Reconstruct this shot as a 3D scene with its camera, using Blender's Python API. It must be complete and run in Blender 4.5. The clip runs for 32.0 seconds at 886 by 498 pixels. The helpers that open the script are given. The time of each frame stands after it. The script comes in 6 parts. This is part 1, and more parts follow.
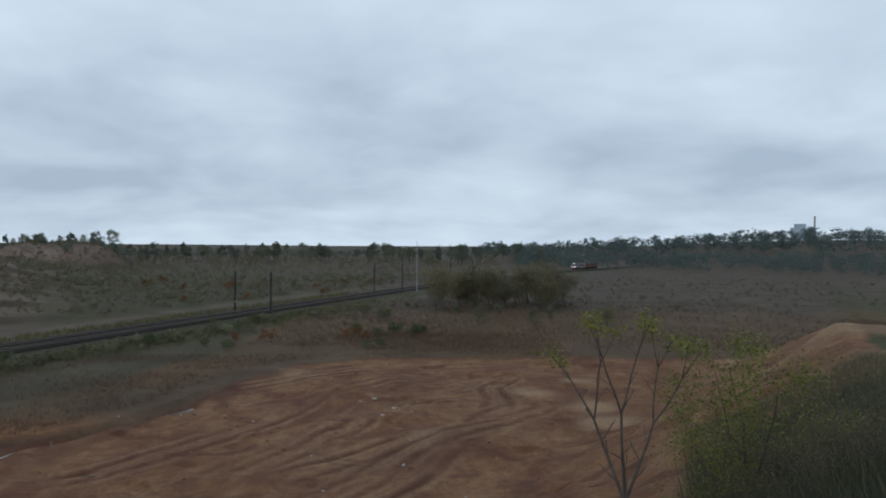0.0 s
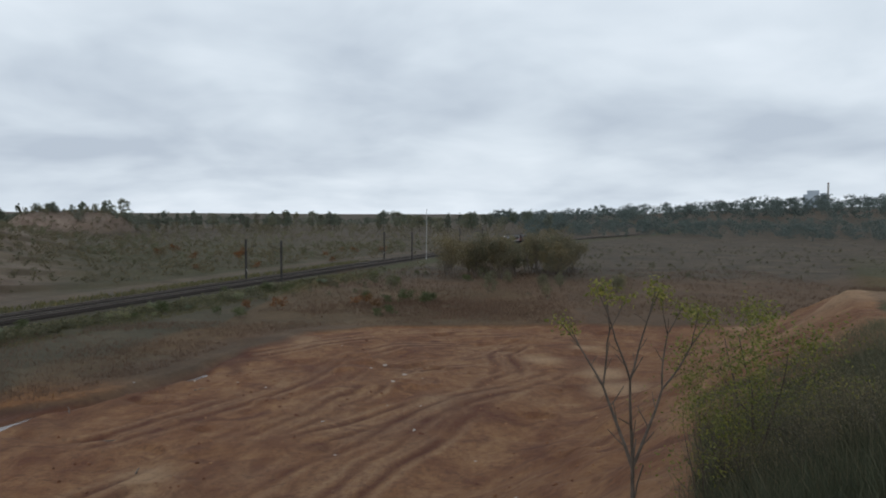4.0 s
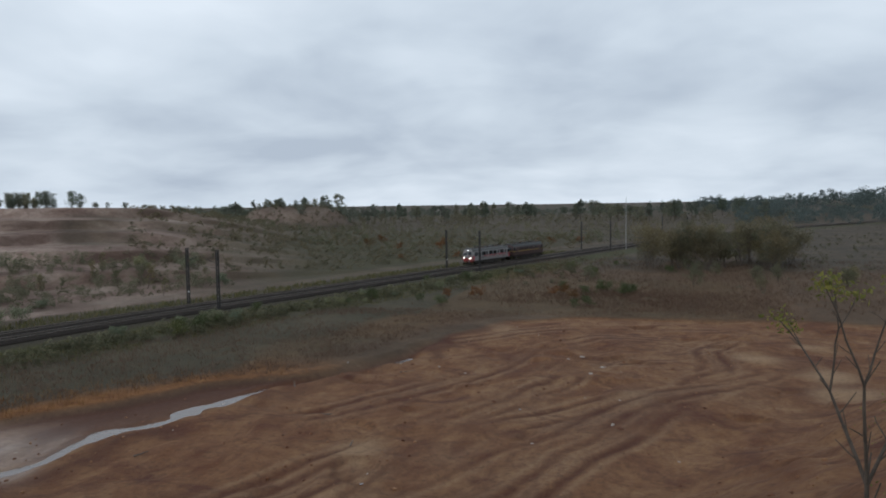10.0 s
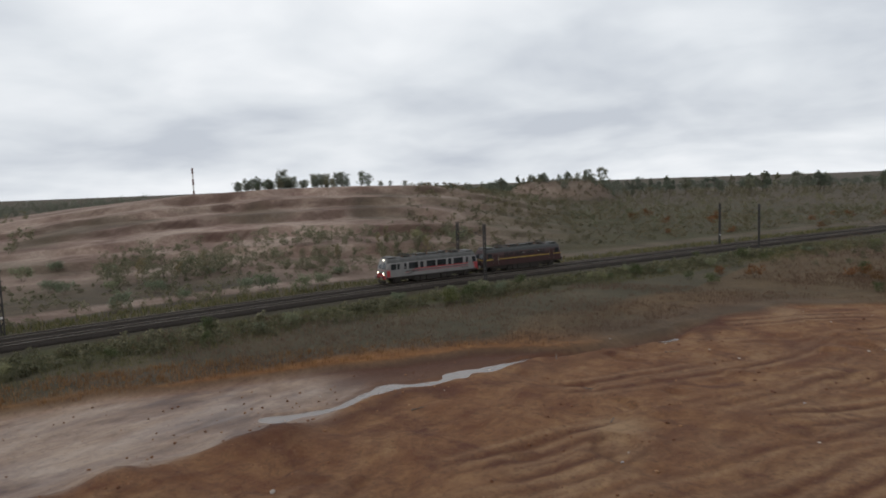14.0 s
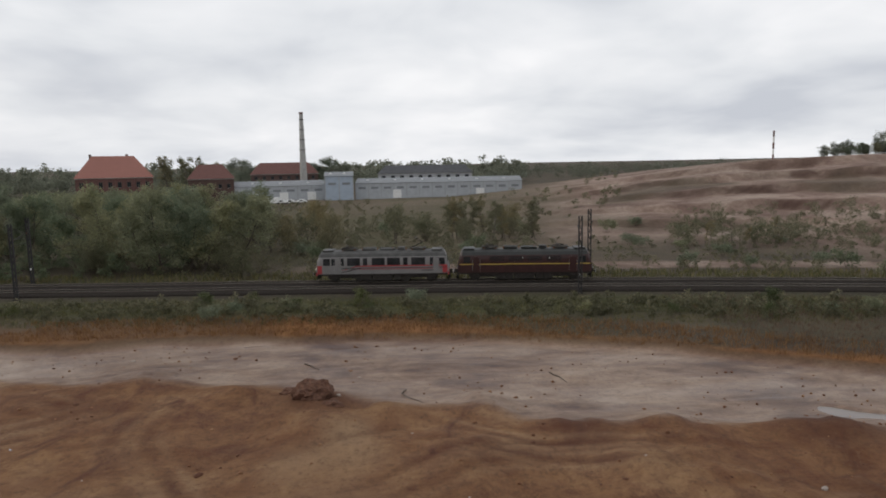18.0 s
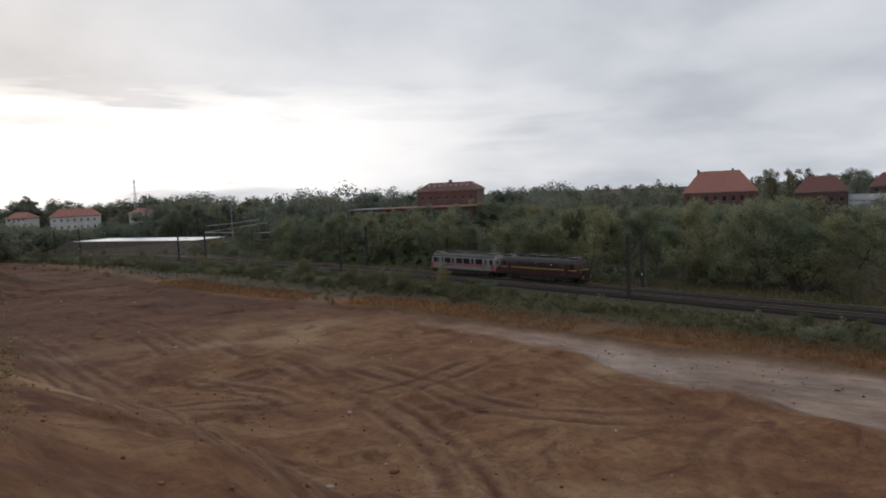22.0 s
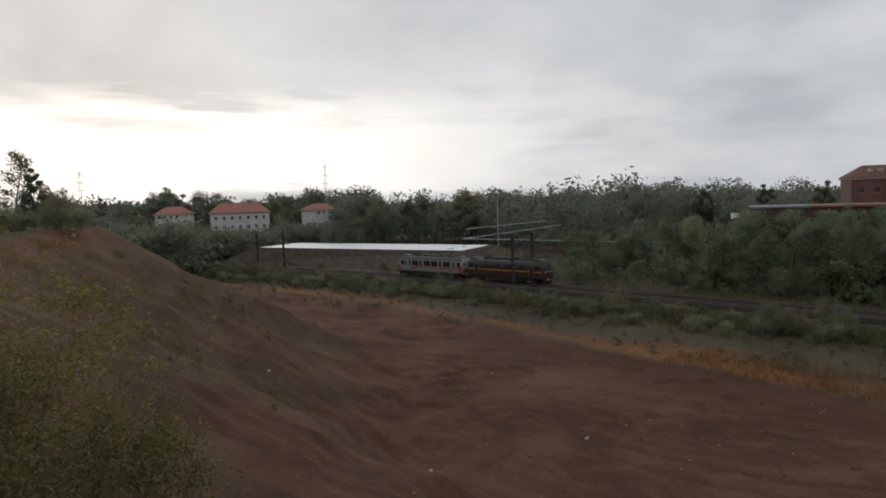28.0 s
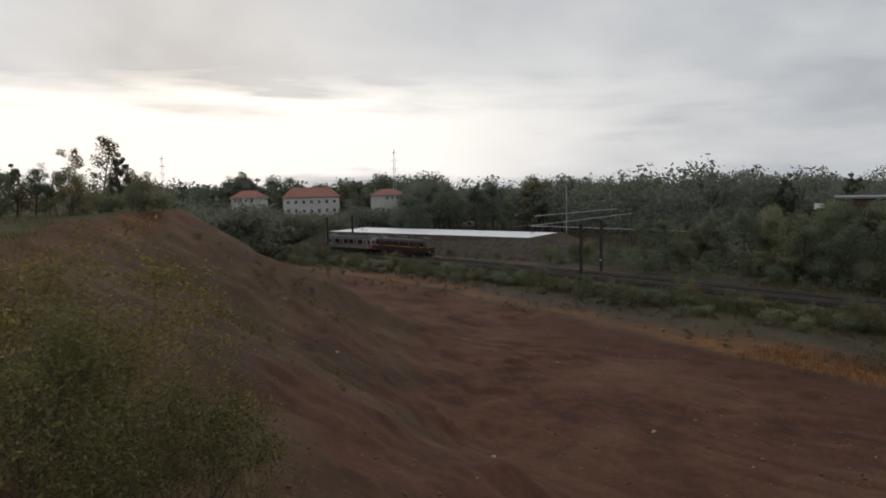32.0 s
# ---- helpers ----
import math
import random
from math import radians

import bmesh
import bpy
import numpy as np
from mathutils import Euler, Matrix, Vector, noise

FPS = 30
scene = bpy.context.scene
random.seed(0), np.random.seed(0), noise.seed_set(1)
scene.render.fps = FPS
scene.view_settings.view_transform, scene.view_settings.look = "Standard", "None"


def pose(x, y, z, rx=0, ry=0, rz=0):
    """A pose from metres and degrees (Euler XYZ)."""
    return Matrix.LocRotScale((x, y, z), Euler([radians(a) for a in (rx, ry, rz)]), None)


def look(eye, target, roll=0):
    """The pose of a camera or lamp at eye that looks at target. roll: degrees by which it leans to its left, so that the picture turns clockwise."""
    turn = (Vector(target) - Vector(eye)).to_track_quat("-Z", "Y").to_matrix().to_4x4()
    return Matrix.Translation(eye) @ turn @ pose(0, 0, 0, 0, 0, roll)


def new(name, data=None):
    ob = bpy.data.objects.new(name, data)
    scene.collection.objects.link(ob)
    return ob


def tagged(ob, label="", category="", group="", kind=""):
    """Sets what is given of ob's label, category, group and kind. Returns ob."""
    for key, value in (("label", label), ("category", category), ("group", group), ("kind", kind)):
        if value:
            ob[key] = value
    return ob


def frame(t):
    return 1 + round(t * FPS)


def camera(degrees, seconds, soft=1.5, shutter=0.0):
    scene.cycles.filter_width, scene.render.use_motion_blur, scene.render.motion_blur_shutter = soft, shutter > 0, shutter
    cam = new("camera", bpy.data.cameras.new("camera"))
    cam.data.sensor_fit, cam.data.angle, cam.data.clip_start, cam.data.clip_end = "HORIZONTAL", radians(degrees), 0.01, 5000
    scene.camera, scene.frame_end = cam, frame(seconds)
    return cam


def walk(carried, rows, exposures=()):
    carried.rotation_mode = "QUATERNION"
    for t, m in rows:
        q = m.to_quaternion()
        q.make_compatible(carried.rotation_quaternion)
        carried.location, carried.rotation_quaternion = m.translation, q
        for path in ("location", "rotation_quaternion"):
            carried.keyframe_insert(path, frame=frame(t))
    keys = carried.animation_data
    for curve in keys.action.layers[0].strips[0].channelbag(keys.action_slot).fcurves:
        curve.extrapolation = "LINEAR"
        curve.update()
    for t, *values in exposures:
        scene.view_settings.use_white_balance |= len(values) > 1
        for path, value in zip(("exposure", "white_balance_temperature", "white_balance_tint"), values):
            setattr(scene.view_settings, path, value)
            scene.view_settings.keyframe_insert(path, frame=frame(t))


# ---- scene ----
# The camera: a phone held on a sandy bank; it swings round to follow two locomotives and at 24 s is carried along the bank.
E0 = Vector((0.0, 0.0, 14.0))
E1 = Vector((-7.1, -100.2, 13.7))
cam = camera(65.97, 32.0, soft=1.8, shutter=0.0)


def aim(eye, az, tilt, roll):
    """az: degrees clockwise from +y; tilt up; roll in degrees."""
    return pose(*eye, 90, 0, -az) @ pose(0, 0, 0, tilt, 0, 0) @ pose(0, 0, 0, 0, 0, roll)


TURNS_A = [
    (0.0, 0.00, -0.40, 0.52),
    (0.5, 0.16, -0.43, 0.30),
    (1.0, 0.96, -0.58, 0.37),
    (1.5, 1.45, -1.28, 0.47),
    (2.0, 1.16, -1.91, 0.42),
    (2.5, 0.91, -2.24, 0.20),
    (3.0, 0.72, -2.62, -0.04),
    (3.5, 0.14, -3.13, 0.18),
    (5.5, -2.92, -2.90, 0.10),
    (6.0, -3.29, -3.38, 0.20),
    (6.5, -5.68, -4.08, -0.15),
    (7.0, -6.79, -3.51, -0.18),
    (7.5, -8.03, -4.37, -0.84),
    (8.0, -11.71, -2.99, -0.51),
    (8.5, -13.58, -3.90, -0.12),
    (9.0, -14.14, -3.88, 0.10),
    (9.5, -15.29, -3.49, -0.27),
    (10.0, -17.21, -3.87, -0.74),
    (10.5, -18.93, -4.07, -0.93),
    (11.0, -20.38, -3.94, -0.82),
    (11.5, -22.24, -3.97, -0.76),
    (12.0, -24.74, -3.69, -1.07),
    (12.5, -27.94, -4.04, -1.33),
    (13.0, -31.41, -4.54, -1.38),
    (13.5, -35.19, -4.97, -1.53),
    (15.5, -53.02, -7.69, -1.58),
    (16.0, -58.89, -8.25, -0.17),
    (16.5, -64.94, -7.42, -0.15),
    (17.0, -72.41, -7.87, -0.77),
    (17.5, -79.32, -7.56, -1.24),
    (18.0, -84.63, -7.30, -1.04),
    (18.5, -92.69, -7.64, -1.90),
    (19.0, -100.92, -6.72, -2.24),
    (19.5, -107.25, -6.80, -1.40),
    (20.0, -114.82, -6.63, -2.09),
    (20.5, -121.58, -6.47, -2.31),
    (21.0, -125.91, -5.68, -2.84),
    (21.5, -128.95, -5.05, -2.45),
    (22.0, -132.29, -4.58, -2.58),
    (22.5, -135.33, -4.75, -2.29),
    (23.0, -136.93, -2.25, -0.88),
    (23.5, -140.43, -3.32, -1.30),
    (24.0, -142.90, -3.27, -1.59),
]
TURNS_B = [
    (26.5, -129.33, -4.62, -1.54),
    (27.0, -131.65, -4.86, -1.96),
    (27.5, -134.35, -4.18, -2.06),
    (28.0, -137.26, -4.11, -1.89),
    (28.5, -138.18, -3.89, -2.15),
    (29.0, -138.57, -4.10, -1.81),
    (29.5, -140.47, -4.52, -2.17),
    (30.0, -141.31, -5.17, -2.19),
    (30.5, -142.22, -4.77, -1.85),
    (31.0, -142.07, -4.37, -1.50),
    (31.5, -142.80, -4.99, -1.54),
    (32.0, -142.91, -5.10, -1.33),
]


def carried(t):
    a, b, ramp = 24.0, 27.0, 0.3
    top = 1.0 / (b - a - ramp)
    if t <= a:
        return 0.0
    if t >= b:
        return 1.0
    if t < a + ramp:
        return 0.5 * top * (t - a) ** 2 / ramp
    if t > b - ramp:
        return 1.0 - 0.5 * top * (b - t) ** 2 / ramp
    return top * (t - a - 0.5 * ramp)


def turn_at(t):
    both = TURNS_A + TURNS_B
    for p, q in zip(both, both[1:]):
        if p[0] <= t <= q[0]:
            k = (t - p[0]) / (q[0] - p[0])
            k = k * k * (3 - 2 * k) if q[0] - p[0] > 2.2 else k
            return [u + (v - u) * k for u, v in zip(p[1:], q[1:])]
    return both[-1][1:]


times = [r[0] for r in TURNS_A] + [24.1 + 0.1 * i for i in range(30)] + [r[0] for r in TURNS_B if r[0] > 27.05]
walk(cam, [(t, aim(E0.lerp(E1, carried(t)), *turn_at(t))) for t in times],
     [(0.0, -0.05, 5750, 4), (2.0, -0.05, 5900, 6), (3.0, 0.10, 6200, 7), (6.0, 0.18, 6250, 8), (8.0, 0.18, 6300, 8), (9.0, 0.06, 6250, 8), (11.0, 0.10, 5950, 7), (13.0, 0.22, 6450, 9), (17.0, 0.28, 6850, 12), (20.0, 0.17, 6800, 12),
      (22.0, -0.06, 6600, 12), (24.0, -0.08, 6500, 11), (27.0, -0.12, 6800, 11), (32.0, -0.22, 6800, 11)])

# ---- sky and sun: overcast, with the sun low behind thinner cloud in the south-west
SUN_AZ, SUN_EL = -163.0, 14.0


def build_sky():
    w = bpy.data.worlds.new("sky")
    scene.world = w
    w.use_nodes = True
    nt = w.node_tree
    nt.nodes.clear()
    N, L = nt.nodes.new, nt.links.new

    def math_node(op, a, b=None, clamp=False):
        n = N("ShaderNodeMath")
        n.operation, n.use_clamp = op, clamp
        for i, v in enumerate((a, b)):
            if v is None:
                continue
            if isinstance(v, (int, float)):
                n.inputs[i].default_value = v
            else:
                L(v, n.inputs[i])
        return n.outputs[0]

    out, bg = N("ShaderNodeOutputWorld"), N("ShaderNodeBackground")
    sky = N("ShaderNodeTexSky")
    sky.sky_type, sky.sun_disc = "NISHITA", False
    sky.sun_elevation, sky.sun_rotation = radians(SUN_EL), radians(SUN_AZ)
    sky.air_density, sky.dust_density = 1.4, 3.0
    co = N("ShaderNodeTexCoord")
    sep = N("ShaderNodeSeparateXYZ")
    L(co.outputs["Generated"], sep.inputs[0])
    # cloud sheet: the way up is flattened on a plane overhead
    up = math_node("ADD", math_node("MAXIMUM", sep.outputs["Z"], 0.0), 0.24)
    comb = N("ShaderNodeCombineXYZ")
    L(math_node("DIVIDE", sep.outputs["X"], up), comb.inputs[0])
    L(math_node("DIVIDE", sep.outputs["Y"], up), comb.inputs[1])

    def cloud(scale, detail, rough, off, dist=0.3):
        m = N("ShaderNodeMapping")
        m.inputs["Location"].default_value = (off, off * 0.7, off * 1.3)
        L(comb.outputs[0], m.inputs[0])
        n = N("ShaderNodeTexNoise")
        n.inputs["Scale"].default_value, n.inputs["Detail"].default_value = scale, detail
        n.inputs["Roughness"].default_value, n.inputs["Distortion"].default_value = rough, dist
        L(m.outputs[0], n.inputs["Vector"])
        return n.outputs["Fac"]

    big, small = cloud(0.70, 4, 0.5, 3.1), cloud(1.9, 5, 0.5, 11.7)
    mixn = math_node("ADD", math_node("MULTIPLY", big, 0.68), math_node("MULTIPLY", small, 0.32))
    ramp = N("ShaderNodeValToRGB")
    el = ramp.color_ramp.elements
    el[0].position, el[0].color = 0.36, (0.46, 0.505, 0.575, 1)
    el[1].position, el[1].color = 0.63, (0.77, 0.805, 0.85, 1)
    mid = el.new(0.49)
    mid.color = (0.62, 0.665, 0.72, 1)
    L(mixn, ramp.inputs[0])
    # thin bright cloud low down round the sun
    s = Vector((math.sin(radians(SUN_AZ)), math.cos(radians(SUN_AZ)), math.tan(radians(7.0)))).normalized()
    dot = N("ShaderNodeVectorMath")
    dot.operation = "DOT_PRODUCT"
    L(co.outputs["Generated"], dot.inputs[0])
    dot.inputs[1].default_value = s
    glow = math_node("POWER", math_node("MAXIMUM", dot.outputs["Value"], 0.0), 9.0)
    flat = N("ShaderNodeMapping")
    flat.inputs["Scale"].default_value, flat.inputs["Location"].default_value = (2.6, 2.6, 20.0), (4.3, 1.7, 8.2)
    L(co.outputs["Generated"], flat.inputs[0])
    layers = N("ShaderNodeTexNoise")
    layers.inputs["Scale"].default_value, layers.inputs["Detail"].default_value = 1.0, 5
    layers.inputs["Roughness"].default_value, layers.inputs["Distortion"].default_value = 0.5, 0.15
    L(flat.outputs[0], layers.inputs["Vector"])
    streak = layers.outputs["Fac"]
    low = math_node("MULTIPLY", math_node("SUBTRACT", 1.0, math_node("MULTIPLY", math_node("ABSOLUTE", math_node("SUBTRACT", math_node("ADD", sep.outputs["Z"], math_node("MULTIPLY", math_node("SUBTRACT", streak, 0.5), 0.16)), 0.075)), 12.5), True), 2.0, True)
    thin = N("ShaderNodeMapRange")
    thin.inputs[1].default_value, thin.inputs[2].default_value = 0.36, 0.47
    L(streak, thin.inputs[0])
    bright = math_node("MULTIPLY", math_node("MULTIPLY", glow, low), thin.outputs[0])
    add = N("ShaderNodeMix")
    add.data_type = "RGBA"
    L(math_node("MULTIPLY", bright, 1.7, True), add.inputs[0])
    L(ramp.outputs[0], add.inputs[6])
    add.inputs[7].default_value = (1.18, 1.18, 1.17, 1)
    blue = N("ShaderNodeMix")
    blue.data_type = "RGBA"
    blue.inputs[0].default_value = 0.98
    skys = N("ShaderNodeVectorMath")
    skys.operation = "SCALE"
    L(sky.outputs[0], skys.inputs[0])
    skys.inputs["Scale"].default_value = 0.12
    L(skys.outputs[0], blue.inputs[6])
    L(add.outputs[2], blue.inputs[7])
    L(blue.outputs[2], bg.inputs[0])
    bg.inputs[1].default_value = 1.0
    L(bg.outputs[0], out.inputs[0])


build_sky()
sun = new("sun", bpy.data.lights.new("sun", "SUN"))
sun.data.energy, sun.data.angle, sun.data.color = 0.45, radians(25), (1.0, 0.95, 0.86)
sx, sy = math.sin(radians(SUN_AZ)), math.cos(radians(SUN_AZ))
sun.matrix_world = look((sx * 50, sy * 50, 50 * math.tan(radians(SUN_EL + 8)) + 20), (0, 0, 20))

# ---- materials


class Mat:
    """A small node builder."""

    def __init__(self, name, rough=0.8, metal=0.0, spec=0.3):
        self.m = bpy.data.materials.new(name)
        self.m.use_nodes = True
        self.nt = self.m.node_tree
        self.b = self.nt.nodes["Principled BSDF"]
        self.b.inputs["Roughness"].default_value = rough
        self.b.inputs["Metallic"].default_value = metal
        self.b.inputs["Specular IOR Level"].default_value = spec
        self.co = None

    def node(self, kind, **kw):
        n = self.nt.nodes.new(kind)
        for k, v in kw.items():
            n.inputs[k].default_value = v
        return n

    def link(self, a, b):
        self.nt.links.new(a, b)

    def where(self):
        if self.co is None:
            self.co = self.node("ShaderNodeTexCoord")
        return self.co.outputs["Object"]

    def noise(self, scale, detail=4, rough=0.55, dist=0.0, stretch=None):
        n = self.node("ShaderNodeTexNoise", Scale=scale, Detail=detail, Roughness=rough, Distortion=dist)
        v = self.where()
        if stretch:
            m = self.node("ShaderNodeMapping", Scale=stretch)
            self.link(v, m.inputs[0])
            v = m.outputs[0]
        self.link(v, n.inputs["Vector"])
        return n.outputs["Fac"]

    def ramp(self, fac, *stops):
        r = self.node("ShaderNodeValToRGB")
        e = r.color_ramp.elements
        e[0].position, e[0].color = stops[0][0], (*stops[0][1], 1)
        e[1].position, e[1].color = stops[-1][0], (*stops[-1][1], 1)
        for p, c in stops[1:-1]:
            e.new(p).color = (*c, 1)
        self.link(fac, r.inputs[0])
        return r.outputs[0]

    def mix(self, fac, a, b, mode="MIX"):
        n = self.node("ShaderNodeMix")
        n.data_type, n.blend_type = "RGBA", mode
        for v, i in ((fac, 0), (a, 6), (b, 7)):
            if isinstance(v, (int, float)):
                n.inputs[i].default_value = v
            elif isinstance(v, tuple):
                n.inputs[i].default_value = (*v, 1)
            else:
                self.link(v, n.inputs[i])
        return n.outputs[2]

    def attr(self, name):
        n = self.node("ShaderNodeAttribute")
        n.attribute_name = name
        return n.outputs["Fac"]

    def calc(self, op, a, b, clamp=False):
        n = self.node("ShaderNodeMath")
        n.operation, n.use_clamp = op, clamp
        for i, v in enumerate((a, b)):
            if isinstance(v, (int, float)):
                n.inputs[i].default_value = v
            else:
                self.link(v, n.inputs[i])
        return n.outputs[0]

    def color(self, c):
        if isinstance(c, tuple):
            self.b.inputs["Base Color"].default_value = (*c, 1)
        else:
            self.link(c, self.b.inputs["Base Color"])
        return self

    def rough(self, v):
        self.link(v, self.b.inputs["Roughness"])
        return self

    def bump(self, h, strength=0.4, dist=0.05):
        n = self.node("ShaderNodeBump", Strength=strength, Distance=dist)
        self.link(h, n.inputs["Height"])
        self.link(n.outputs[0], self.b.inputs["Normal"])
        return self


def plain(name, c, rough=0.7, metal=0.0, vary=0.25, scale=3.0, spec=0.3):
    m = Mat(name, rough, metal, spec)
    n = m.noise(scale, 5, 0.6)
    dark, light = tuple(v * (1 - vary) for v in c), tuple(min(1.0, v * (1 + vary)) for v in c)
    m.color(m.ramp(n, (0.3, dark), (0.7, light))).bump(n, 0.15, 0.02)
    return m.m


def leafy(name, c1, c2, c3, through_share=0.2):
    """Leaves: they differ from leaf to leaf and from plant to plant."""
    m = Mat(name, 0.65, 0.0, 0.25)
    isl = m.node("ShaderNodeNewGeometry").outputs["Random Per Island"]
    ob = m.node("ShaderNodeObjectInfo").outputs["Random"]
    a = m.ramp(isl, (0.0, c1), (0.6, c2), (1.0, c3))
    b = m.ramp(ob, (0.0, (0.75, 0.8, 0.7)), (0.5, (1.0, 1.0, 1.0)), (1.0, (1.3, 1.12, 0.9)))
    m.color(m.mix(1.0, a, b, "MULTIPLY"))
    # thin leaves let part of the light through
    thin, both = m.node("ShaderNodeBsdfTranslucent"), m.node("ShaderNodeMixShader", Fac=through_share)
    m.link(m.mix(1.0, a, b, "MULTIPLY"), thin.inputs["Color"])
    end = [n for n in m.nt.nodes if n.type == "OUTPUT_MATERIAL"][0]
    m.link(m.b.outputs[0], both.inputs[1])
    m.link(thin.outputs[0], both.inputs[2])
    m.link(both.outputs[0], end.inputs[0])
    return m.m

M = {}
M["bark"] = plain("bark", (0.075, 0.06, 0.048), 0.9, 0, 0.4, 6)
M["twig"] = plain("twig", (0.12, 0.10, 0.085), 0.9, 0, 0.35, 8)
# dark green leaves, lightened so the thicket looks lifted by haze
M["leaf_dark"] = leafy("leaf_dark", (0.154, 0.182, 0.130), (0.201, 0.228, 0.154), (0.254, 0.270, 0.179), 0.55)
M["leaf_olive"] = leafy("leaf_olive", (0.127, 0.130, 0.086), (0.187, 0.182, 0.118), (0.258, 0.229, 0.148), 0.55)
M["leaf_yellow"] = leafy("leaf_yellow", (0.090, 0.106, 0.028), (0.160, 0.170, 0.041), (0.250, 0.229, 0.059), 0.4)
M["leaf_green"] = leafy("leaf_green", (0.050, 0.066, 0.026), (0.085, 0.102, 0.042), (0.125, 0.135, 0.060))
M["leaf_rust"] = leafy("leaf_rust", (0.096, 0.040, 0.016), (0.160, 0.068, 0.024), (0.208, 0.112, 0.040))
# distant trees: paler and greyer than real leaves, standing in for haze
M["leaf_haze"] = leafy("leaf_haze", (0.149, 0.168, 0.137), (0.181, 0.203, 0.162), (0.218, 0.234, 0.180), 0.6)
M["leaf_autumn"] = leafy("leaf_autumn", (0.115, 0.108, 0.046), (0.165, 0.150, 0.060), (0.260, 0.215, 0.080), 0.4)
M["leaf_bank"] = leafy("leaf_bank", (0.093, 0.089, 0.057), (0.138, 0.129, 0.081), (0.202, 0.175, 0.111), 0.4)
M["leaf_grey"] = leafy("leaf_grey", (0.103, 0.097, 0.064), (0.149, 0.138, 0.092), (0.201, 0.184, 0.121), 0.5)
# horizon woods: leaf colour blued and evened, with distance haze painted into it
M["wood_haze"] = leafy("wood_haze", (0.107, 0.133, 0.129), (0.124, 0.150, 0.144), (0.141, 0.164, 0.155), 0.55)
M["leaf_scrub"] = leafy("leaf_scrub", (0.124, 0.115, 0.084), (0.155, 0.143, 0.102), (0.192, 0.174, 0.127), 0.5)
M["grass_deep"] = leafy("grass_deep", (0.060, 0.068, 0.044), (0.086, 0.091, 0.060), (0.130, 0.125, 0.083), 0.3)
M["brick_dark"] = plain("brick_dark", (0.10, 0.062, 0.053), 0.9, 0, 0.2, 1.5)
M["reed"] = leafy("reed", (0.110, 0.062, 0.030), (0.172, 0.098, 0.046), (0.245, 0.150, 0.074))
M["reed_dull"] = leafy("reed_dull", (0.098, 0.062, 0.044), (0.142, 0.090, 0.063), (0.190, 0.132, 0.095))
M["grass"] = leafy("grass", (0.070, 0.077, 0.035), (0.115, 0.115, 0.053), (0.200, 0.175, 0.085), 0.3)
M["rail"] = plain("rail", (0.17, 0.145, 0.125), 0.5, 0.5, 0.25, 9)
M["sleeper"] = plain("sleeper", (0.040, 0.034, 0.029), 1.0, 0, 0.3, 5, 0.1)
M["ballast"] = plain("ballast", (0.028, 0.023, 0.020), 1.0, 0, 0.5, 7, 0.1)
M["pole"] = plain("pole", (0.045, 0.042, 0.042), 0.75, 0.1, 0.3, 4)
M["pole_pale"] = plain("pole_pale", (0.36, 0.36, 0.35), 0.8, 0, 0.15, 2)
M["insulator"] = plain("insulator", (0.25, 0.12, 0.07), 0.3, 0, 0.15, 4)
M["silver"] = plain("silver", (0.21, 0.20, 0.195), 0.45, 0.0, 0.12, 1.2, 0.5)
M["roof_grey"] = plain("roof_grey", (0.085, 0.083, 0.08), 0.6, 0.1, 0.3, 1.5)
M["red_paint"] = plain("red_paint", (0.36, 0.045, 0.050), 0.4, 0, 0.15, 2, 0.5)
M["maroon"] = plain("maroon", (0.040, 0.012, 0.011), 0.4, 0, 0.3, 1.3, 0.5)
M["dark_green"] = plain("dark_green", (0.020, 0.021, 0.019), 0.5, 0, 0.3, 1.3, 0.5)
M["yellow_paint"] = plain("yellow_paint", (0.45, 0.31, 0.06), 0.45, 0, 0.1, 2, 0.5)
M["black"] = plain("black", (0.018, 0.017, 0.016), 0.7, 0, 0.35, 3)
M["grime"] = plain("grime", (0.035, 0.030, 0.026), 0.85, 0, 0.4, 3)
M["steel"] = plain("steel", (0.30, 0.29, 0.28), 0.4, 0.8, 0.2, 3)
M["white_paint"] = plain("white_paint", (0.74, 0.74, 0.72), 0.6, 0, 0.08, 1)
M["wall_white"] = plain("wall_white", (0.40, 0.42, 0.44), 0.8, 0, 0.10, 0.5)
M["wall_blue"] = plain("wall_blue", (0.36, 0.42, 0.49), 0.7, 0, 0.08, 0.5)
M["wall_grey"] = plain("wall_grey", (0.36, 0.37, 0.38), 0.8, 0, 0.12, 0.5)
M["roof_sheet"] = plain("roof_sheet", (0.22, 0.23, 0.24), 0.6, 0.2, 0.15, 0.3)
M["roof_rust"] = plain("roof_rust", (0.30, 0.145, 0.125), 0.75, 0, 0.25, 0.5)
M["roof_dark"] = plain("roof_dark", (0.07, 0.07, 0.075), 0.8, 0, 0.2, 0.5)
M["white_sheet"] = plain("white_sheet", (0.80, 0.81, 0.82), 0.5, 0, 0.06, 0.4)
M["clod"] = plain("clod", (0.12, 0.055, 0.034), 0.95, 0, 0.4, 4)
M["crumb"] = leafy("crumb", (0.075, 0.034, 0.022), (0.130, 0.064, 0.038), (0.22, 0.135, 0.085), 0.0)
M["mud"] = plain("mud", (0.115, 0.057, 0.037), 0.9, 0, 0.45, 5)
M["stone"] = plain("stone", (0.34, 0.29, 0.25), 0.9, 0, 0.25, 4)
M["earth"] = plain("earth", (0.062, 0.050, 0.038), 0.95, 0, 0.4, 0.8)
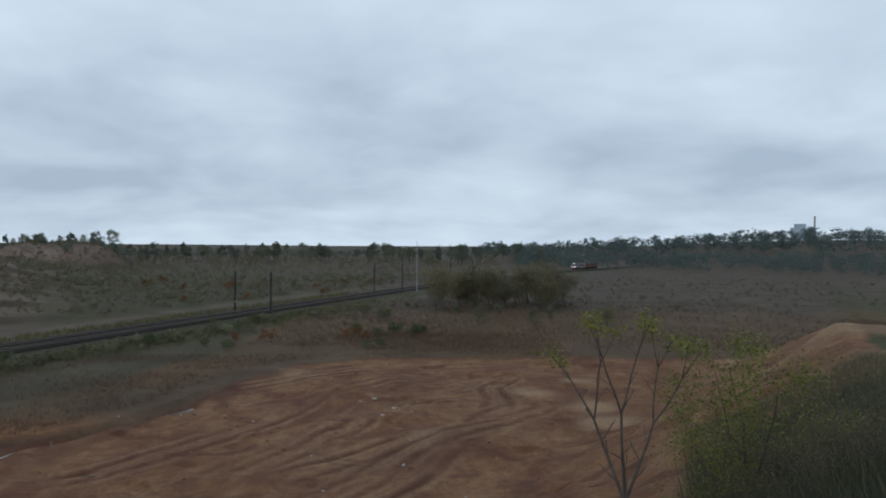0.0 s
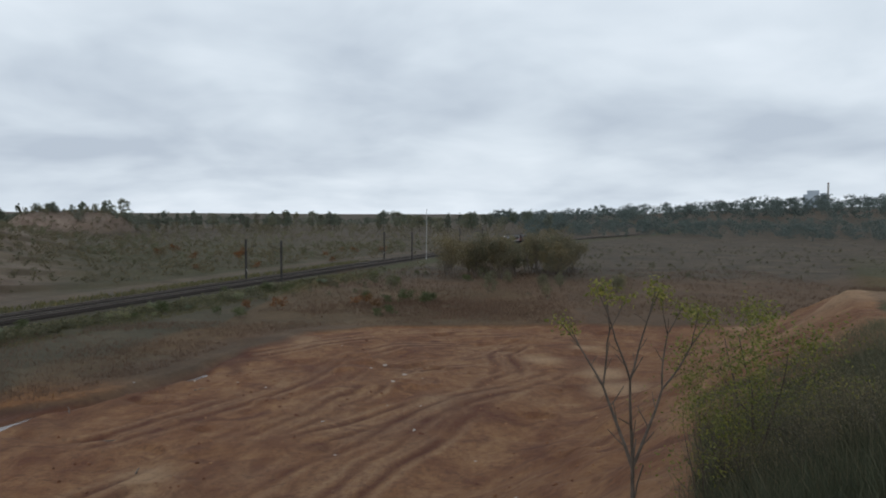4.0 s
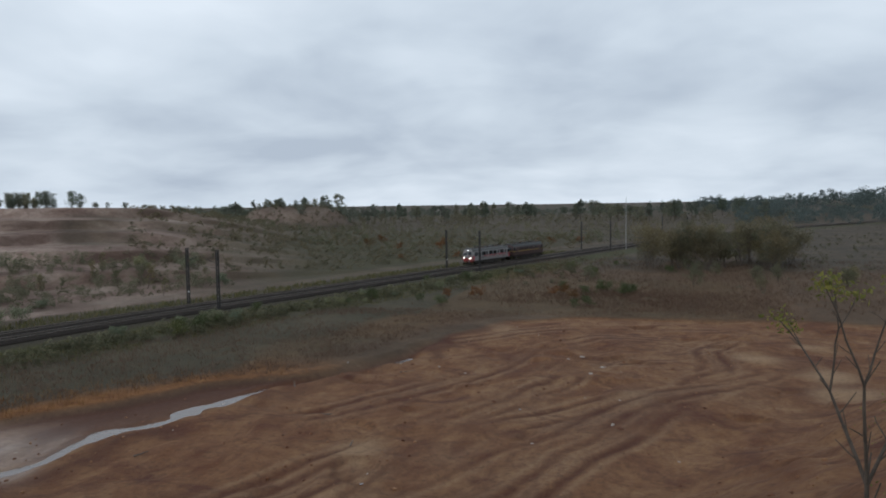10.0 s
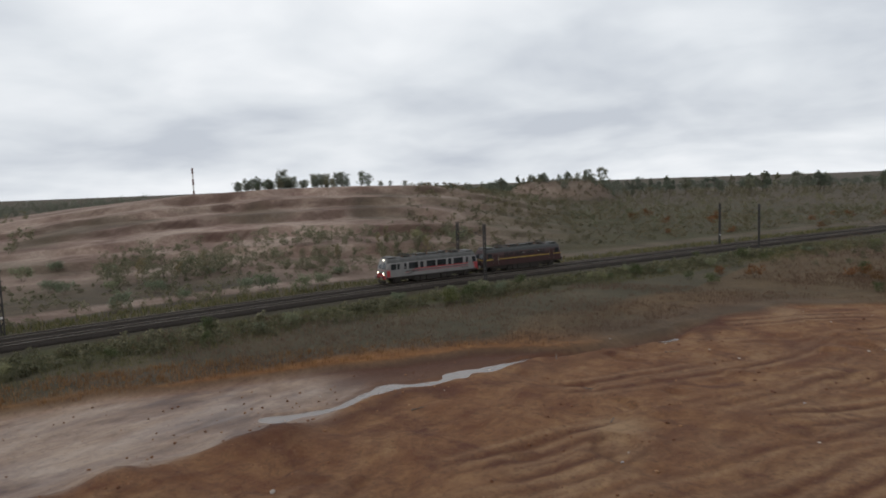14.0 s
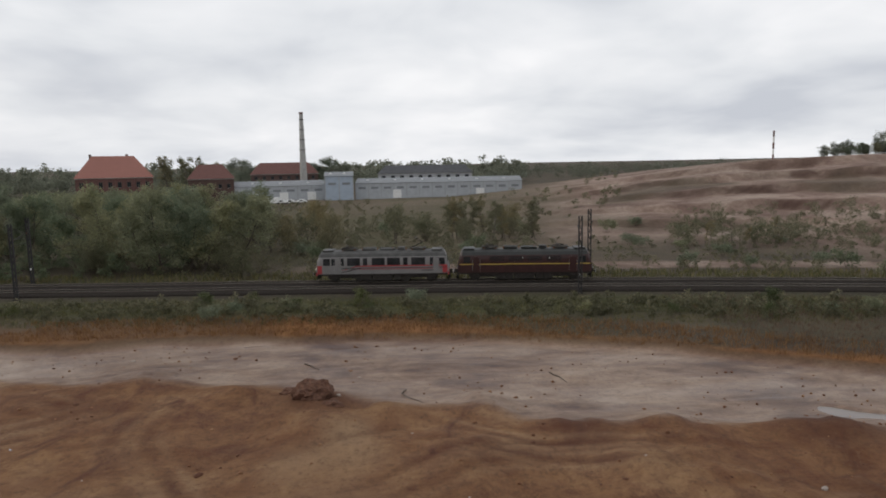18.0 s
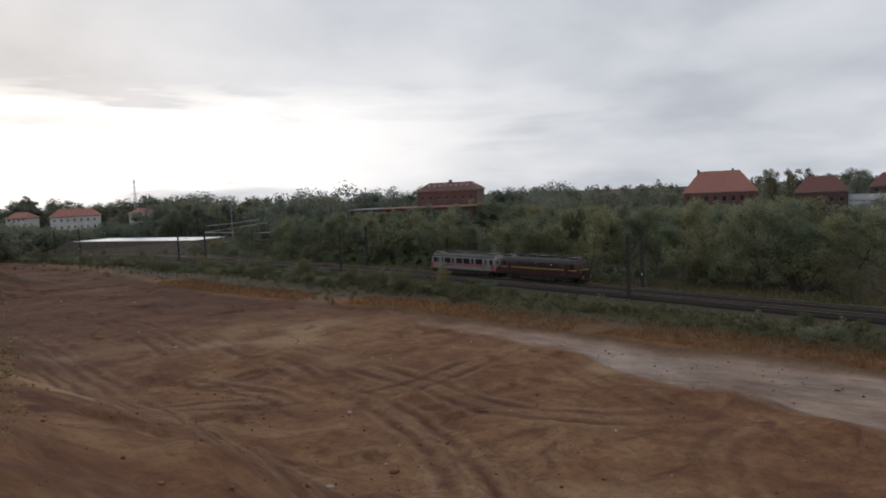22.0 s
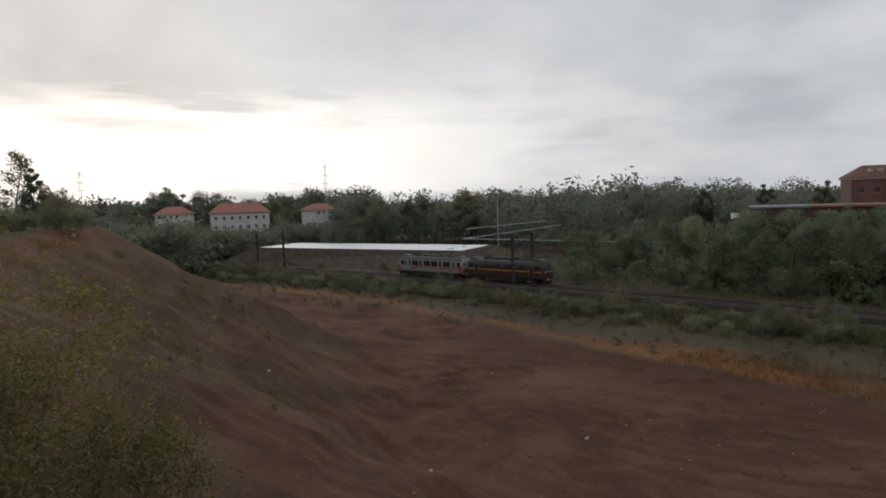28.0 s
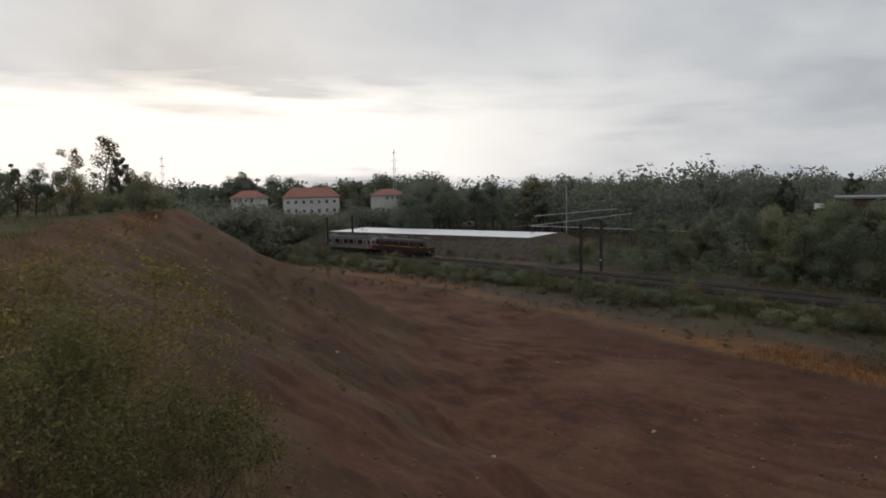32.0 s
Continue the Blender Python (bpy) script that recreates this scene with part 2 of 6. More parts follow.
M["concrete"] = plain("concrete", (0.36, 0.35, 0.33), 0.9, 0, 0.2, 0.8)
M["plaster"] = plain("plaster", (0.52, 0.51, 0.48), 0.85, 0, 0.1, 0.5)


def brick_mat(name, c1, c2, mortar, w=0.5, h=0.15):
    m = Mat(name, 0.85, 0, 0.2)
    t = m.node("ShaderNodeTexBrick", Scale=1.0)
    t.inputs["Color1"].default_value, t.inputs["Color2"].default_value, t.inputs["Mortar"].default_value = (*c1, 1), (*c2, 1), (*mortar, 1)
    t.inputs["Brick Width"].default_value, t.inputs["Row Height"].default_value, t.inputs["Mortar Size"].default_value = w, h, 0.015
    n = m.noise(0.6, 5)
    m.link(m.where(), t.inputs["Vector"])
    m.color(m.mix(m.calc("MULTIPLY", n, 0.5), t.outputs["Color"], tuple(0.5 * v for v in c1)))
    return m.m


M["brick"] = brick_mat("brick", (0.18, 0.092, 0.080), (0.14, 0.072, 0.063), (0.19, 0.155, 0.135))
M["tiles"] = brick_mat("tiles", (0.40, 0.185, 0.150), (0.34, 0.155, 0.125), (0.17, 0.08, 0.065), 0.3, 0.35)
M["tiles_brown"] = brick_mat("tiles_brown", (0.20, 0.10, 0.085), (0.17, 0.085, 0.075), (0.10, 0.05, 0.045), 0.3, 0.35)


def glass_dark():
    m = Mat("window_glass", 0.08, 0.0, 0.5)
    n = m.noise(1.5, 3)
    m.color(m.ramp(n, (0.3, (0.012, 0.014, 0.016)), (0.7, (0.035, 0.038, 0.042))))
    return m.m


M["glass"] = glass_dark()


def glowing(name, c, power):
    m = Mat(name, 0.3)
    m.color(c)
    m.b.inputs["Emission Color"].default_value = (*c, 1)
    m.b.inputs["Emission Strength"].default_value = power
    return m.m


M["lamp_white"] = glowing("lamp_white", (1.0, 0.93, 0.78), 6.0)


def water_mat(name, c, rough):
    m = Mat(name, rough, 0.0, 0.6)
    n = m.noise(1.2, 3, 0.5, 0.0, (1, 0.5, 1))
    m.color(m.ramp(n, (0.3, tuple(v * 0.8 for v in c)), (0.7, c))).bump(n, 0.05, 0.02)
    return m.m


M["puddle"] = water_mat("puddle", (0.13, 0.095, 0.080), 0.22)


def ground_mat():
    m = Mat("ground", 0.95, 0.0, 0.15)
    n1, n2, n3 = m.noise(0.11, 6, 0.6, 0.6), m.noise(0.9, 6, 0.68, 0.2), m.noise(7.0, 4, 0.7)
    streak = m.noise(0.42, 8, 0.72, 0.5, (1.0, 0.6, 1.0))
    sand = m.ramp(n1, (0.36, (0.108, 0.040, 0.020)), (0.44, (0.178, 0.078, 0.034)), (0.53, (0.248, 0.125, 0.055)), (0.64, (0.32, 0.188, 0.096)))
    dark = m.ramp(streak, (0.42, (0.120, 0.052, 0.030)), (0.58, (0.285, 0.165, 0.088)))
    sand = m.mix(0.45, sand, dark)
    sand = m.mix(m.calc("MULTIPLY", m.calc("SUBTRACT", n2, 0.42), 1.6, True), sand, (0.13, 0.055, 0.036))
    sweep_n = m.noise(0.55, 7, 0.7, 1.2, (1.6, 0.55, 1.0))
    sand = m.mix(m.calc("MULTIPLY", m.attr("tread"), m.calc("MULTIPLY", m.calc("SUBTRACT", sweep_n, 0.38), 3.2, True)), sand, (0.105, 0.042, 0.025))
    sand = m.mix(m.calc("MULTIPLY", m.calc("SUBTRACT", m.noise(0.22, 8, 0.72, 1.0, (0.8, 1.3, 1.0)), 0.52), 6.0, True), sand, (0.098, 0.040, 0.026))
    sand = m.mix(m.attr("pale"), sand, (0.40, 0.27, 0.16))
    sand = m.mix(m.attr("red"), sand, m.mix(0.4, m.ramp(n1, (0.38, (0.044, 0.019, 0.015)), (0.47, (0.092, 0.035, 0.022)), (0.54, (0.098, 0.043, 0.027)), (0.62, (0.14, 0.072, 0.044))), m.ramp(streak, (0.40, (0.044, 0.019, 0.015)), (0.52, (0.112, 0.048, 0.029)), (0.62, (0.16, 0.082, 0.050)))))
    # wheel ruts and dark soil, plus the painted shadow lines of the scarps
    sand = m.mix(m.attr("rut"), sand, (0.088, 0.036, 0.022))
    wet = m.ramp(m.calc("ADD", m.calc("MULTIPLY", m.noise(0.14, 6, 0.66, 0.8, (1.0, 0.6, 1.0)), 0.65), m.calc("MULTIPLY", m.noise(0.9, 6, 0.7, 0.4, (1.0, 0.35, 1.0)), 0.35)), (0.40, (0.085, 0.042, 0.029)), (0.46, (0.165, 0.094, 0.060)), (0.53, (0.245, 0.158, 0.106)), (0.62, (0.35, 0.250, 0.180)))
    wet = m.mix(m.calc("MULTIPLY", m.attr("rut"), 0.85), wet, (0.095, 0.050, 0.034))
    field = m.ramp(n1, (0.34, (0.056, 0.047, 0.036)), (0.48, (0.080, 0.066, 0.050)), (0.58, (0.108, 0.082, 0.058)), (0.68, (0.13, 0.104, 0.076)))
    field = m.mix(m.calc("MULTIPLY", n2, 0.35), field, (0.062, 0.056, 0.034))
    grass = m.ramp(n2, (0.30, (0.035, 0.040, 0.018)), (0.55, (0.065, 0.068, 0.028)), (0.75, (0.115, 0.098, 0.045)))
    reed = m.ramp(n2, (0.30, (0.125, 0.052, 0.020)), (0.55, (0.235, 0.105, 0.038)), (0.75, (0.32, 0.165, 0.070)))
    quarry = m.ramp(m.noise(0.07, 9, 0.72, 0.4, (1.0, 1.0, 2.2)), (0.36, (0.140, 0.085, 0.070)), (0.44, (0.245, 0.160, 0.132)), (0.52, (0.37, 0.265, 0.215)), (0.62, (0.50, 0.39, 0.32)))
    quarry = m.mix(m.calc("MULTIPLY", m.calc("SUBTRACT", n2, 0.40), 1.8, True), quarry, (0.17, 0.115, 0.092))
    # shade of the mound's steep step faces, painted in as dark red-brown
    quarry = m.mix(m.attr("riser_shade"), quarry, (0.075, 0.040, 0.032))
    c = field
    for name, col in (("straw", m.ramp(n2, (0.3, (0.135, 0.106, 0.076)), (0.6, (0.23, 0.182, 0.128)), (0.75, (0.31, 0.25, 0.18)))), ("cinder", (0.036, 0.030, 0.026)), ("grassy", grass), ("reedy", reed), ("quarry", quarry), ("sandy", sand), ("wet", wet)):
        c = m.mix(m.attr(name), c, col)
    grit = m.noise(2.6, 8, 0.78, 0.3)
    c = m.mix(m.calc("MULTIPLY", m.calc("SUBTRACT", grit, 0.50), 3.2, True), c, (0.055, 0.030, 0.022))
    c = m.mix(m.calc("MULTIPLY", m.calc("SUBTRACT", 0.42, grit), 2.2, True), c, (0.34, 0.24, 0.17))
    c = m.mix(m.calc("MULTIPLY", n3, 0.26), c, (0.05, 0.035, 0.028))
    m.color(c)
    r = m.calc("SUBTRACT", 0.95, m.calc("MULTIPLY", m.attr("wet"), m.calc("ADD", 0.16, m.calc("MULTIPLY", m.noise(0.3, 4, 0.6, 1.0, (1.0, 0.3, 1.0)), 0.7))))
    m.rough(r)
    m.link(m.calc("ADD", 0.15, m.calc("MULTIPLY", m.attr("wet"), 0.18)), m.b.inputs["Specular IOR Level"])
    m.bump(m.calc("MULTIPLY", m.calc("ADD", m.calc("MULTIPLY", n2, 0.6), m.calc("MULTIPLY", n3, 0.4)), m.calc("SUBTRACT", 1.0, m.calc("MULTIPLY", m.attr("wet"), 0.93))), 0.8, 0.22)
    return m.m


M["ground"] = ground_mat()


# ---- building helpers


def part(name, bm, material, parent=None, label="", loc=None):
    me = bpy.data.meshes.new(name)
    bm.to_mesh(me)
    bm.free()
    for mt in (material if isinstance(material, (list, tuple)) else [material]):
        me.materials.append(mt)
    ob = new(name, me)
    if parent is not None:
        ob.parent = parent
    if loc is not None:
        ob.location = loc
    if label:
        ob["label"] = label
    return ob


def share(name, me, parent, loc=(0, 0, 0), rot=(0, 0, 0), scale=(1, 1, 1), label=""):
    ob = new(name, me)
    ob.parent = parent
    ob.location, ob.rotation_euler, ob.scale = loc, rot, scale
    if label:
        ob["label"] = label
    return ob


def empty(name, loc=(0, 0, 0), rz=0.0):
    ob = new(name)
    ob.location, ob.rotation_euler = loc, (0, 0, rz)
    return ob


def box(bm, size, at=(0, 0, 0), bevel=0.0, m=None):
    g = bmesh.ops.create_cube(bm, size=1.0)
    vs = g["verts"]
    bmesh.ops.scale(bm, vec=size, verts=vs)
    if bevel > 0:
        es = list({e for v in vs for e in v.link_edges})
        r = bmesh.ops.bevel(bm, geom=es, offset=bevel, segments=2, affect="EDGES", profile=0.6)
        vs = list({v for f in r["faces"] for v in f.verts} | {v for v in vs if v.is_valid})
    if m is not None:
        bmesh.ops.transform(bm, matrix=m, verts=vs)
    bmesh.ops.translate(bm, vec=at, verts=vs)
    return vs


def tube(bm, a, b, r0, r1=None, seg=6):
    a, b = Vector(a), Vector(b)
    d = b - a
    m = Matrix.Translation((a + b) / 2) @ d.to_track_quat("Z", "Y").to_matrix().to_4x4()
    bmesh.ops.create_cone(bm, cap_ends=True, segments=seg, radius1=r0, radius2=r0 if r1 is None else r1, depth=d.length, matrix=m)


class Wood:
    """Gathers tapered round sticks and makes one mesh of them."""

    def __init__(self):
        self.v, self.f = [], []

    def stick(self, a, b, r0, r1, seg=5):
        a, b = Vector(a), Vector(b)
        d = (b - a).normalized()
        u = d.orthogonal().normalized()
        w = d.cross(u)
        base = len(self.v)
        for p, r in ((a, r0), (b, r1)):
            for k in range(seg):
                c, q = math.cos(6.2832 * k / seg) * r, math.sin(6.2832 * k / seg) * r
                self.v.append((p.x + u.x * c + w.x * q, p.y + u.y * c + w.y * q, p.z + u.z * c + w.z * q))
        for k in range(seg):
            j = (k + 1) % seg
            self.f.append((base + k, base + j, base + seg + j, base + seg + k))

    def mesh(self, material):
        return mesh_np("trunk", np.array(self.v), np.array(self.f), material, True)


def box_bm(size, at=(0, 0, 0), bevel=0.0):
    bm = bmesh.new()
    box(bm, size, at, bevel)
    return bm


def tube_bm(a, b, r0, r1=None, seg=6):
    bm = bmesh.new()
    tube(bm, a, b, r0, r1, seg)
    return bm


def mesh_np(name, verts, faces, material, smooth=False):
    """A mesh from numpy arrays; faces all of one size."""
    me = bpy.data.meshes.new(name)
    n, k = faces.shape
    me.vertices.add(len(verts))
    me.vertices.foreach_set("co", np.ascontiguousarray(verts, np.float32).ravel())
    me.loops.add(n * k)
    me.loops.foreach_set("vertex_index", np.ascontiguousarray(faces, np.int32).ravel())
    me.polygons.add(n)
    me.polygons.foreach_set("loop_start", np.arange(0, n * k, k, dtype=np.int32))
    if smooth:
        me.polygons.foreach_set("use_smooth", np.ones(n, bool))
    me.update(calc_edges=True)
    me.materials.append(material)
    return me


def bearing(az, d, eye=(0, 0)):
    return eye[0] + d * math.sin(radians(az)), eye[1] + d * math.cos(radians(az))


# ---- the plan: railway, bank, lot, quarry

TRACK_Y = [-420, -330, -290, -260, -230, -200, -170, -130, -100, -70, -50, -25, 5, 25, 50, 73, 86, 115, 147, 203, 245, 290, 340, 400, 500]
TRACK_X = [-25, -52, -64, -72, -79, -83.5, -86, -87.5, -87, -84.5, -82.5, -79.2, -75.8, -73, -67.7, -61.5, -56, -46, -34.5, -14, 2, 22, 48, 85, 160]


def smooth_line():
    ys = np.arange(-420, 501, 2.0)
    xs = np.interp(ys, TRACK_Y, TRACK_X)
    k = np.hanning(23)
    k /= k.sum()
    pad = np.concatenate([xs[0] + (xs[1] - xs[0]) * np.arange(-11, 0), xs, xs[-1] + (xs[-1] - xs[-2]) * np.arange(1, 12)])
    return np.convolve(pad, k, "valid"), ys


LINE_X, LINE_Y = smooth_line()


def track_line(off):
    """Points of the line off metres west of the near rail, from north to south, and their lengths along it."""
    x, y = LINE_X[::-1], LINE_Y[::-1]
    tx, ty = np.gradient(x), np.gradient(y)
    n = np.hypot(tx, ty)
    px, py = x + off * ty / n, y - off * tx / n
    s = np.concatenate([[0], np.cumsum(np.hypot(np.diff(px), np.diff(py)))])
    return px, py, s


NEAR, FAR = track_line(0.75), track_line(4.75)


def along(track, s):
    px, py, ss = track
    x, y = float(np.interp(s, ss, px)), float(np.interp(s, ss, py))
    x2, y2 = float(np.interp(s + 1, ss, px)), float(np.interp(s + 1, ss, py))
    return x, y, math.atan2(y2 - y, x2 - x)


CREST = np.array([(150, 260, -0.5), (75, 120, 1.0), (36, 62, 6.6), (24, 38, 8.6), (12, 15, 10.6), (3.5, 0, 12.2), (2, -30, 12.0), (1, -70, 11.5),
                  (0, -100, 11.4), (-4, -120, 11.9), (-13, -145, 12.2), (-25, -166, 12.2), (-18, -190, 11.8), (10, -240, 10), (90, -300, 6)], float)
EDGE_Y = [-260, -222, -180, -150, -135, -104, -82, -67, -51, -39, -25, -17, 5, 22, 36, 48, 53, 62, 75, 83, 88, 91]
EDGE_X = [-58, -62, -65, -62, -60, -57.5, -58.7, -61, -60, -59.4, -59.6, -59.6, -57, -51.5, -43, -34.5, -28.6, -24.4, -20.8, -18, -10, 20]
WET_Y = [-70, -44, -32, -26, -14, -6, 1, 10, 17, 22, 27, 32, 36, 39, 43.5, 49, 56, 60, 66, 69]
WET_X = [-56, -56, -53.5, -49, -47.5, -45.6, -41, -37, -34.2, -34.5, -33.5, -35.2, -36, -33.9, -31.8, -31.1, -27.4, -24.1, -23.1, -22]
SKYLINE = [(-110, -1), (-84, 0.5), (-76, 4.0), (-68, 9.5), (-60, 13.2), (-53, 14.6), (-46, 14.8), (-40, 14.0), (-34, 9), (-28, 3), (-20, 0.5), (-10, -0.5)]


def step(x, a, b):
    t = np.clip((x - a) / (b - a), 0, 1)
    return t * t * (3 - 2 * t)


def wobble(x, y, size, seed, octaves=3):
    """Smooth noise about 0, for arrays."""
    rng = np.random.default_rng(seed)
    tab = rng.random((64, 64))
    out, amp, tot = 0.0, 1.0, 0.0
    for o in range(octaves):
        u, v = x / size * 2 ** o + 31.7 * o, y / size * 2 ** o + 17.3 * o
        i, j = np.floor(u).astype(int), np.floor(v).astype(int)
        a, b = u - i, v - j
        a, b = a * a * (3 - 2 * a), b * b * (3 - 2 * b)
        g = lambda p, q: tab[p % 64, q % 64]
        out = out + amp * ((g(i, j) * (1 - a) + g(i + 1, j) * a) * (1 - b) + (g(i, j + 1) * (1 - a) + g(i + 1, j + 1) * a) * b - 0.5)
        tot, amp = tot + amp, amp * 0.5
    return out / tot * 2


def to_line(x, y, px, py):
    """Distance to a polyline, its side (+ to the left of its run) and the place along it, for arrays."""
    best = np.full(np.shape(x), 1e9)
    side, place = np.zeros(np.shape(x)), np.zeros(np.shape(x))
    for k in range(len(px) - 1):
        ax, ay, bx, by = px[k], py[k], px[k + 1], py[k + 1]
        dx, dy = bx - ax, by - ay
        t = np.clip(((x - ax) * dx + (y - ay) * dy) / (dx * dx + dy * dy), 0, 1)
        d = np.hypot(x - ax - t * dx, y - ay - t * dy)
        cr = dx * (y - ay) - dy * (x - ax)
        hit = d < best
        best, side, place = np.where(hit, d, best), np.where(hit, np.sign(cr), side), np.where(hit, k + t, place)
    return best, side, place


CHANNEL = np.array([(-23.2, 66), (-24.4, 60.2), (-27.6, 55), (-31, 48.9), (-31.9, 43.4), (-34, 38.9), (-36.1, 34.7), (-35.3, 31), (-36.4, 27)], float)
# ways that lorries have driven over the lot, and how far beside each way the wheels have cut in
WAYS = [(((-22, 22), (-18.5, 31), (-14.6, 40), (-9.2, 51.5), (-4.8, 64.5), (4.2, 74.6), (16, 83)), (-1.0, 1.0, 2.3)),
        (((-9, 26), (-6.5, 33.3), (-2.8, 42.5), (1.8, 53), (5.4, 65), (5.5, 72.8), (10, 80)), (-1.0, 1.0)),
        (((-17, 27), (-12.7, 34), (-9.2, 41), (-4, 46.5), (4.2, 56), (12.5, 69.5)), (-1.0, 1.0, 3.2)),
        (((-21, 20), (-15, 30), (-11.6, 42), (-7.9, 55), (-2.6, 66), (8, 71), (16, 74)), (-1.1, 0.9)),
        (((-13, 24), (-8.2, 35), (-5.9, 41.7), (-1.9, 49.4), (1.6, 54), (9, 60)), (-0.9, 1.0)),
        (((-26, 66), (-20, 70), (-12, 79), (0, 84), (14, 85)), (-1.0, 1.0)),
        (((-22, 58), (-14, 64), (-6, 76), (6, 78)), (-0.9, 0.9)),
        (((-28, 38), (-22, 44), (-17, 52), (-13, 62), (-11, 74)), (-1.0, 1.0)),
        (((-32, 30), (-26, 22), (-22, 8), (-24, -6), (-31, -10.6), (-38, -14.5), (-47.5, -13.4)), (-1.0, 1.0)),
        (((-60, -34), (-57, -10), (-51, 10), (-43, 27)), (-1.0, 1.0, 3.0)),
        (((-56, -34), (-51, -12), (-46, 6), (-38, 22)), (-1.0, 1.0)),
        (((-52, -24), (-47.5, -8), (-42, 8), (-37, 20)), (-0.9, 0.9)),
        (((-31, 14), (-34.5, 5), (-38.5, 0.6), (-34.5, -7), (-30.7, -10.4), (-24, -20)), (-0.9, 1.0)),
        (((-47.6, -8.7), (-54, -7), (-58, -2)), (-0.8, 0.8)),
        (((-31, 20), (-33, 6.5), (-30.2, 0), (-24, -12), (-20, -26)), (-1.0, 1.1)),
        (((-40, -175), (-33, -150), (-28.5, -135), (-24.5, -110), (-22.7, -88), (-22.4, -72), (-18.4, -46), (-14, -28)), (-2.2, -1.0, 1.0, 2.6)),
        (((-43, -176), (-33, -141), (-28.5, -118), (-26.6, -86), (-23.4, -64), (-17.6, -32), (-14, -12)), (-1.0, 1.0)),
        (((-11, -53), (-19.4, -49.7), (-27.3, -44.4), (-34.8, -39), (-45, -38), (-55, -40)), (-1.0, 1.0)),
        (((-40, -84), (-36.5, -62), (-33.7, -43), (-30, -30), (-26, -22.8), (-18, -14)), (-1.0, 1.0)),
        (((-43, -70), (-40.9, -53.6), (-38.4, -39), (-36.6, -29), (-39, -21.7), (-46.4, -15.4)), (-1.0, 1.0)),
        (((-54, -37), (-49, -29.8), (-44.5, -22.5), (-39, -14.9), (-33.6, -12)), (-0.9, 0.9)),
        (((-36, -120), (-38.6, -121.9), (-43.6, -123.3), (-49.2, -120.8), (-52, -115), (-50, -104)), (-1.0, 1.0)),
        (((-41, -134), (-40.5, -119), (-42, -112), (-46, -98), (-50, -80)), (-1.0, 1.1)),
        (((-32, -162), (-44.6, -155), (-52, -140), (-58, -127)), (-1.0, 1.0)),
        (((-30, -128), (-34, -112), (-36, -92), (-34, -74), (-29, -56)), (-1.0, 1.0, 2.4)),
        (((-26, -60), (-29, -46), (-27.2, -36), (-27, -28), (-26, -14), (-28, 2)), (-0.9, 0.9))]


def curve(points, n=5):
    """A smooth line through points (Catmull-Rom)."""
    p = np.array(points, float)
    p = np.vstack([2 * p[0] - p[1], p, 2 * p[-1] - p[-2]])
    out = []
    for a, b, c, d in zip(p, p[1:], p[2:], p[3:]):
        for k in range(n):
            u = k / n
            out.append(0.5 * (2 * b + (c - a) * u + (2 * a - 5 * b + 4 * c - d) * u * u + (3 * b - 3 * c + d - a) * u ** 3))
    return np.array(out + [p[-2]])


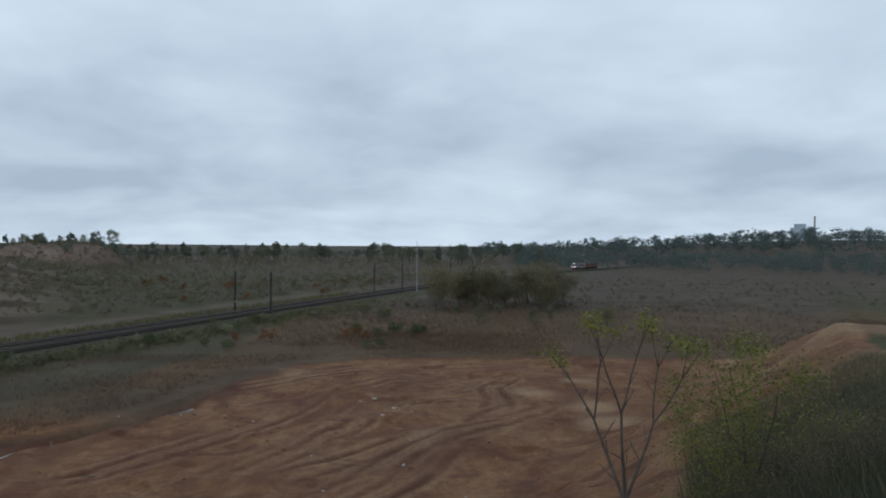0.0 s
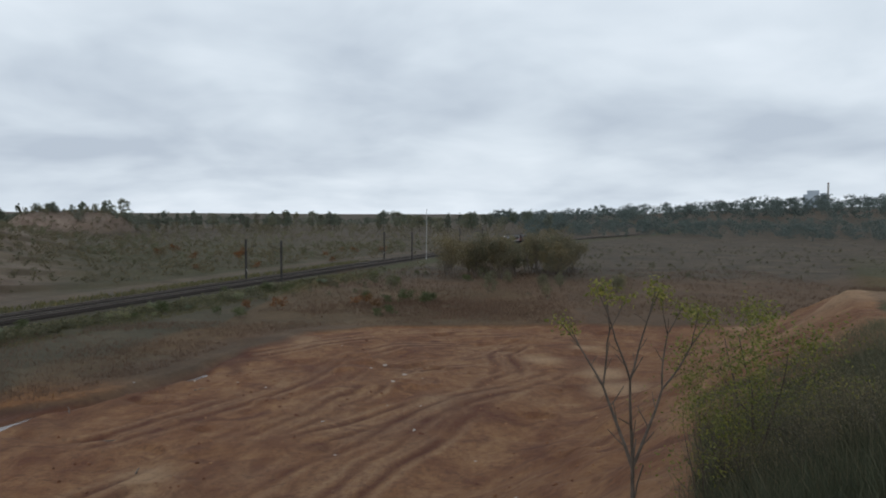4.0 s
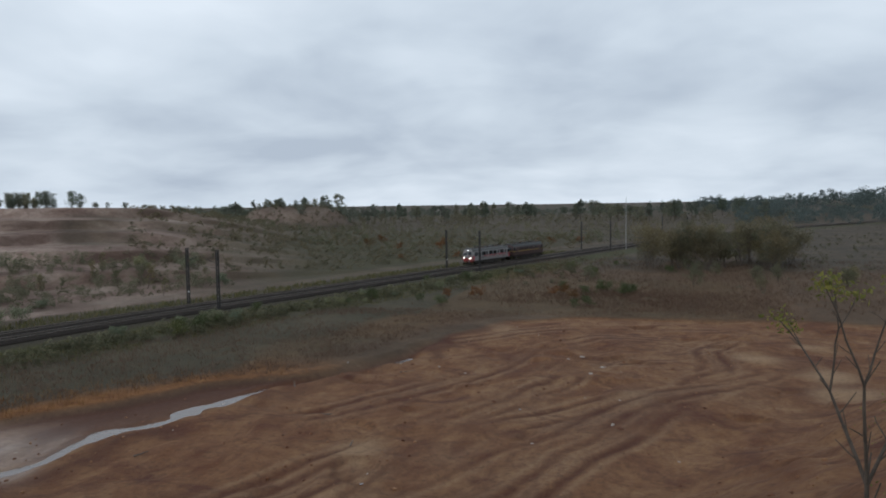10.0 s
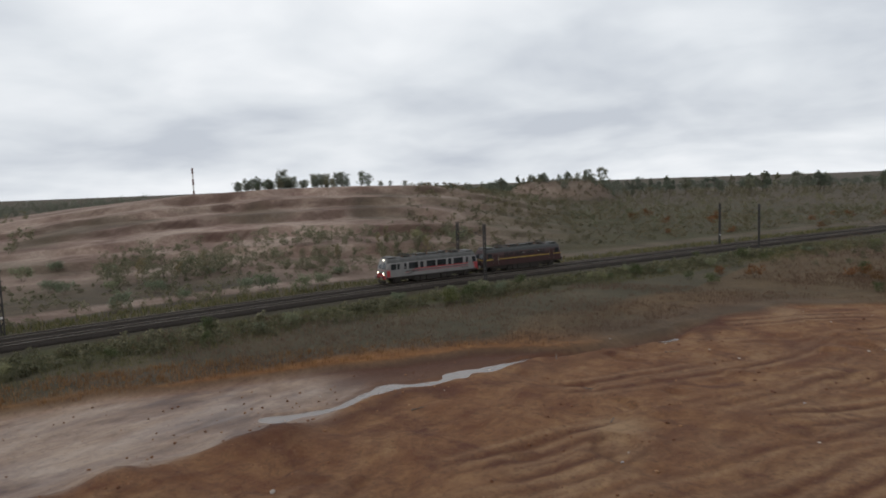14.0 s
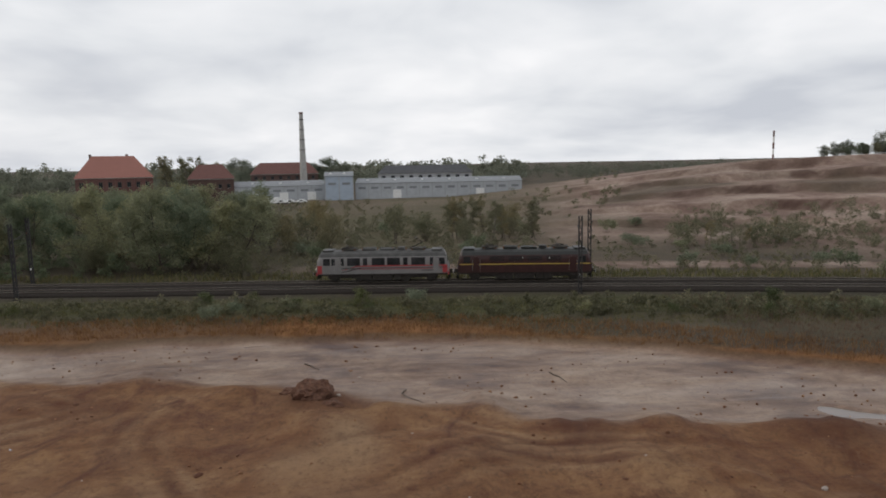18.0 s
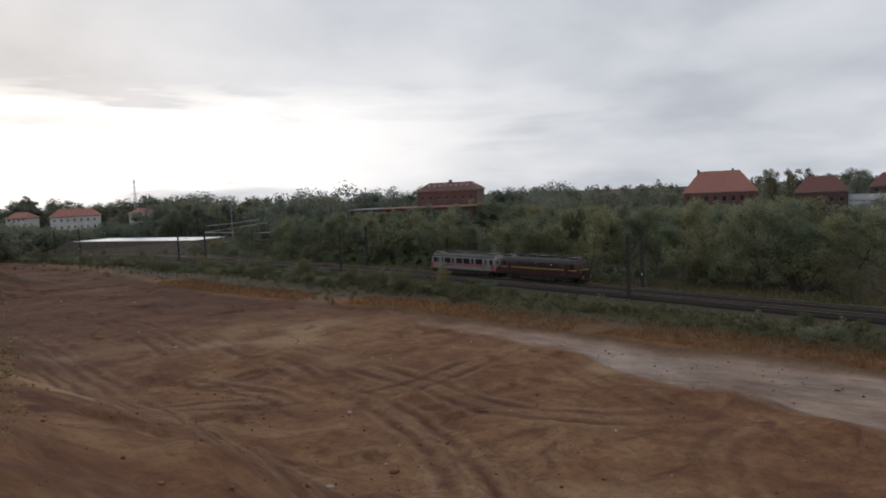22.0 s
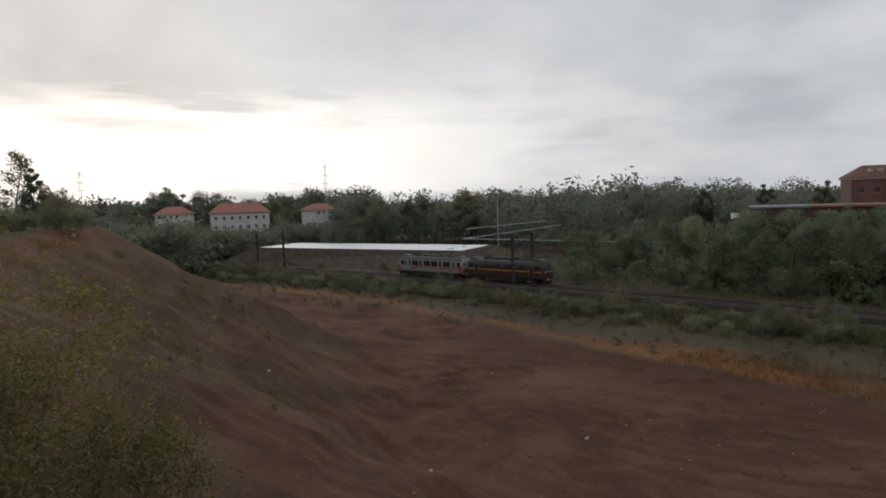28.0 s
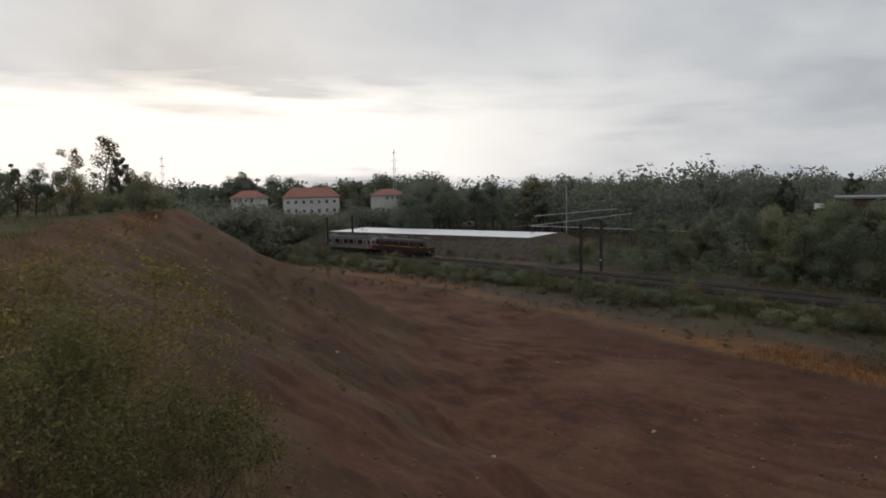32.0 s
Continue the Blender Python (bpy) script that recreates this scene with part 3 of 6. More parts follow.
def terrain(x, y):
    """Height and surface shares for arrays of places."""
    x, y = np.asarray(x, float), np.asarray(y, float)
    near = (np.abs(x) < 400) & (np.abs(y) < 460)
    dt = np.interp(y, LINE_Y, LINE_X) - 2.75 - x
    dt = np.where(np.abs(y) > 420, dt * 0.9, dt)
    edge = np.interp(y, EDGE_Y, EDGE_X) + 1.8 * wobble(x, y, 7, 5)
    sandy = step(x - edge, -0.6, 1.2) * step(91 + 1.6 * wobble(x, y, 9, 6) - y, 0, 2) * step(y, -262, -255)
    z = np.full(x.shape, -0.7) + 0.35 * wobble(x, y, 40, 1) * step(np.abs(dt), 12, 40)
    z = z - 0.25 * sandy
    # bank and the railway bed
    d, s, pl = to_line(x, y, CREST[:, 0], CREST[:, 1])
    top = np.interp(pl, np.arange(len(CREST)), CREST[:, 2])
    west = s < 0
    rough = 1 + 0.18 * wobble(x, y, 12, 8)
    bank = np.where(west, top - 0.60 * np.maximum(d - 1.2, 0) * rough, top - 0.015 * d) + 0.25 * wobble(x, y, 5, 9)
    k = 1.5
    hi = np.maximum(z, bank)
    z = hi + k * np.log1p(np.exp(-np.abs(z - bank) / k)) * np.exp(-np.abs(z - bank) / 3) * 0.5
    on_bank = step(bank - hi + 0.8, 0, 0.8) * step(bank, -0.6, 1.0)
    # lot relief: heaps, hollows, ruts
    lumps = 0.24 * wobble(x, y, 11, 2) + 0.13 * wobble(x, y, 3.6, 3) + 0.30 * step(wobble(x, y, 2.4, 4), 0.25, 0.7) * step(wobble(x, y, 15, 72), -0.1, 0.4)
    wx = np.interp(y, WET_Y, WET_X) + 1.5 * wobble(x, y, 5, 12)
    wet = sandy * step(wx - x, -1.2, 1.2) * step(y, -66, -30) * step(70 - y, 0, 3)
    wave = 1.8 * wobble(x, y, 17, 140) + 0.55 * wobble(x, y, 3.2, 141)
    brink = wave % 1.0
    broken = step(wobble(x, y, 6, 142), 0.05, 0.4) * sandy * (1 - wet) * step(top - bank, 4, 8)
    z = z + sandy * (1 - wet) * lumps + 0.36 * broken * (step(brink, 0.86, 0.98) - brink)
    # shadow line under each small brink, to be painted into the ground colour
    scarp_shade = np.exp(-((brink - 0.93) / 0.055) ** 2) * broken
    z = z + on_bank * west * step(d, 2.5, 6) * (0.28 * wobble(x, y, 1.9, 79) - 0.8 * (0.4 - np.abs(wobble(x, y, 5.5, 78))))
    rut, berm = np.zeros(x.shape), np.zeros(x.shape)
    on = sandy > 0.02
    ux, uy = x[on], y[on]
    cut, side_berm, tread, worn = np.zeros(ux.shape), np.zeros(ux.shape), np.zeros(ux.shape), np.zeros(x.shape)
    bx, by = ux + 0.9 * wobble(ux, uy, 9, 20), uy + 0.9 * wobble(ux, uy, 9, 85)
    for k, (way, wheels) in enumerate(WAYS):
        line = curve(way, 4)
        lo, hi = line.min(0) - 6, line.max(0) + 6
        box_in = (ux > lo[0]) & (ux < hi[0]) & (uy > lo[1]) & (uy < hi[1])
        dd, ss, pp = to_line(bx[box_in], by[box_in], line[:, 0], line[:, 1])
        sd = dd * ss
        ends = step(pp, 0, 3) * step(len(line) - 1 - pp, 0, 3) * (0.2 + 0.8 * step(wobble(ux[box_in], uy[box_in], 8, 90 + k), -0.3, 0.2))
        for o in wheels:
            cut[box_in] = np.maximum(cut[box_in], np.exp(-((sd - o) / 0.27) ** 2) * ends * (0.45 + 0.55 * step(wobble(ux[box_in], uy[box_in], 3.1, 130 + k + int(3 * o)), -0.4, 0.3)))
            side_berm[box_in] = np.maximum(side_berm[box_in], np.exp(-((np.abs(sd - o) - 0.72) / 0.28) ** 2) * ends)
        tread[box_in] = np.maximum(tread[box_in], np.exp(-(sd / 2.6) ** 2) * ends)
    rut[on], berm[on], worn[on] = cut, side_berm, tread
    rut = rut * sandy * (1 - 0.6 * wet)
    run, _, _ = to_line(x + 2.4 * wobble(x, y, 5.5, 74), y + 2.4 * wobble(x, y, 5.5, 75), CHANNEL[:, 0], CHANNEL[:, 1])
    z = z - 0.10 * rut * (1 - wet) + 0.02 * berm * sandy * (1 - wet)
    z = np.where(wet > 0, z * (1 - wet) + wet * (-1.28 + 0.09 * wobble(x, y, 9, 14) + 0.05 * wobble(x, y, 2, 15) - 0.05 * step(y, 38, 47)), z)
    z = np.where(run < 6, np.minimum(z, z * (1 - sandy) + sandy * (-1.50 + 0.03 * step(y, 39, 44) + 0.6 * step(run, 0.3, 2.0) + 0.13 * wobble(x, y, 4.5, 77) + np.maximum(run - 3.2, 0))), z)
    bed = step(7.2 - np.abs(dt), 0, 2.6)
    z = z * (1 - bed) + bed * -0.42
    # dirt heaps pushed up along the wet ground
    for hx, hy, hr, hh in ((-42.5, -4.5, 2.2, 0.7), (-40, 0.5, 1.6, 0.6), (-35, 16, 2.4, 1.0), (-41, 6, 2.2, 0.7), (-33.5, 24, 2.4, 0.7), (-36, 11, 2.0, 0.6), (-49, -17, 3.2, 0.7),
                           (-44.5, -9.5, 2.0, 0.6), (-33, 4, 3, 0.7), (-30, 14, 3, 0.6), (-45, -22, 3, 0.5), (-38, -4, 2.2, 0.6)):
        z = z + hh * np.exp(-((x - hx) ** 2 + (y - hy) ** 2) / hr ** 2) * (1 + 0.5 * wobble(x, y, 1.2, 33))
    heap = 0.95 * np.exp(-(((x - 29.5) / 7.0) ** 2 + ((y - 46) / 5.0) ** 2) ** 1.2) * (1 + 0.5 * wobble(x, y, 4, 86))
    z = z + heap
    # the worked-out clay mound beyond the line, cut in steps
    az, r = np.degrees(np.arctan2(x, y)), np.hypot(x, y)
    crest = np.interp(az, [a for a, _ in SKYLINE], [h for _, h in SKYLINE])
    f = (r + 16 * wobble(x, y, 45, 21)) / 1.0
    rise = step(f, 118, 236)
    w0 = step(dt, 9, 24) * step(crest, 2, 6)
    lift = rise * 5 + 0.15 + 0.22 * wobble(x, y, 14, 24)
    terrace = (np.floor(lift) + step(lift % 1.0, 0.80, 0.93)) / 5
    # mask for painted shade on the step faces, broken up by noise
    riser_shade = np.exp(-((lift % 1.0 - 0.86) / 0.10) ** 2) * (rise > 0.05) * (rise < 0.97) * w0 * step(wobble(x, y, 24, 71), -0.15, 0.3) * (0.4 + 0.6 * step(wobble(x, y, 5, 82), -0.3, 0.2))
    rise = 0.25 * rise + 0.75 * np.clip(terrace, 0, 1)
    mound = crest * rise * (1 - step(r, 300, 420)) + (0.5 * wobble(x, y, 9, 22) - 0.9 * np.abs(wobble(x, y, 16, 25))) * (crest > 2) * rise * (1 - step(rise, 0.9, 1.0))
    back = 13.4 * np.exp(-((az + 29.4) / 4.3) ** 6) * step(r, 365, 400) * (1 - step(r, 470, 540))
    w_side = step(dt, 9, 24)
    z = z + w_side * (np.maximum(mound, 0) + back)
    quarry = w_side * np.clip(step(crest, 2, 7) * step(f, 105, 135) * (1 - step(r, 330, 420)) + 0.35 * step(back, 1.5, 6), 0, 1) * (0.75 + 0.25 * wobble(x, y, 25, 23))
    quarry = quarry * (1 - 0.65 * step(wobble(x, y, 22, 83), 0.05, 0.45) * step(0.93 - rise, 0, 0.1))
    # sandy lane beside the line
    lane = step(3.6 - np.abs(dt - 17 - 3 * wobble(y, y * 0 + 5, 60, 30)), 0, 1.2) * step(y, -20, 5)
    quarry = quarry * (1 - 0.7 * np.exp(-((az + 22) / 16) ** 4) * (r < 340))
    quarry = np.maximum(quarry, lane * 0.7 * (1 - 0.8 * step(y, 60, 115)))
    # slow rise of far country in the north-east
    z = z + 24 * step(r, 420, 950) * np.exp(-((az - 32) / 22) ** 2) + 2 * step(r, 900, 1500) * wobble(x, y, 500, 31)
    grassy = np.clip(step(13 - np.abs(dt + 3), 0, 5) * (1 - bed) + 0.45 * step(wobble(x, y, 30, 40), 0.1, 0.6) * (1 - step(y, 80, 100) * (x > -20)) + on_bank * (1 - step(d, 0, 7) * west) * 0.9, 0, 1)
    grassy = grassy * (1 - sandy * west)
    grassy = np.maximum(grassy, w_side * (0.7 * np.exp(-((az + 22) / 19) ** 4) * step(r, 112, 135) * (1 - step(r, 300, 380)) + 0.75 * np.exp(-((az + 97) / 18) ** 4) * (1 - step(r, 180, 270))) * (0.7 + 0.5 * wobble(x, y, 16, 84)))
    grassy = np.maximum(grassy, 0.32 * near * step(edge - 4 - x, 0, 5) * (dt < -4) * (y < 130))
    weedy = on_bank * west * step(-y, 104, 122) * step(wobble(x, y, 7, 43) + 0.6 * step(bank, 5, 9), -0.25, 0.25) * (1 - 0.9 * step(bank, 10.6, 11.6)) * 0.45
    grassy = np.maximum(grassy, weedy)
    reedy = step(edge - x, -0.5, 1.0) * step(6 + 5 * wobble(x, y, 18, 41) + 12 * step(y, 46, 66) + x - edge, 0, 4) * (1 - step(np.abs(y), 90, 240) * 0.3) * near * (dt < -4) * (1 - 0.7 * step(y, 46, 62)) * (0.55 + 0.45 * step(wobble(x, y, 16, 87), -0.35, 0.1))
    north = step(y, 70, 95) * step(160 - y, 0, 20) * (x > -30) * (x < 90)
    reedy = np.maximum(reedy, 0.22 * north)
    straw = w_side * np.exp(-((az + 84) / 17) ** 4) * step(r, 100, 125) * (0.55 + 0.45 * wobble(x, y, 35, 81)) * (1 - step(r, 330, 420))
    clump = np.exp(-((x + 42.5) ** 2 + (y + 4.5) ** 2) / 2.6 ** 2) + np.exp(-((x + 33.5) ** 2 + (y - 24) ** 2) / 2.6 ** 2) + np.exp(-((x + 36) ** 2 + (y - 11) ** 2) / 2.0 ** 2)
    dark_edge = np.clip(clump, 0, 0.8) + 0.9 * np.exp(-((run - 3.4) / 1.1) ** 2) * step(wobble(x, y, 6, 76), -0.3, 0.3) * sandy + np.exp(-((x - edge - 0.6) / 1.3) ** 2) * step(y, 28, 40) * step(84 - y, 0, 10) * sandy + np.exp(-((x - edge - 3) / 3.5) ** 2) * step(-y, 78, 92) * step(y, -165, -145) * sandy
    # adds the scarps' painted shade and dark mud in the northern wet ground
    dark_edge = dark_edge + 0.75 * scarp_shade + 0.9 * wet * step(y, 32, 40)
    pale = step(wobble(x, y, 13, 51), 0.25, 0.65) * sandy * (1 - wet) * 0.75
    bare = step(heap, 0.15, 0.7)
    grassy, reedy = grassy * (1 - bare), reedy * (1 - bare)
    return z, dict(sandy=(1 - weedy) * np.maximum(0.6 * bare, np.maximum(sandy * (1 - on_bank * (1 - west)), on_bank * west * step(d, 0.5, 4) * (0.75 + 0.25 * wobble(x, y, 6, 52)) * step(150 - y, 0, 60))), tread=worn * sandy * (1 - wet), riser_shade=riser_shade, cinder=bed, straw=straw, wet=wet * (1 - 0.8 * step(y, 32, 40)), grassy=grassy, reedy=reedy, quarry=quarry, rut=np.maximum(rut * 0.9, 0.85 * dark_edge), pale=np.maximum(np.maximum(np.maximum(pale, 0.6 * bare), 0.30 * on_bank * west * step(bank, 8.5, 11) * step(y, -110, -80)), 0.3 * berm * sandy), red=(1 - 0.25 * on_bank * west * step(bank, 7, 11)) * 0.85 * step(-y + 14 * wobble(x, y, 30, 61), 45, 95))



# ---- ground: one sheet to the horizon, fine where the camera looks down on it


def axis(lo, hi, fine, far, grow):
    a = list(np.arange(lo, hi + fine / 2, fine))
    s, v = fine, a[-1]
    while v < far:
        s *= grow
        v += s
        a.append(v)
    s, v = fine, a[0]
    while v > -far:
        s *= grow
        v -= s
        a.insert(0, v)
    return np.array(a)


GRID = {}


def heights(xs, ys):
    """Heights of the ground sheet under arrays of places."""
    gx, gy, z = GRID["x"], GRID["y"], GRID["z"]
    xs, ys = np.clip(xs, gx[1], gx[-2]), np.clip(ys, gy[1], gy[-2])
    i, j = np.searchsorted(gx, xs) - 1, np.searchsorted(gy, ys) - 1
    u, v = (xs - gx[i]) / (gx[i + 1] - gx[i]), (ys - gy[j]) / (gy[j + 1] - gy[j])
    return (z[j, i] * (1 - u) + z[j, i + 1] * u) * (1 - v) + (z[j + 1, i] * (1 - u) + z[j + 1, i + 1] * u) * v


def height(x, y):
    return float(heights(np.array([float(x)]), np.array([float(y)]))[0])


def build_ground():
    wide, tight = axis(-250, -66, 1.6, 3600, 1.06), axis(-66, 22, 0.34, 3600, 1.055)
    gx = np.concatenate([wide[wide < -67], tight[tight >= -66.01]])
    wide, tight = axis(98, 250, 1.6, 3600, 1.06), axis(-150, 98, 0.38, 3600, 1.05)
    gy = np.concatenate([tight[tight <= 98.01], wide[wide > 99]])
    X, Y = np.meshgrid(gx, gy)
    z, share_of = terrain(X.ravel(), Y.ravel())
    GRID.update(x=gx, y=gy, z=z.reshape(len(gy), len(gx)))
    nx, ny = len(gx), len(gy)
    i = np.arange(nx * ny).reshape(ny, nx)
    f = np.stack([i[:-1, :-1], i[:-1, 1:], i[1:, 1:], i[1:, :-1]], -1).reshape(-1, 4)
    me = mesh_np("ground", np.stack([X.ravel(), Y.ravel(), z], 1), f, M["ground"], True)
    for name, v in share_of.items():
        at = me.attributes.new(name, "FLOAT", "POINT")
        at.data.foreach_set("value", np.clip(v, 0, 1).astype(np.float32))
    return tagged(new("ground", me), "bare orange-brown sandy lot, dry fields and grass", "ground", kind="structure")


build_ground()


def build_puddles():
    """Shallow water standing on the clay flats; the ground pokes out of it."""
    bm = bmesh.new()
    ring = [(-62, -41), (-50, -24), (-42, -4), (-30, 12), (-30, 30), (-31, 44), (-20, 62), (-19.5, 70), (-24.5, 70), (-30, 58), (-48, 44), (-60, 24), (-63, 0), (-66, -30)]
    bm.faces.new([bm.verts.new((x, y, -1.395)) for x, y in ring])
    ob = part("water", bm, M["puddle"])
    tagged(ob, "shallow pale brown rain water lying on clay", "puddle", kind="structure")


build_puddles()


def sweep(track, profile, s0=0.0, s1=1e9, every=2.0):
    px, py, ss = track
    s = np.arange(max(s0, 0), min(s1, ss[-1] - 1), every)
    x, y = np.interp(s, ss, px), np.interp(s, ss, py)
    tx, ty = np.gradient(x), np.gradient(y)
    n = np.hypot(tx, ty)
    ux, uy = -ty / n, tx / n
    P = np.array(profile)
    k = len(P)
    V = np.stack([x[:, None] + ux[:, None] * P[None, :, 0], y[:, None] + uy[:, None] * P[None, :, 0], np.repeat(P[None, :, 1], len(s), 0)], -1).reshape(-1, 3)
    i = np.arange(len(s) * k).reshape(len(s), k)
    f = np.stack([i[:-1, :], i[1:, :], np.roll(i[1:, :], -1, 1), np.roll(i[:-1, :], -1, 1)], -1).reshape(-1, 4)
    return V, f


def build_railway():
    root = tagged(empty("railway_track"), "double railway line on dark ballast with worn steel rails", "railway", kind="structure")
    for tr in (NEAR, FAR):
        V, f = sweep(tr, [(-2.3, -0.5), (-1.7, -0.17), (1.7, -0.17), (2.3, -0.5)])
        ob = new("ballast_bed", mesh_np("ballast_bed", V, f, M["ballast"]))
        ob.parent = root
        for side in (-0.7175, 0.7175):
            V, f = sweep(tr, [(side - 0.07, -0.14), (side - 0.035, -0.02), (side - 0.035, 0.0), (side + 0.035, 0.0), (side + 0.035, -0.02), (side + 0.07, -0.14)])
            ob = new("rail", mesh_np("rail", V, f, M["rail"]))
            ob.parent = root
        vs, fs = [], []
        for k, s in enumerate(np.arange(60, tr[2][-1] - 80, 0.65)):
            x, y, a = along(tr, s)
            c, n = math.cos(a), math.sin(a)
            b = len(vs)
            for u, v, w in ((-.13, -1.25, -.19), (.13, -1.25, -.19), (.13, 1.25, -.19), (-.13, 1.25, -.19), (-.11, -1.22, -.135), (.11, -1.22, -.135), (.11, 1.22, -.135), (-.11, 1.22, -.135)):
                vs.append((x + u * c - v * n, y + u * n + v * c, w))
            fs += [(b + 4, b + 5, b + 6, b + 7), (b, b + 1, b + 5, b + 4), (b + 1, b + 2, b + 6, b + 5), (b + 2, b + 3, b + 7, b + 6), (b + 3, b, b + 4, b + 7)]
        ob = new("sleepers", mesh_np("sleepers", np.array(vs), np.array(fs), M["sleeper"]))
        ob.parent = root
        tagged(ob, kind="stuff")


build_railway()

# ---- plants


def leaf_cloud(rng, centres, radii, count, size, flat=0.75):
    """Small leaf blades spread through clumps: quads with a bend, as arrays."""
    n = count
    k = rng.choice(len(centres), n, p=radii ** 2 / (radii ** 2).sum())
    d = rng.normal(size=(n, 3))
    d /= np.linalg.norm(d, axis=1)[:, None]
    r = radii[k] * rng.random(n) ** 0.45
    c = centres[k] + d * r[:, None] * np.array([1, 1, flat])
    face = d * 0.55 + rng.normal(size=(n, 3)) * 0.5 + np.array([0, 0, 0.45])
    a = np.cross(face, rng.normal(size=(n, 3)))
    a /= np.linalg.norm(a, axis=1)[:, None]
    b = np.cross(a, face)
    b /= np.linalg.norm(b, axis=1)[:, None]
    s = size * (0.6 + 0.8 * rng.random(n))[:, None]
    V = np.stack([c - a * s, c + b * s * 0.45, c + a * s, c - b * s * 0.45], 1).reshape(-1, 3)
    return V, np.arange(4 * n).reshape(n, 4)


def limb(bm, rng, a, d, length, r, depth, tips, gnarl=0.25):
    p, q = Vector(a), Vector(d).normalized()
    n = 3
    for i in range(n):
        q2 = (q + Vector(rng.normal(size=3)) * gnarl * 0.5 + Vector((0, 0, 0.08))).normalized()
        e = p + q2 * length / n
        r2 = r * (1 - 0.55 * (i + 1) / n)
        bm.stick(p, e, r * (1 - 0.55 * i / n), r2, 5 if r > 0.03 else 3)
        p, q = e, q2
        if depth > 0 and i >= 0:
            for _ in range(1 if i < n - 1 else 2):
                side = (q + Vector(rng.normal(size=3)) * 0.75).normalized()
                limb(bm, rng, p, side, length * (0.45 + 0.25 * rng.random()), r2 * 0.65, depth - 1, tips, gnarl)
    tips.append(tuple(p))


def tree_meshes(seed, h, spread, leaves, size, stems=1, crown=(0.3, 1.0), depth=2, bark="bark", r0=None, clump=None, lean=0.15, low=None):
    """Trunk and crown of one kind of tree, h metres high, with its foot at 0."""
    rng = np.random.default_rng(seed)
    bm, tips = Wood(), []
    for k in range(stems):
        d = Vector((rng.normal() * lean, rng.normal() * lean, 1)).normalized()
        a = Vector((rng.normal() * 0.12 * (stems > 1) * h * 0.3, rng.normal() * 0.12 * (stems > 1) * h * 0.3, -0.3))
        r = (r0 or 0.018 * h) / (1 + 0.35 * (stems - 1))
        p = a
        levels = 6
        for i in range(levels):
            q = p + (d + Vector((rng.normal() * 0.09, rng.normal() * 0.09, 0))) * h * 0.88 / levels * (0.85 + 0.3 * rng.random())
            bm.stick(p, q, r * (1 - 0.8 * i / levels), r * (1 - 0.8 * (i + 1) / levels), 6)
            z = (i + 1) / levels
            if z >= (crown[0] - 0.05 if low is None else low):
                for _ in range(2 if stems == 1 else 1):
                    w = rng.random() * 2 * math.pi
                    out = Vector((math.cos(w), math.sin(w), 0.35 + 0.5 * rng.random()))
                    limb(bm, rng, q, out, spread * (0.55 + 0.5 * rng.random()) * (1.15 - 0.55 * z), r * (1 - 0.75 * z) * 0.55, depth - 1, tips)
            p = q
        tips.append(tuple(p))
    t = np.array(tips)
    t = t[t[:, 2] > h * crown[0] * 0.8]
    rad = (clump or spread * 0.42) * (0.6 + 0.7 * rng.random(len(t)))
    V, f = leaf_cloud(rng, t, rad, leaves, size)
    V[:, 2] = np.maximum(V[:, 2], 0.05)
    return bm.mesh(M[bark]), V, f


KINDS = {}


def kind_of(name, mat, *a, **k):
    wood, V, f = tree_meshes(*a, **k)
    KINDS.setdefault(name, []).append((wood, mesh_np("crown", V, f, M[mat])))


for sd in range(3):
    kind_of("locust", "leaf_dark", 100 + sd, 9.0, 3.0, 5600, 0.135, clump=1.0, depth=2, crown=(0.15, 1))
    kind_of("willow", "leaf_olive", 120 + sd, 5.5, 2.4, 3800, 0.11, clump=0.8, stems=4, crown=(0.1, 1), depth=2, lean=0.28)
    kind_of("mound_tree", "leaf_haze", 260 + sd, 5.0, 1.4, 3600, 0.10, clump=0.66, stems=6, crown=(0.02, 1), depth=2, lean=0.16, low=0.0)
    kind_of("pale_willow", "leaf_grey", 240 + sd, 6.5, 2.2, 3200, 0.11, clump=0.75, stems=6, crown=(0.25, 1), depth=2, lean=0.22, bark="twig")
    kind_of("birch", "leaf_olive", 140 + sd, 8.0, 1.7, 1700, 0.13, clump=0.6, crown=(0.25, 1), depth=2, bark="twig")
    kind_of("shrub", "leaf_dark", 160 + sd, 1.9, 1.3, 1000, 0.10, stems=4, crown=(0.1, 1), depth=1, lean=0.35)
    kind_of("rusty", "leaf_rust", 200 + sd, 3.0, 1.6, 420, 0.18, stems=3, crown=(0.1, 1), depth=1, lean=0.3)
    kind_of("green_shrub", "leaf_green", 220 + sd, 2.4, 1.5, 1100, 0.11, stems=4, crown=(0.1, 1), depth=1, lean=0.3)

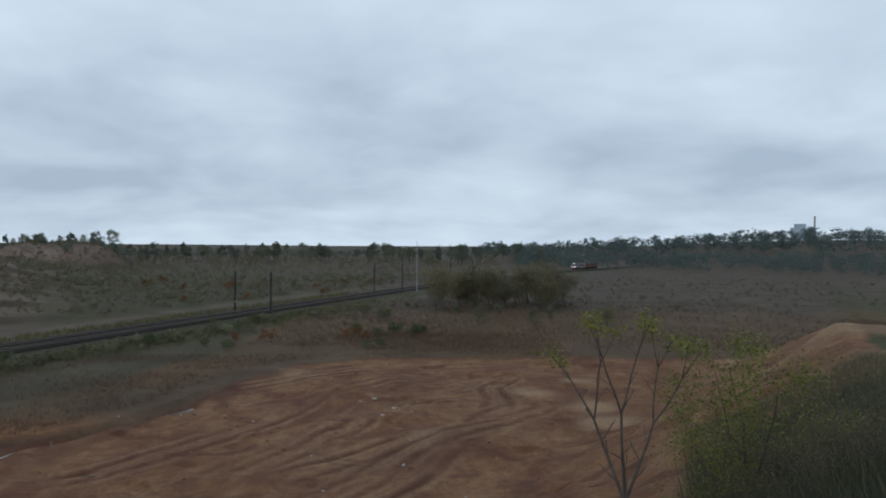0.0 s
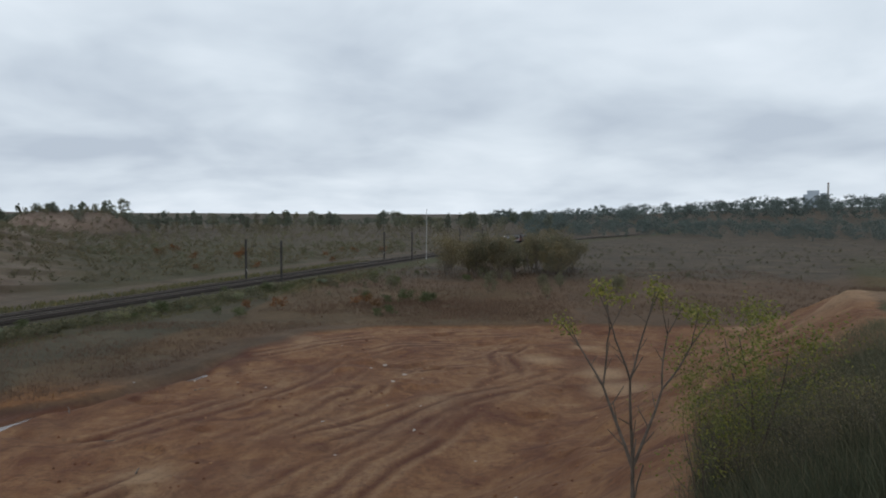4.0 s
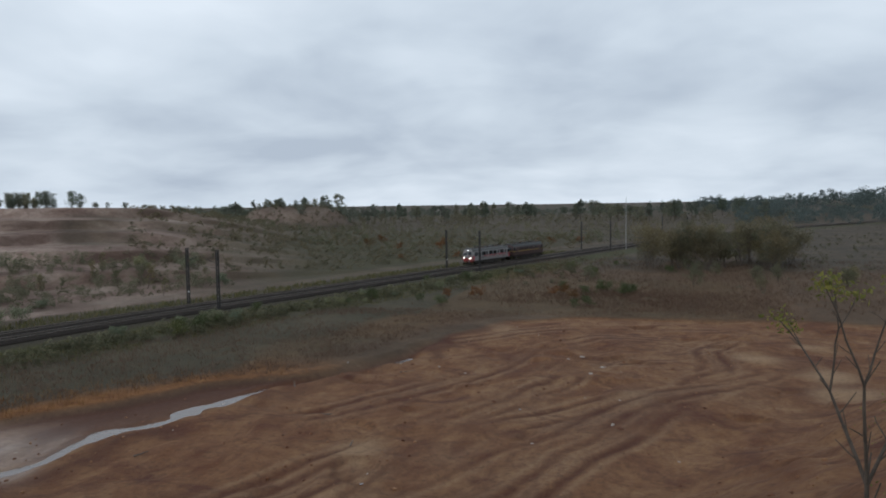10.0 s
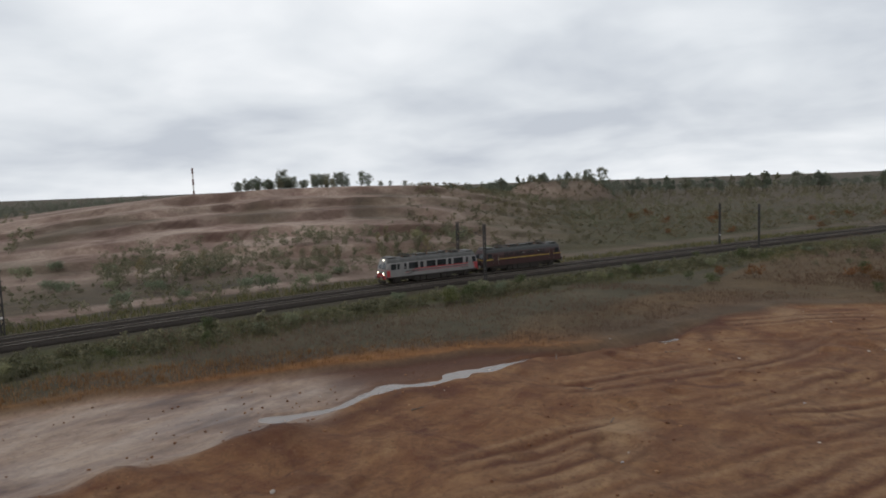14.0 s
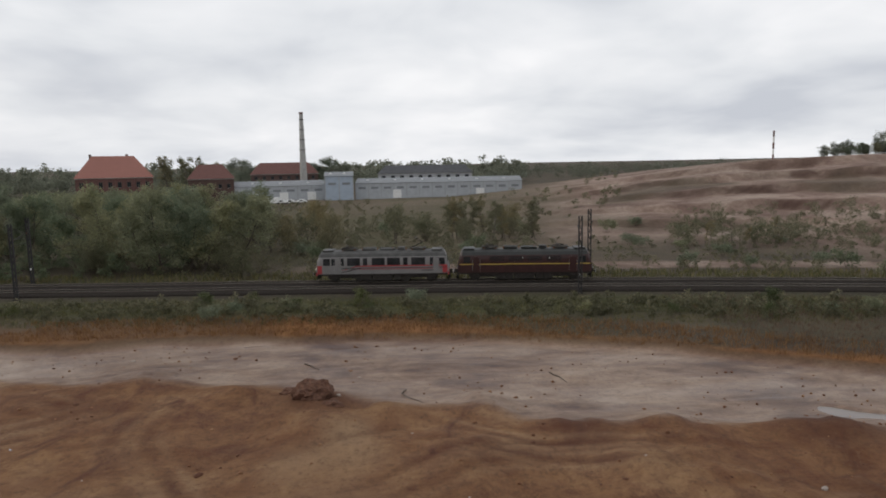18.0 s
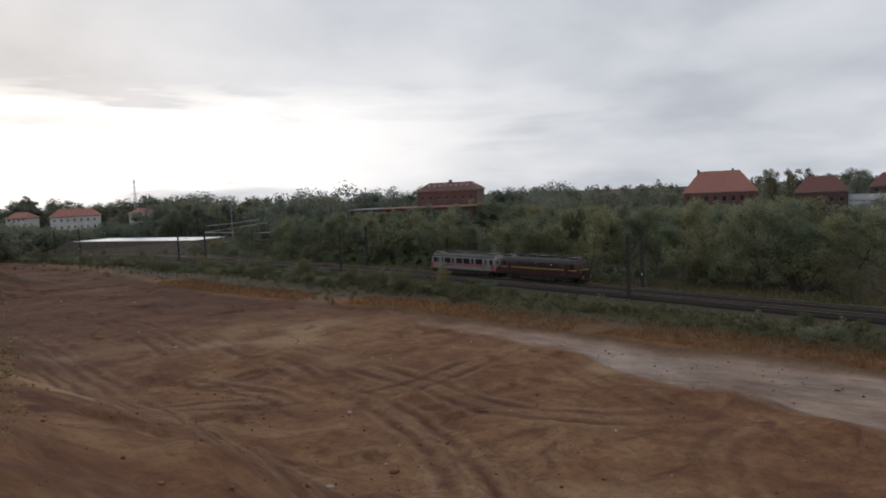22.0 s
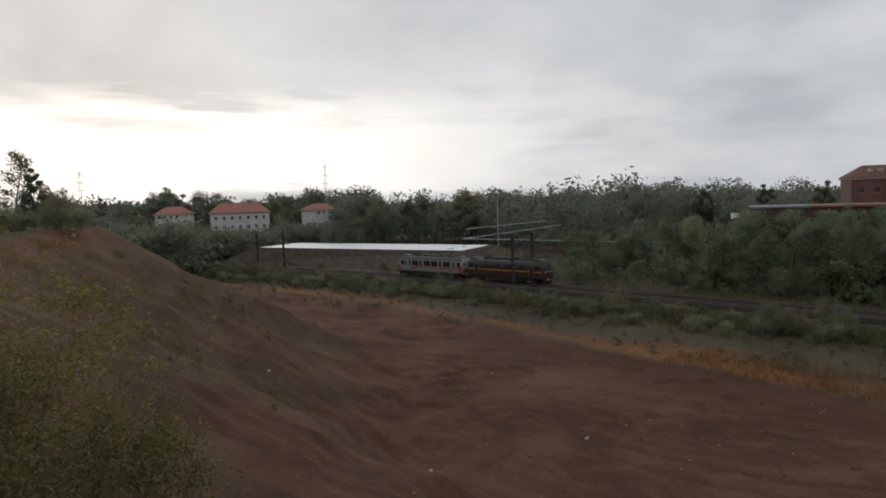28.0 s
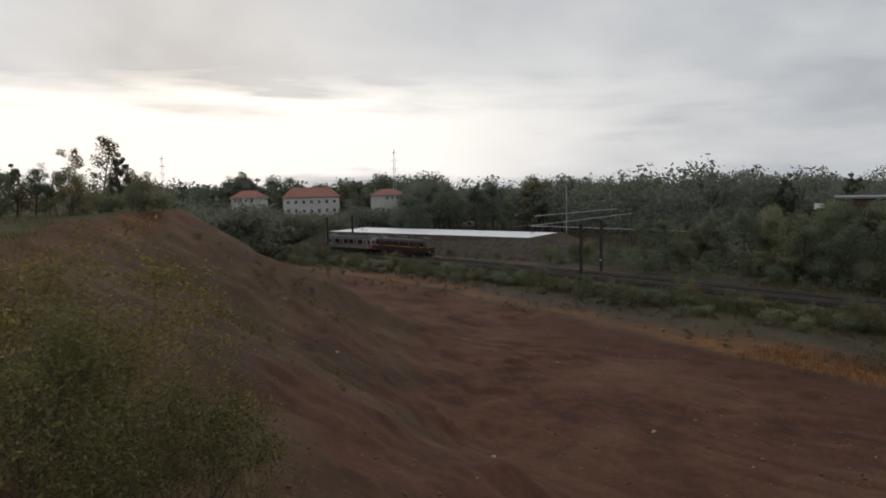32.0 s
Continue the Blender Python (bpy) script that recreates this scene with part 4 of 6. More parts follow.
def crown_tree(name, mat, seed, h, rx, rz, leaves, size, low=0.2, clumps=30):
    """A tree with a full uneven crown round its trunk."""
    rng = np.random.default_rng(seed)
    wood = Wood()
    p = Vector((0, 0, -0.3))
    for i in range(6):
        q = p + Vector((rng.normal() * 0.02 * h, rng.normal() * 0.02 * h, h * 0.15))
        wood.stick(p, q, 0.017 * h * (1 - 0.14 * i), 0.017 * h * (0.86 - 0.14 * i), 6)
        p = q
    d = rng.normal(size=(clumps, 3))
    d /= np.linalg.norm(d, axis=1)[:, None]
    mid = h * (low + 1) / 2
    c = d * (0.45 + 0.55 * rng.random((clumps, 1))) * np.array([rx, rx, rz]) * (0.8 + 0.35 * rng.random((clumps, 1))) + np.array([0, 0, mid])
    c[:, :2] *= (1.15 - 0.45 * np.clip((c[:, 2:] - mid) / rz, -1, 1))
    V, f = leaf_cloud(rng, c, rx * (0.24 + 0.2 * rng.random(clumps)), leaves, size)
    V[:, 2] = np.maximum(V[:, 2], 0.05)
    KINDS.setdefault(name, []).append((wood.mesh(M["bark"]), mesh_np("crown", V, f, M[mat])))


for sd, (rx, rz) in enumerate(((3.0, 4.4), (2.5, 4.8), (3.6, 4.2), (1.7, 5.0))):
    crown_tree("poplar", "leaf_haze", 600 + sd, 12.0, rx, rz, 6500, 0.15, 0.16)

LABELS = {"locust": ("tree", "dense dark green locust tree beside the railway", "tree"), "willow": ("willow_bush", "olive green willow bush with many stems", "bush"),
          "birch": ("young_birch", "slender young birch with thin olive leaves", "tree"), "shrub": ("shrub", "low dark green shrub on rough grass", "shrub"),
          "mound_tree": ("tree", "small grey-green tree on the mound", "tree"), "pale_willow": ("willow_bush", "thin greyish willow with half-bare upright stems", "bush"), "poplar": ("poplar", "tall broad poplar against the pale sky", "tree"), "rusty": ("autumn_shrub", "small shrub turned rusty red in autumn", "shrub"),
          "green_shrub": ("green_shrub", "fresh green low shrub on the railway bank", "shrub")}
plant_rng = np.random.default_rng(77)


def plant(kind, x, y, scale=1.0, z=None, label=None, group=""):
    """One tree or shrub: an Empty at its foot with trunk and crown."""
    wood, crown = KINDS[kind][int(plant_rng.integers(len(KINDS[kind])))]
    name, lab, cat = LABELS[kind]
    ob = empty(name, (x, y, (height(x, y) if z is None else z) - 0.05), plant_rng.random() * 6.28)
    s = scale
    ob.scale = (s * (0.85 + 0.3 * plant_rng.random()), s * (0.85 + 0.3 * plant_rng.random()), s * (0.92 + 0.16 * plant_rng.random()))
    share("trunk", wood, ob)
    share("crown", crown, ob)
    return tagged(ob, label or lab, cat, group or name + "s")


def scatter(kind, n, region, lo, hi, group="", min_dt=None):
    """n plants in a region given by azimuth and distance ranges from the bank's foot."""
    a0, a1, d0, d1 = region
    for _ in range(n):
        x, y = bearing(a0 + (a1 - a0) * plant_rng.random(), d0 + (d1 - d0) * plant_rng.random())
        dt = float(np.interp(y, LINE_Y, LINE_X)) - 2.75 - x
        if abs(dt) < 7.5 or (min_dt is not None and dt < min_dt):
            continue
        plant(kind, x, y, lo + (hi - lo) * plant_rng.random(), group=group)


def strip(n, y0, y1, o0, o1, seed, ref="edge"):
    rng = np.random.default_rng(seed)
    y = y0 + (y1 - y0) * rng.random(n)
    o = o0 + (o1 - o0) * rng.random(n)
    x = (np.interp(y, EDGE_Y, EDGE_X) - o) if ref == "edge" else (np.interp(y, LINE_Y, LINE_X) + o)
    dt = np.interp(y, LINE_Y, LINE_X) - 2.75 - x
    ok = (np.abs(dt) > 5.5) & (wobble(x, y, 9, seed) > -0.35)
    return x[ok], y[ok]


def woods(name, pts, hs, mat, leaves=110, size=0.9, label="", shape=0.55):
    """Far woodland as one mesh of leafy crowns."""
    rng = np.random.default_rng(len(pts))
    Vs, Fs, b = [], [], 0
    for (x, y, z), h in zip(pts, hs):
        k = 9
        c = np.stack([rng.normal(size=k) * h * 0.19, rng.normal(size=k) * h * 0.19, h * (0.22 + 0.62 * rng.random(k))], 1) + np.array([x, y, z])
        V, f = leaf_cloud(rng, c, h * (0.12 + 0.11 * rng.random(k)), leaves, size * h / 10)
        Vs.append(V)
        Fs.append(f + b)
        b += len(V)
    ob = new(name, mesh_np(name, np.concatenate(Vs), np.concatenate(Fs), M[mat]))
    return tagged(ob, label, "woodland", kind="stuff")


def belt(name, az0, az1, d0, d1, n, h0, h1, mat="leaf_haze", label="dense mixed woodland along the horizon", size=0.5, leaves=160, eye=(0, 0)):
    rng = np.random.default_rng(int(abs(az0) * 10 + d0))
    az, d = az0 + (az1 - az0) * rng.random(n), d0 + (d1 - d0) * rng.random(n) ** 0.8
    x, y = eye[0] + d * np.sin(np.radians(az)), eye[1] + d * np.cos(np.radians(az))
    dt = np.interp(y, LINE_Y, LINE_X) - 2.75 - x
    ok = ((np.abs(dt) > 11) | (np.abs(y) > 410)) & ~((dt > 0) & (dt < 23) & (y > -15) & (y < 200))
    view = np.degrees(np.arctan2(x + 7.1, y + 100.2))
    ok &= (eye != (0, 0)) | ~((az < -148) & (az > -172) & (d < 300) & (d > 150))
    ok &= (eye != (0, 0)) | ~((view > -161.5) & (view < -146) & (np.hypot(x + 7.1, y + 100.2) < 242))
    x, y = x[ok], y[ok]
    z = heights(x, y) - 0.5
    return woods(name, list(zip(x, y, z)), (h0 + (h1 - h0) * rng.random(len(x)) ** 1.6) * (0.92 + 0.30 * wobble(x, y, 70, 350)), mat, leaves, size, label)


EYE_B = (-7.1, -100.2)
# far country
belt("woodland", -30, 4, 640, 900, 380, 6, 10.5, "wood_haze", size=0.5, leaves=210)
belt("woodland", 3, 42, 640, 900, 460, 12, 19, "wood_haze", size=0.5, leaves=210)
belt("woodland", 6, 42, 405, 600, 480, 8, 13, "wood_haze", size=0.4, leaves=210, label="dark wood edge beyond the dry field")
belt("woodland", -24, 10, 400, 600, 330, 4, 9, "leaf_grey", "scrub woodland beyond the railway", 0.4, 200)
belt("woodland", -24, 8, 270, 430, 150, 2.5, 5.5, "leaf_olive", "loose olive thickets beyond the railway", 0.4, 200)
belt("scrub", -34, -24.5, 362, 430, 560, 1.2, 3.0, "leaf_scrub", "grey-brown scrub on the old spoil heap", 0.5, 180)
belt("woodland", -85, -24, 500, 800, 700, 9, 15, "wood_haze", size=0.4, leaves=210, label="far woodland behind the clay mound")
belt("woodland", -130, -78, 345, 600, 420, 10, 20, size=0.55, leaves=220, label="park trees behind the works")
belt("woodland", -170, -122, 240, 430, 520, 14, 23, "leaf_haze", "trees of the town edge", 0.30, 420)
belt("woodland", -215, -150, 270, 480, 400, 17, 26, "leaf_haze", "trees of the town edge", 0.30, 420)
belt("woodland", -168, -144, 262, 330, 200, 22, 29, "leaf_haze", "trees of the town edge behind the white houses", 0.30, 420, EYE_B)
belt("scrub", -42, -5, 112, 200, 620, 0.9, 2.6, "leaf_bank", "low scrub between railway and mound", 0.6, 170)
belt("scrub", -42, -5, 140, 300, 700, 1.2, 3.4, "leaf_grey", "leafless grey-brown scrub between railway and mound", 0.6, 170)
belt("scrub", -36, -2, 190, 330, 210, 1.6, 4.2, "leaf_olive", "dark thickets beyond the railway", 0.6, 170)
belt("scrub", -36, 8, 150, 430, 1500, 1.2, 3.6, "leaf_scrub", "dull grey-olive scrub over the old quarry fields", 0.45, 120)
belt("scrub", -36, 6, 250, 520, 500, 2.2, 5.0, "leaf_grey", "greyish young growth on the old quarry fields", 0.4, 140)
belt("scrub", 6, 42, 115, 400, 900, 0.5, 1.5, "leaf_scrub", "dull low scrub on the flat field", 0.6, 110)
belt("scrub", -82, -38, 100, 130, 300, 0.6, 1.8, "leaf_olive", "low scrub at the foot of the mound", 0.9, 100)
belt("scrub", -66, -36, 116, 158, 300, 1.6, 5.0, "leaf_olive", "young growth on the quarry steps", 0.32, 420)
belt("scrub", -98, -77, 106, 165, 210, 1.6, 4.8, "leaf_olive", "olive scrub by the line", 0.5, 220)
belt("scrub", -100, -74, 108, 250, 60, 1.0, 2.6, "leaf_olive", "rough scrub before the works", 1.2, 70)
belt("scrub", -8, 42, 150, 330, 520, 0.8, 2.2, "leaf_grey", "dry grey-brown scrub on the field", 0.6, 150)
belt("scrub", -10, 40, 170, 330, 400, 0.7, 1.8, "leaf_grey", "thin olive scrub on the field", 0.6, 140)

belt("thicket", -132, -104, 235, 280, 300, 8.5, 11.0, "leaf_dark", "trees hiding the works' walls", 0.6, 180)
belt("thicket", -104, -92, 200, 256, 110, 1.8, 3.6, "leaf_olive", "bushes before the white hall", 0.6, 180)
belt("thicket", -92, -70, 150, 250, 46, 2.0, 5.0, "leaf_olive", "bushes on the rough field", 0.6, 180)
belt("thicket", -164, -156.6, 150, 222, 170, 10.0, 13.5, "leaf_haze", "low trees before the white houses", 0.4, 260, EYE_B)
belt("thicket", -156.6, -151, 188, 218, 110, 8.4, 11.0, "leaf_haze", "low trees before the white houses", 0.4, 260, EYE_B)
belt("thicket", -151, -145, 200, 226, 110, 10.0, 13.0, "leaf_haze", "low trees before the white houses", 0.4, 260, EYE_B)
belt("thicket", -142, -122, 150, 176, 190, 7.0, 9.6, "leaf_olive", "hedge of trees before the long shed", 0.5, 260)


for k in range(120):
    x, y = bearing(-38 + 46 * plant_rng.random(), 480 + 150 * plant_rng.random())
    if abs(float(np.interp(y, LINE_Y, LINE_X)) - x) > 14:
        plant("poplar", x, y, 1.0 + 0.45 * plant_rng.random() ** 1.3, group="far trees", label="distant round tree on the flat horizon")


def hedge(n, y0, y1, o0, o1, h0, h1, mat, label, seed, size=0.6, leaves=150):
    """Scrub along the line, o metres east (+) or west (-) of it, as one mesh."""
    x, y = strip(n, y0, y1, o0, o1, seed, "line")
    r = np.random.default_rng(seed)
    return woods("scrub", list(zip(x, y, heights(x, y) - 0.2)), h0 + (h1 - h0) * r.random(len(x)) ** 1.5, mat, leaves, size, label)


hedge(900, -60, 150, 4.5, 13.5, 0.5, 1.5, "leaf_bank", "dull green weeds and brambles on the railway bank", 331, 0.9, 110)
hedge(300, -50, 130, 5.5, 11, 0.6, 1.9, "leaf_olive", "fresh green bushes on the railway bank", 332, 0.8, 120)
hedge(520, -255, -60, 4.5, 16, 0.7, 2.2, "leaf_bank", "dull green weeds and brambles on the railway bank", 333, 0.8, 130)
hedge(400, -188, -30, -24, -10.5, 1.6, 4.4, "leaf_dark", "thick scrub at the foot of the trees", 334, 0.45, 240)
hedge(300, -30, 60, -30, -12, 0.6, 2.2, "leaf_olive", "olive scrub beyond the railway", 335, 0.7, 140)
hedge(200, -255, -192, -24, -13, 0.7, 1.7, "leaf_bank", "weeds on the basin's bank", 336, 0.5, 200)
hedge(520, -215, -75, 11, 25, 0.3, 1.2, "leaf_bank", "dull low weeds between lot and railway", 338, 0.8, 110)
hedge(60, -262, -222, 5, 9, 2.5, 4.2, "leaf_bank", "bushes between the hill and the railway", 337, 0.5, 240)
# weeds on the slope of the southern hill
r0 = np.random.default_rng(345)
u, w = r0.random(230), 2.0 + 13 * r0.random(230) ** 0.8
x, y = -3 - 22 * u - w * 0.9, -118 - 48 * u + w * 0.42
ok = (wobble(x, y, 10, 346) > 0.0) & (u > 0.35)
woods("scrub", list(zip(x[ok], y[ok], heights(x[ok], y[ok]) - 0.15)), 0.3 + 0.9 * r0.random(int(ok.sum())) ** 2, "grass", 260, 0.45, "low weeds and brambles on the slope of the hill")
# thicket west of the line and singles round it
scatter("locust", 105, (-142, -100, 98, 150), 0.85, 1.25, "thicket trees", 12)
scatter("willow", 55, (-146, -100, 90, 112), 0.6, 1.0, "thicket bushes", 9)
for k in range(60):
    plant("locust" if k % 3 else "willow", -99 - 24 * plant_rng.random() ** 0.8, -178 + 110 * plant_rng.random(), 0.62 + 0.3 * plant_rng.random(), group="thicket trees")
for k in range(30):
    plant("locust", -104 - 19 * plant_rng.random(), -156 + 50 * plant_rng.random(), 0.88 + 0.2 * plant_rng.random(), group="trees before the shed")
scatter("birch", 24, (-68, -36, 118, 142), 0.35, 0.6, "young birches", 18)
scatter("willow", 16, (-99, -78, 112, 165), 0.7, 1.25, "bushes by the line", 14)
scatter("birch", 12, (-84, -76, 118, 135), 0.75, 1.1, "young birches", 24)
scatter("shrub", 36, (-100, -30, 86, 150), 0.8, 1.5, "shrubs by the line", 9)
scatter("rusty", 16, (-24, -3, 165, 260), 0.5, 1.1, "autumn shrubs", 9)
scatter("pale_willow", 30, (-0.5, 10.5, 150, 178), 0.9, 1.5, "willow clump")
scatter("birch", 14, (0.5, 9.5, 155, 175), 0.9, 1.25, "willow clump")
scatter("willow", 9, (-8, 14, 118, 150), 0.4, 0.7, "willow clump")


def beside(kind, n, y0, y1, off0, off1, lo, hi, group):
    """Plants along the near side of the line, off metres east of it."""
    for _ in range(n):
        y = y0 + (y1 - y0) * plant_rng.random()
        x = float(np.interp(y, LINE_Y, LINE_X)) + off0 + (off1 - off0) * plant_rng.random()
        plant(kind, x, y, lo + (hi - lo) * plant_rng.random(), group=group)


beside("green_shrub", 34, -120, 130, 5, 13, 0.35, 0.8, "bank shrubs")
beside("shrub", 40, -170, 150, 4.5, 13, 0.4, 0.95, "bank shrubs")
beside("willow", 46, -245, -70, 5, 15, 0.28, 0.6, "bank bushes")
beside("shrub", 40, -250, -80, 4.5, 16, 0.5, 1.1, "bank shrubs")
beside("shrub", 70, -250, -60, 5, 15, 0.5, 1.0, "bank shrubs")
beside("green_shrub", 16, 90, 160, 8, 45, 0.5, 0.9, "bank shrubs")
beside("rusty", 5, 100, 150, 14, 45, 0.5, 0.8, "autumn shrubs")


def tufts(name, xs, ys, h0, h1, mat, label, blades=5, width=0.03, zs=None):
    """Standing grass or reed as thin bent blades, one mesh."""
    rng = np.random.default_rng(len(xs))
    z = heights(xs, ys) - 0.05 if zs is None else zs
    n = len(xs) * blades
    bx, by, bz = np.repeat(xs, blades) + rng.normal(size=n) * 0.18, np.repeat(ys, blades) + rng.normal(size=n) * 0.18, np.repeat(z, blades)
    h, a, tilt = h0 + (h1 - h0) * rng.random(n), rng.random(n) * 6.28, rng.normal(size=n) * 0.28
    w = width * (0.7 + 0.6 * rng.random(n))
    ca, sa = np.cos(a), np.sin(a)
    V = np.stack([np.stack([bx - ca * w, by - sa * w, bz], 1), np.stack([bx + ca * w, by + sa * w, bz], 1),
                  np.stack([bx + ca * w * .7 - sa * tilt * h * .80, by + sa * w * .7 + ca * tilt * h * .80, bz + h * .65], 1),
                  np.stack([bx - sa * tilt * h * 1.3, by + ca * tilt * h * 1.3, bz + h], 1)], 1).reshape(-1, 3)
    ob = new(name, mesh_np(name, V, np.arange(4 * n).reshape(n, 4), M[mat]))
    return tagged(ob, label, "grass", kind="stuff")


x, y = strip(9000, -130, 84, 0.3, 7.5, 301)
ok = np.random.default_rng(315).random(len(x)) > (y - 25) / 30
x, y = x[ok], y[ok]
tufts("reed", x, y, 0.2, 0.6, "reed", "orange-brown dry reed along the sandy lot", 6, 0.018)
x, y = strip(15000, 30, 112, 2.5, 30, 302)
ok = wobble(x, y, 7, 310) + 0.5 * np.random.default_rng(311).normal(size=len(x)) > -0.1
tufts("reed", x[ok], y[ok], 0.15, 0.5, "reed_dull", "dull brown dry reed bed below the railway", 5, 0.018)
rng0 = np.random.default_rng(303)
x, y = -4 + 9 * rng0.normal(size=4200), 104 + 7 * rng0.normal(size=4200)
ok = (wobble(x, y, 8, 312) > -0.05) & (y > 92)
tufts("reed", x[ok], y[ok], 0.25, 0.6, "reed_dull", "dull brown dry reed behind the sandy lot", 5, 0.02)
x, y = -28 + 105 * rng0.random(14000), 95 + 80 * rng0.random(14000) ** 1.3
ok = (wobble(x, y, 9, 313) + 0.4 * rng0.normal(size=14000) > -0.15) & (y > 96 + 3 * wobble(x, y, 6, 314))
x, y = x[ok], y[ok]
tufts("dry_grass", x, y, 0.3, 0.7, "reed_dull", "dry brown grass of the flat field", 5, 0.02)
x, y = strip(11000, -170, 160, 3.5, 15, 304, "line")
tufts("grass", x, y, 0.2, 0.55, "grass", "rough green grass on the railway bank", 6, 0.02)
x, y = strip(13000, -250, -60, 3.6, 11, 307, "line")
tufts("grass", x, y, 0.5, 1.2, "grass", "tall rough weeds on the railway bank", 6, 0.02)
x, y = strip(4000, -150, 200, -14.5, -8.5, 305, "line")
tufts("grass", x, y, 0.3, 0.9, "grass", "rough grass beyond the railway", 5, 0.05)

# bushes on the bank near the camera


def forked_tree(seed, h, r0):
    """A nearly bare young tree: it forks upwards and has leaves at its tips alone."""
    rng = np.random.default_rng(seed)
    bm, tips = Wood(), []

    def grow(p, d, length, r, depth):
        for i in range(4):
            d = (d + Vector(rng.normal(size=3)) * 0.07 + Vector((0, 0, 0.03))).normalized()
            q = p + d * length / 4
            bm.stick(p, q, r * (1 - 0.09 * i), r * (0.91 - 0.09 * i), 6 if r > 0.02 else 4)
            p = q
            if depth > 0 and rng.random() < 0.8:
                side = (d + Vector((rng.normal(), rng.normal(), 0.2)) * 0.8).normalized()
                grow(p, side, length * 0.30, r * 0.35, 0 if depth > 2 else -1)
        if depth <= 0:
            if depth == 0:
                tips.append(tuple(p))
            return
        a = rng.random() * 6.28
        for k in range(3 if depth > 2 else 2):
            w = a + k * 6.28 / (3 if depth > 2 else 2)
            grow(p, (d + Vector((math.cos(w), math.sin(w), 0.1)) * (0.42 + 0.16 * rng.random())).normalized(), length * 0.66, r * 0.62, depth - 1)

    grow(Vector((0, 0, -0.3)), Vector((-0.12, 0.05, 1)).normalized(), h * 0.46, r0, 3)
    wood = bm.mesh(M["bark"])
    t = np.array(tips)
    t = t[t[:, 2] > h * 0.62]
    V, f = leaf_cloud(rng, t, np.full(len(t), 0.28), 620, 0.045)
    KINDS.setdefault("sparse", []).append((wood, mesh_np("crown", V, f, M["leaf_yellow"])))


forked_tree(431, 4.5, 0.052)
for nm, args in (("yellow", dict(seed=412, h=2.6, spread=1.2, leaves=1500, size=0.034, stems=6, crown=(0.3, 1), depth=3, bark="bark", clump=0.30, lean=0.22, low=0.2)),
                 ("thin", dict(seed=413, h=2.9, spread=1.0, leaves=3400, size=0.032, stems=3, crown=(0.45, 1), depth=3, bark="bark", clump=0.28, lean=0.14, low=0.3)),
                 ("dark", dict(seed=414, h=1.9, spread=0.9, leaves=3400, size=0.019, stems=28, crown=(0.05, 1), depth=2, bark="twig", clump=0.30, lean=0.28)),
                 ("broad", dict(seed=415, h=3.9, spread=2.0, leaves=8000, size=0.056, stems=5, crown=(0.2, 1), depth=3, bark="bark", clump=0.42, lean=0.3))):
    kind_of(nm, {"yellow": "leaf_yellow", "thin": "leaf_yellow", "dark": "leaf_bank", "broad": "leaf_autumn"}[nm], **args)
LABELS.update(sparse=("young_tree", "nearly bare young tree with a few yellow-green leaves", "tree"), yellow=("leafy_bush", "yellow-green leafy bush on the sandy bank", "bush"),
              thin=("young_tree", "thin young tree with yellowing leaves", "tree"), dark=("thorn_bush", "dense dark thorn bush on the bank top", "bush"),
              broad=("broad_bush", "broad olive and yellow bush on the slope", "bush"))
for kd, az, d, s in (("sparse", 15.0, 10.6, 0.98), ("yellow", 21.2, 12.8, 0.9), ("yellow", 22.5, 14.2, 0.6), ("thin", 24.0, 14.5, 1.3), ("thin", 22.6, 15.5, 0.9), ("dark", 27, 13.5, 0.8), ("dark", 30, 12.5, 0.7), ("dark", 32.5, 14.5, 0.75), ("dark", 29, 15.5, 0.75), ("dark", 35, 16, 0.8),
                     ("dark", 35.5, 13.0, 0.6), ("dark", 25, 16.5, 0.8), ("dark", 24.5, 12.0, 0.6), ("dark", 28, 11.0, 0.7), ("dark", 33, 11.0, 0.7), ("dark", 22.5, 14.0, 0.6), ("dark", 18.6, 12.4, 0.4),
                     ("broad", -173.5, 13.0, 0.72), ("broad", -178.5, 11.5, 0.72), ("broad", -170.3, 15.5, 0.6), ("broad", -176, 10.0, 0.55)):
    x, y = bearing(az, d)
    bush = plant(kd, x, y, s, group="bushes on the bank")
    if kd in ("sparse", "yellow"):
        bush.rotation_euler = (0, 0, 5.5 if kd == "sparse" else 0.12)
for kd, az, d, s in (("broad", -171.0, 14.5, 1.05), ("broad", -164.0, 12.8, 0.72), ("broad", -175.5, 11.5, 0.8), ("broad", -168.0, 11.0, 0.6)):
    x, y = bearing(az, d, (-7.1, -100.2))
    plant(kd, x, y, s, group="bushes on the slope")
rng0 = np.random.default_rng(306)
az, d = 20 + 19 * rng0.random(6000), 9 + 26 * rng0.random(6000)
tufts("dry_grass", d * np.sin(np.radians(az)), d * np.cos(np.radians(az)), 0.2, 0.6, "leaf_bank", "tall dull grass on the bank top", 8, 0.004)
az, d = 21 + 20 * rng0.random(12000), 7.5 + 18 * rng0.random(12000)
tufts("grass", d * np.sin(np.radians(az)), d * np.cos(np.radians(az)), 0.2, 0.55, "grass_deep", "tall dark green grass on the bank top", 8, 0.0045)
az, d = -185 + 27 * rng0.random(7000), 13 + 62 * rng0.random(7000)
ok = wobble(d * np.sin(np.radians(az)), d * np.cos(np.radians(az)), 8, 340) > 0.0
az, d = az[ok], d[ok]
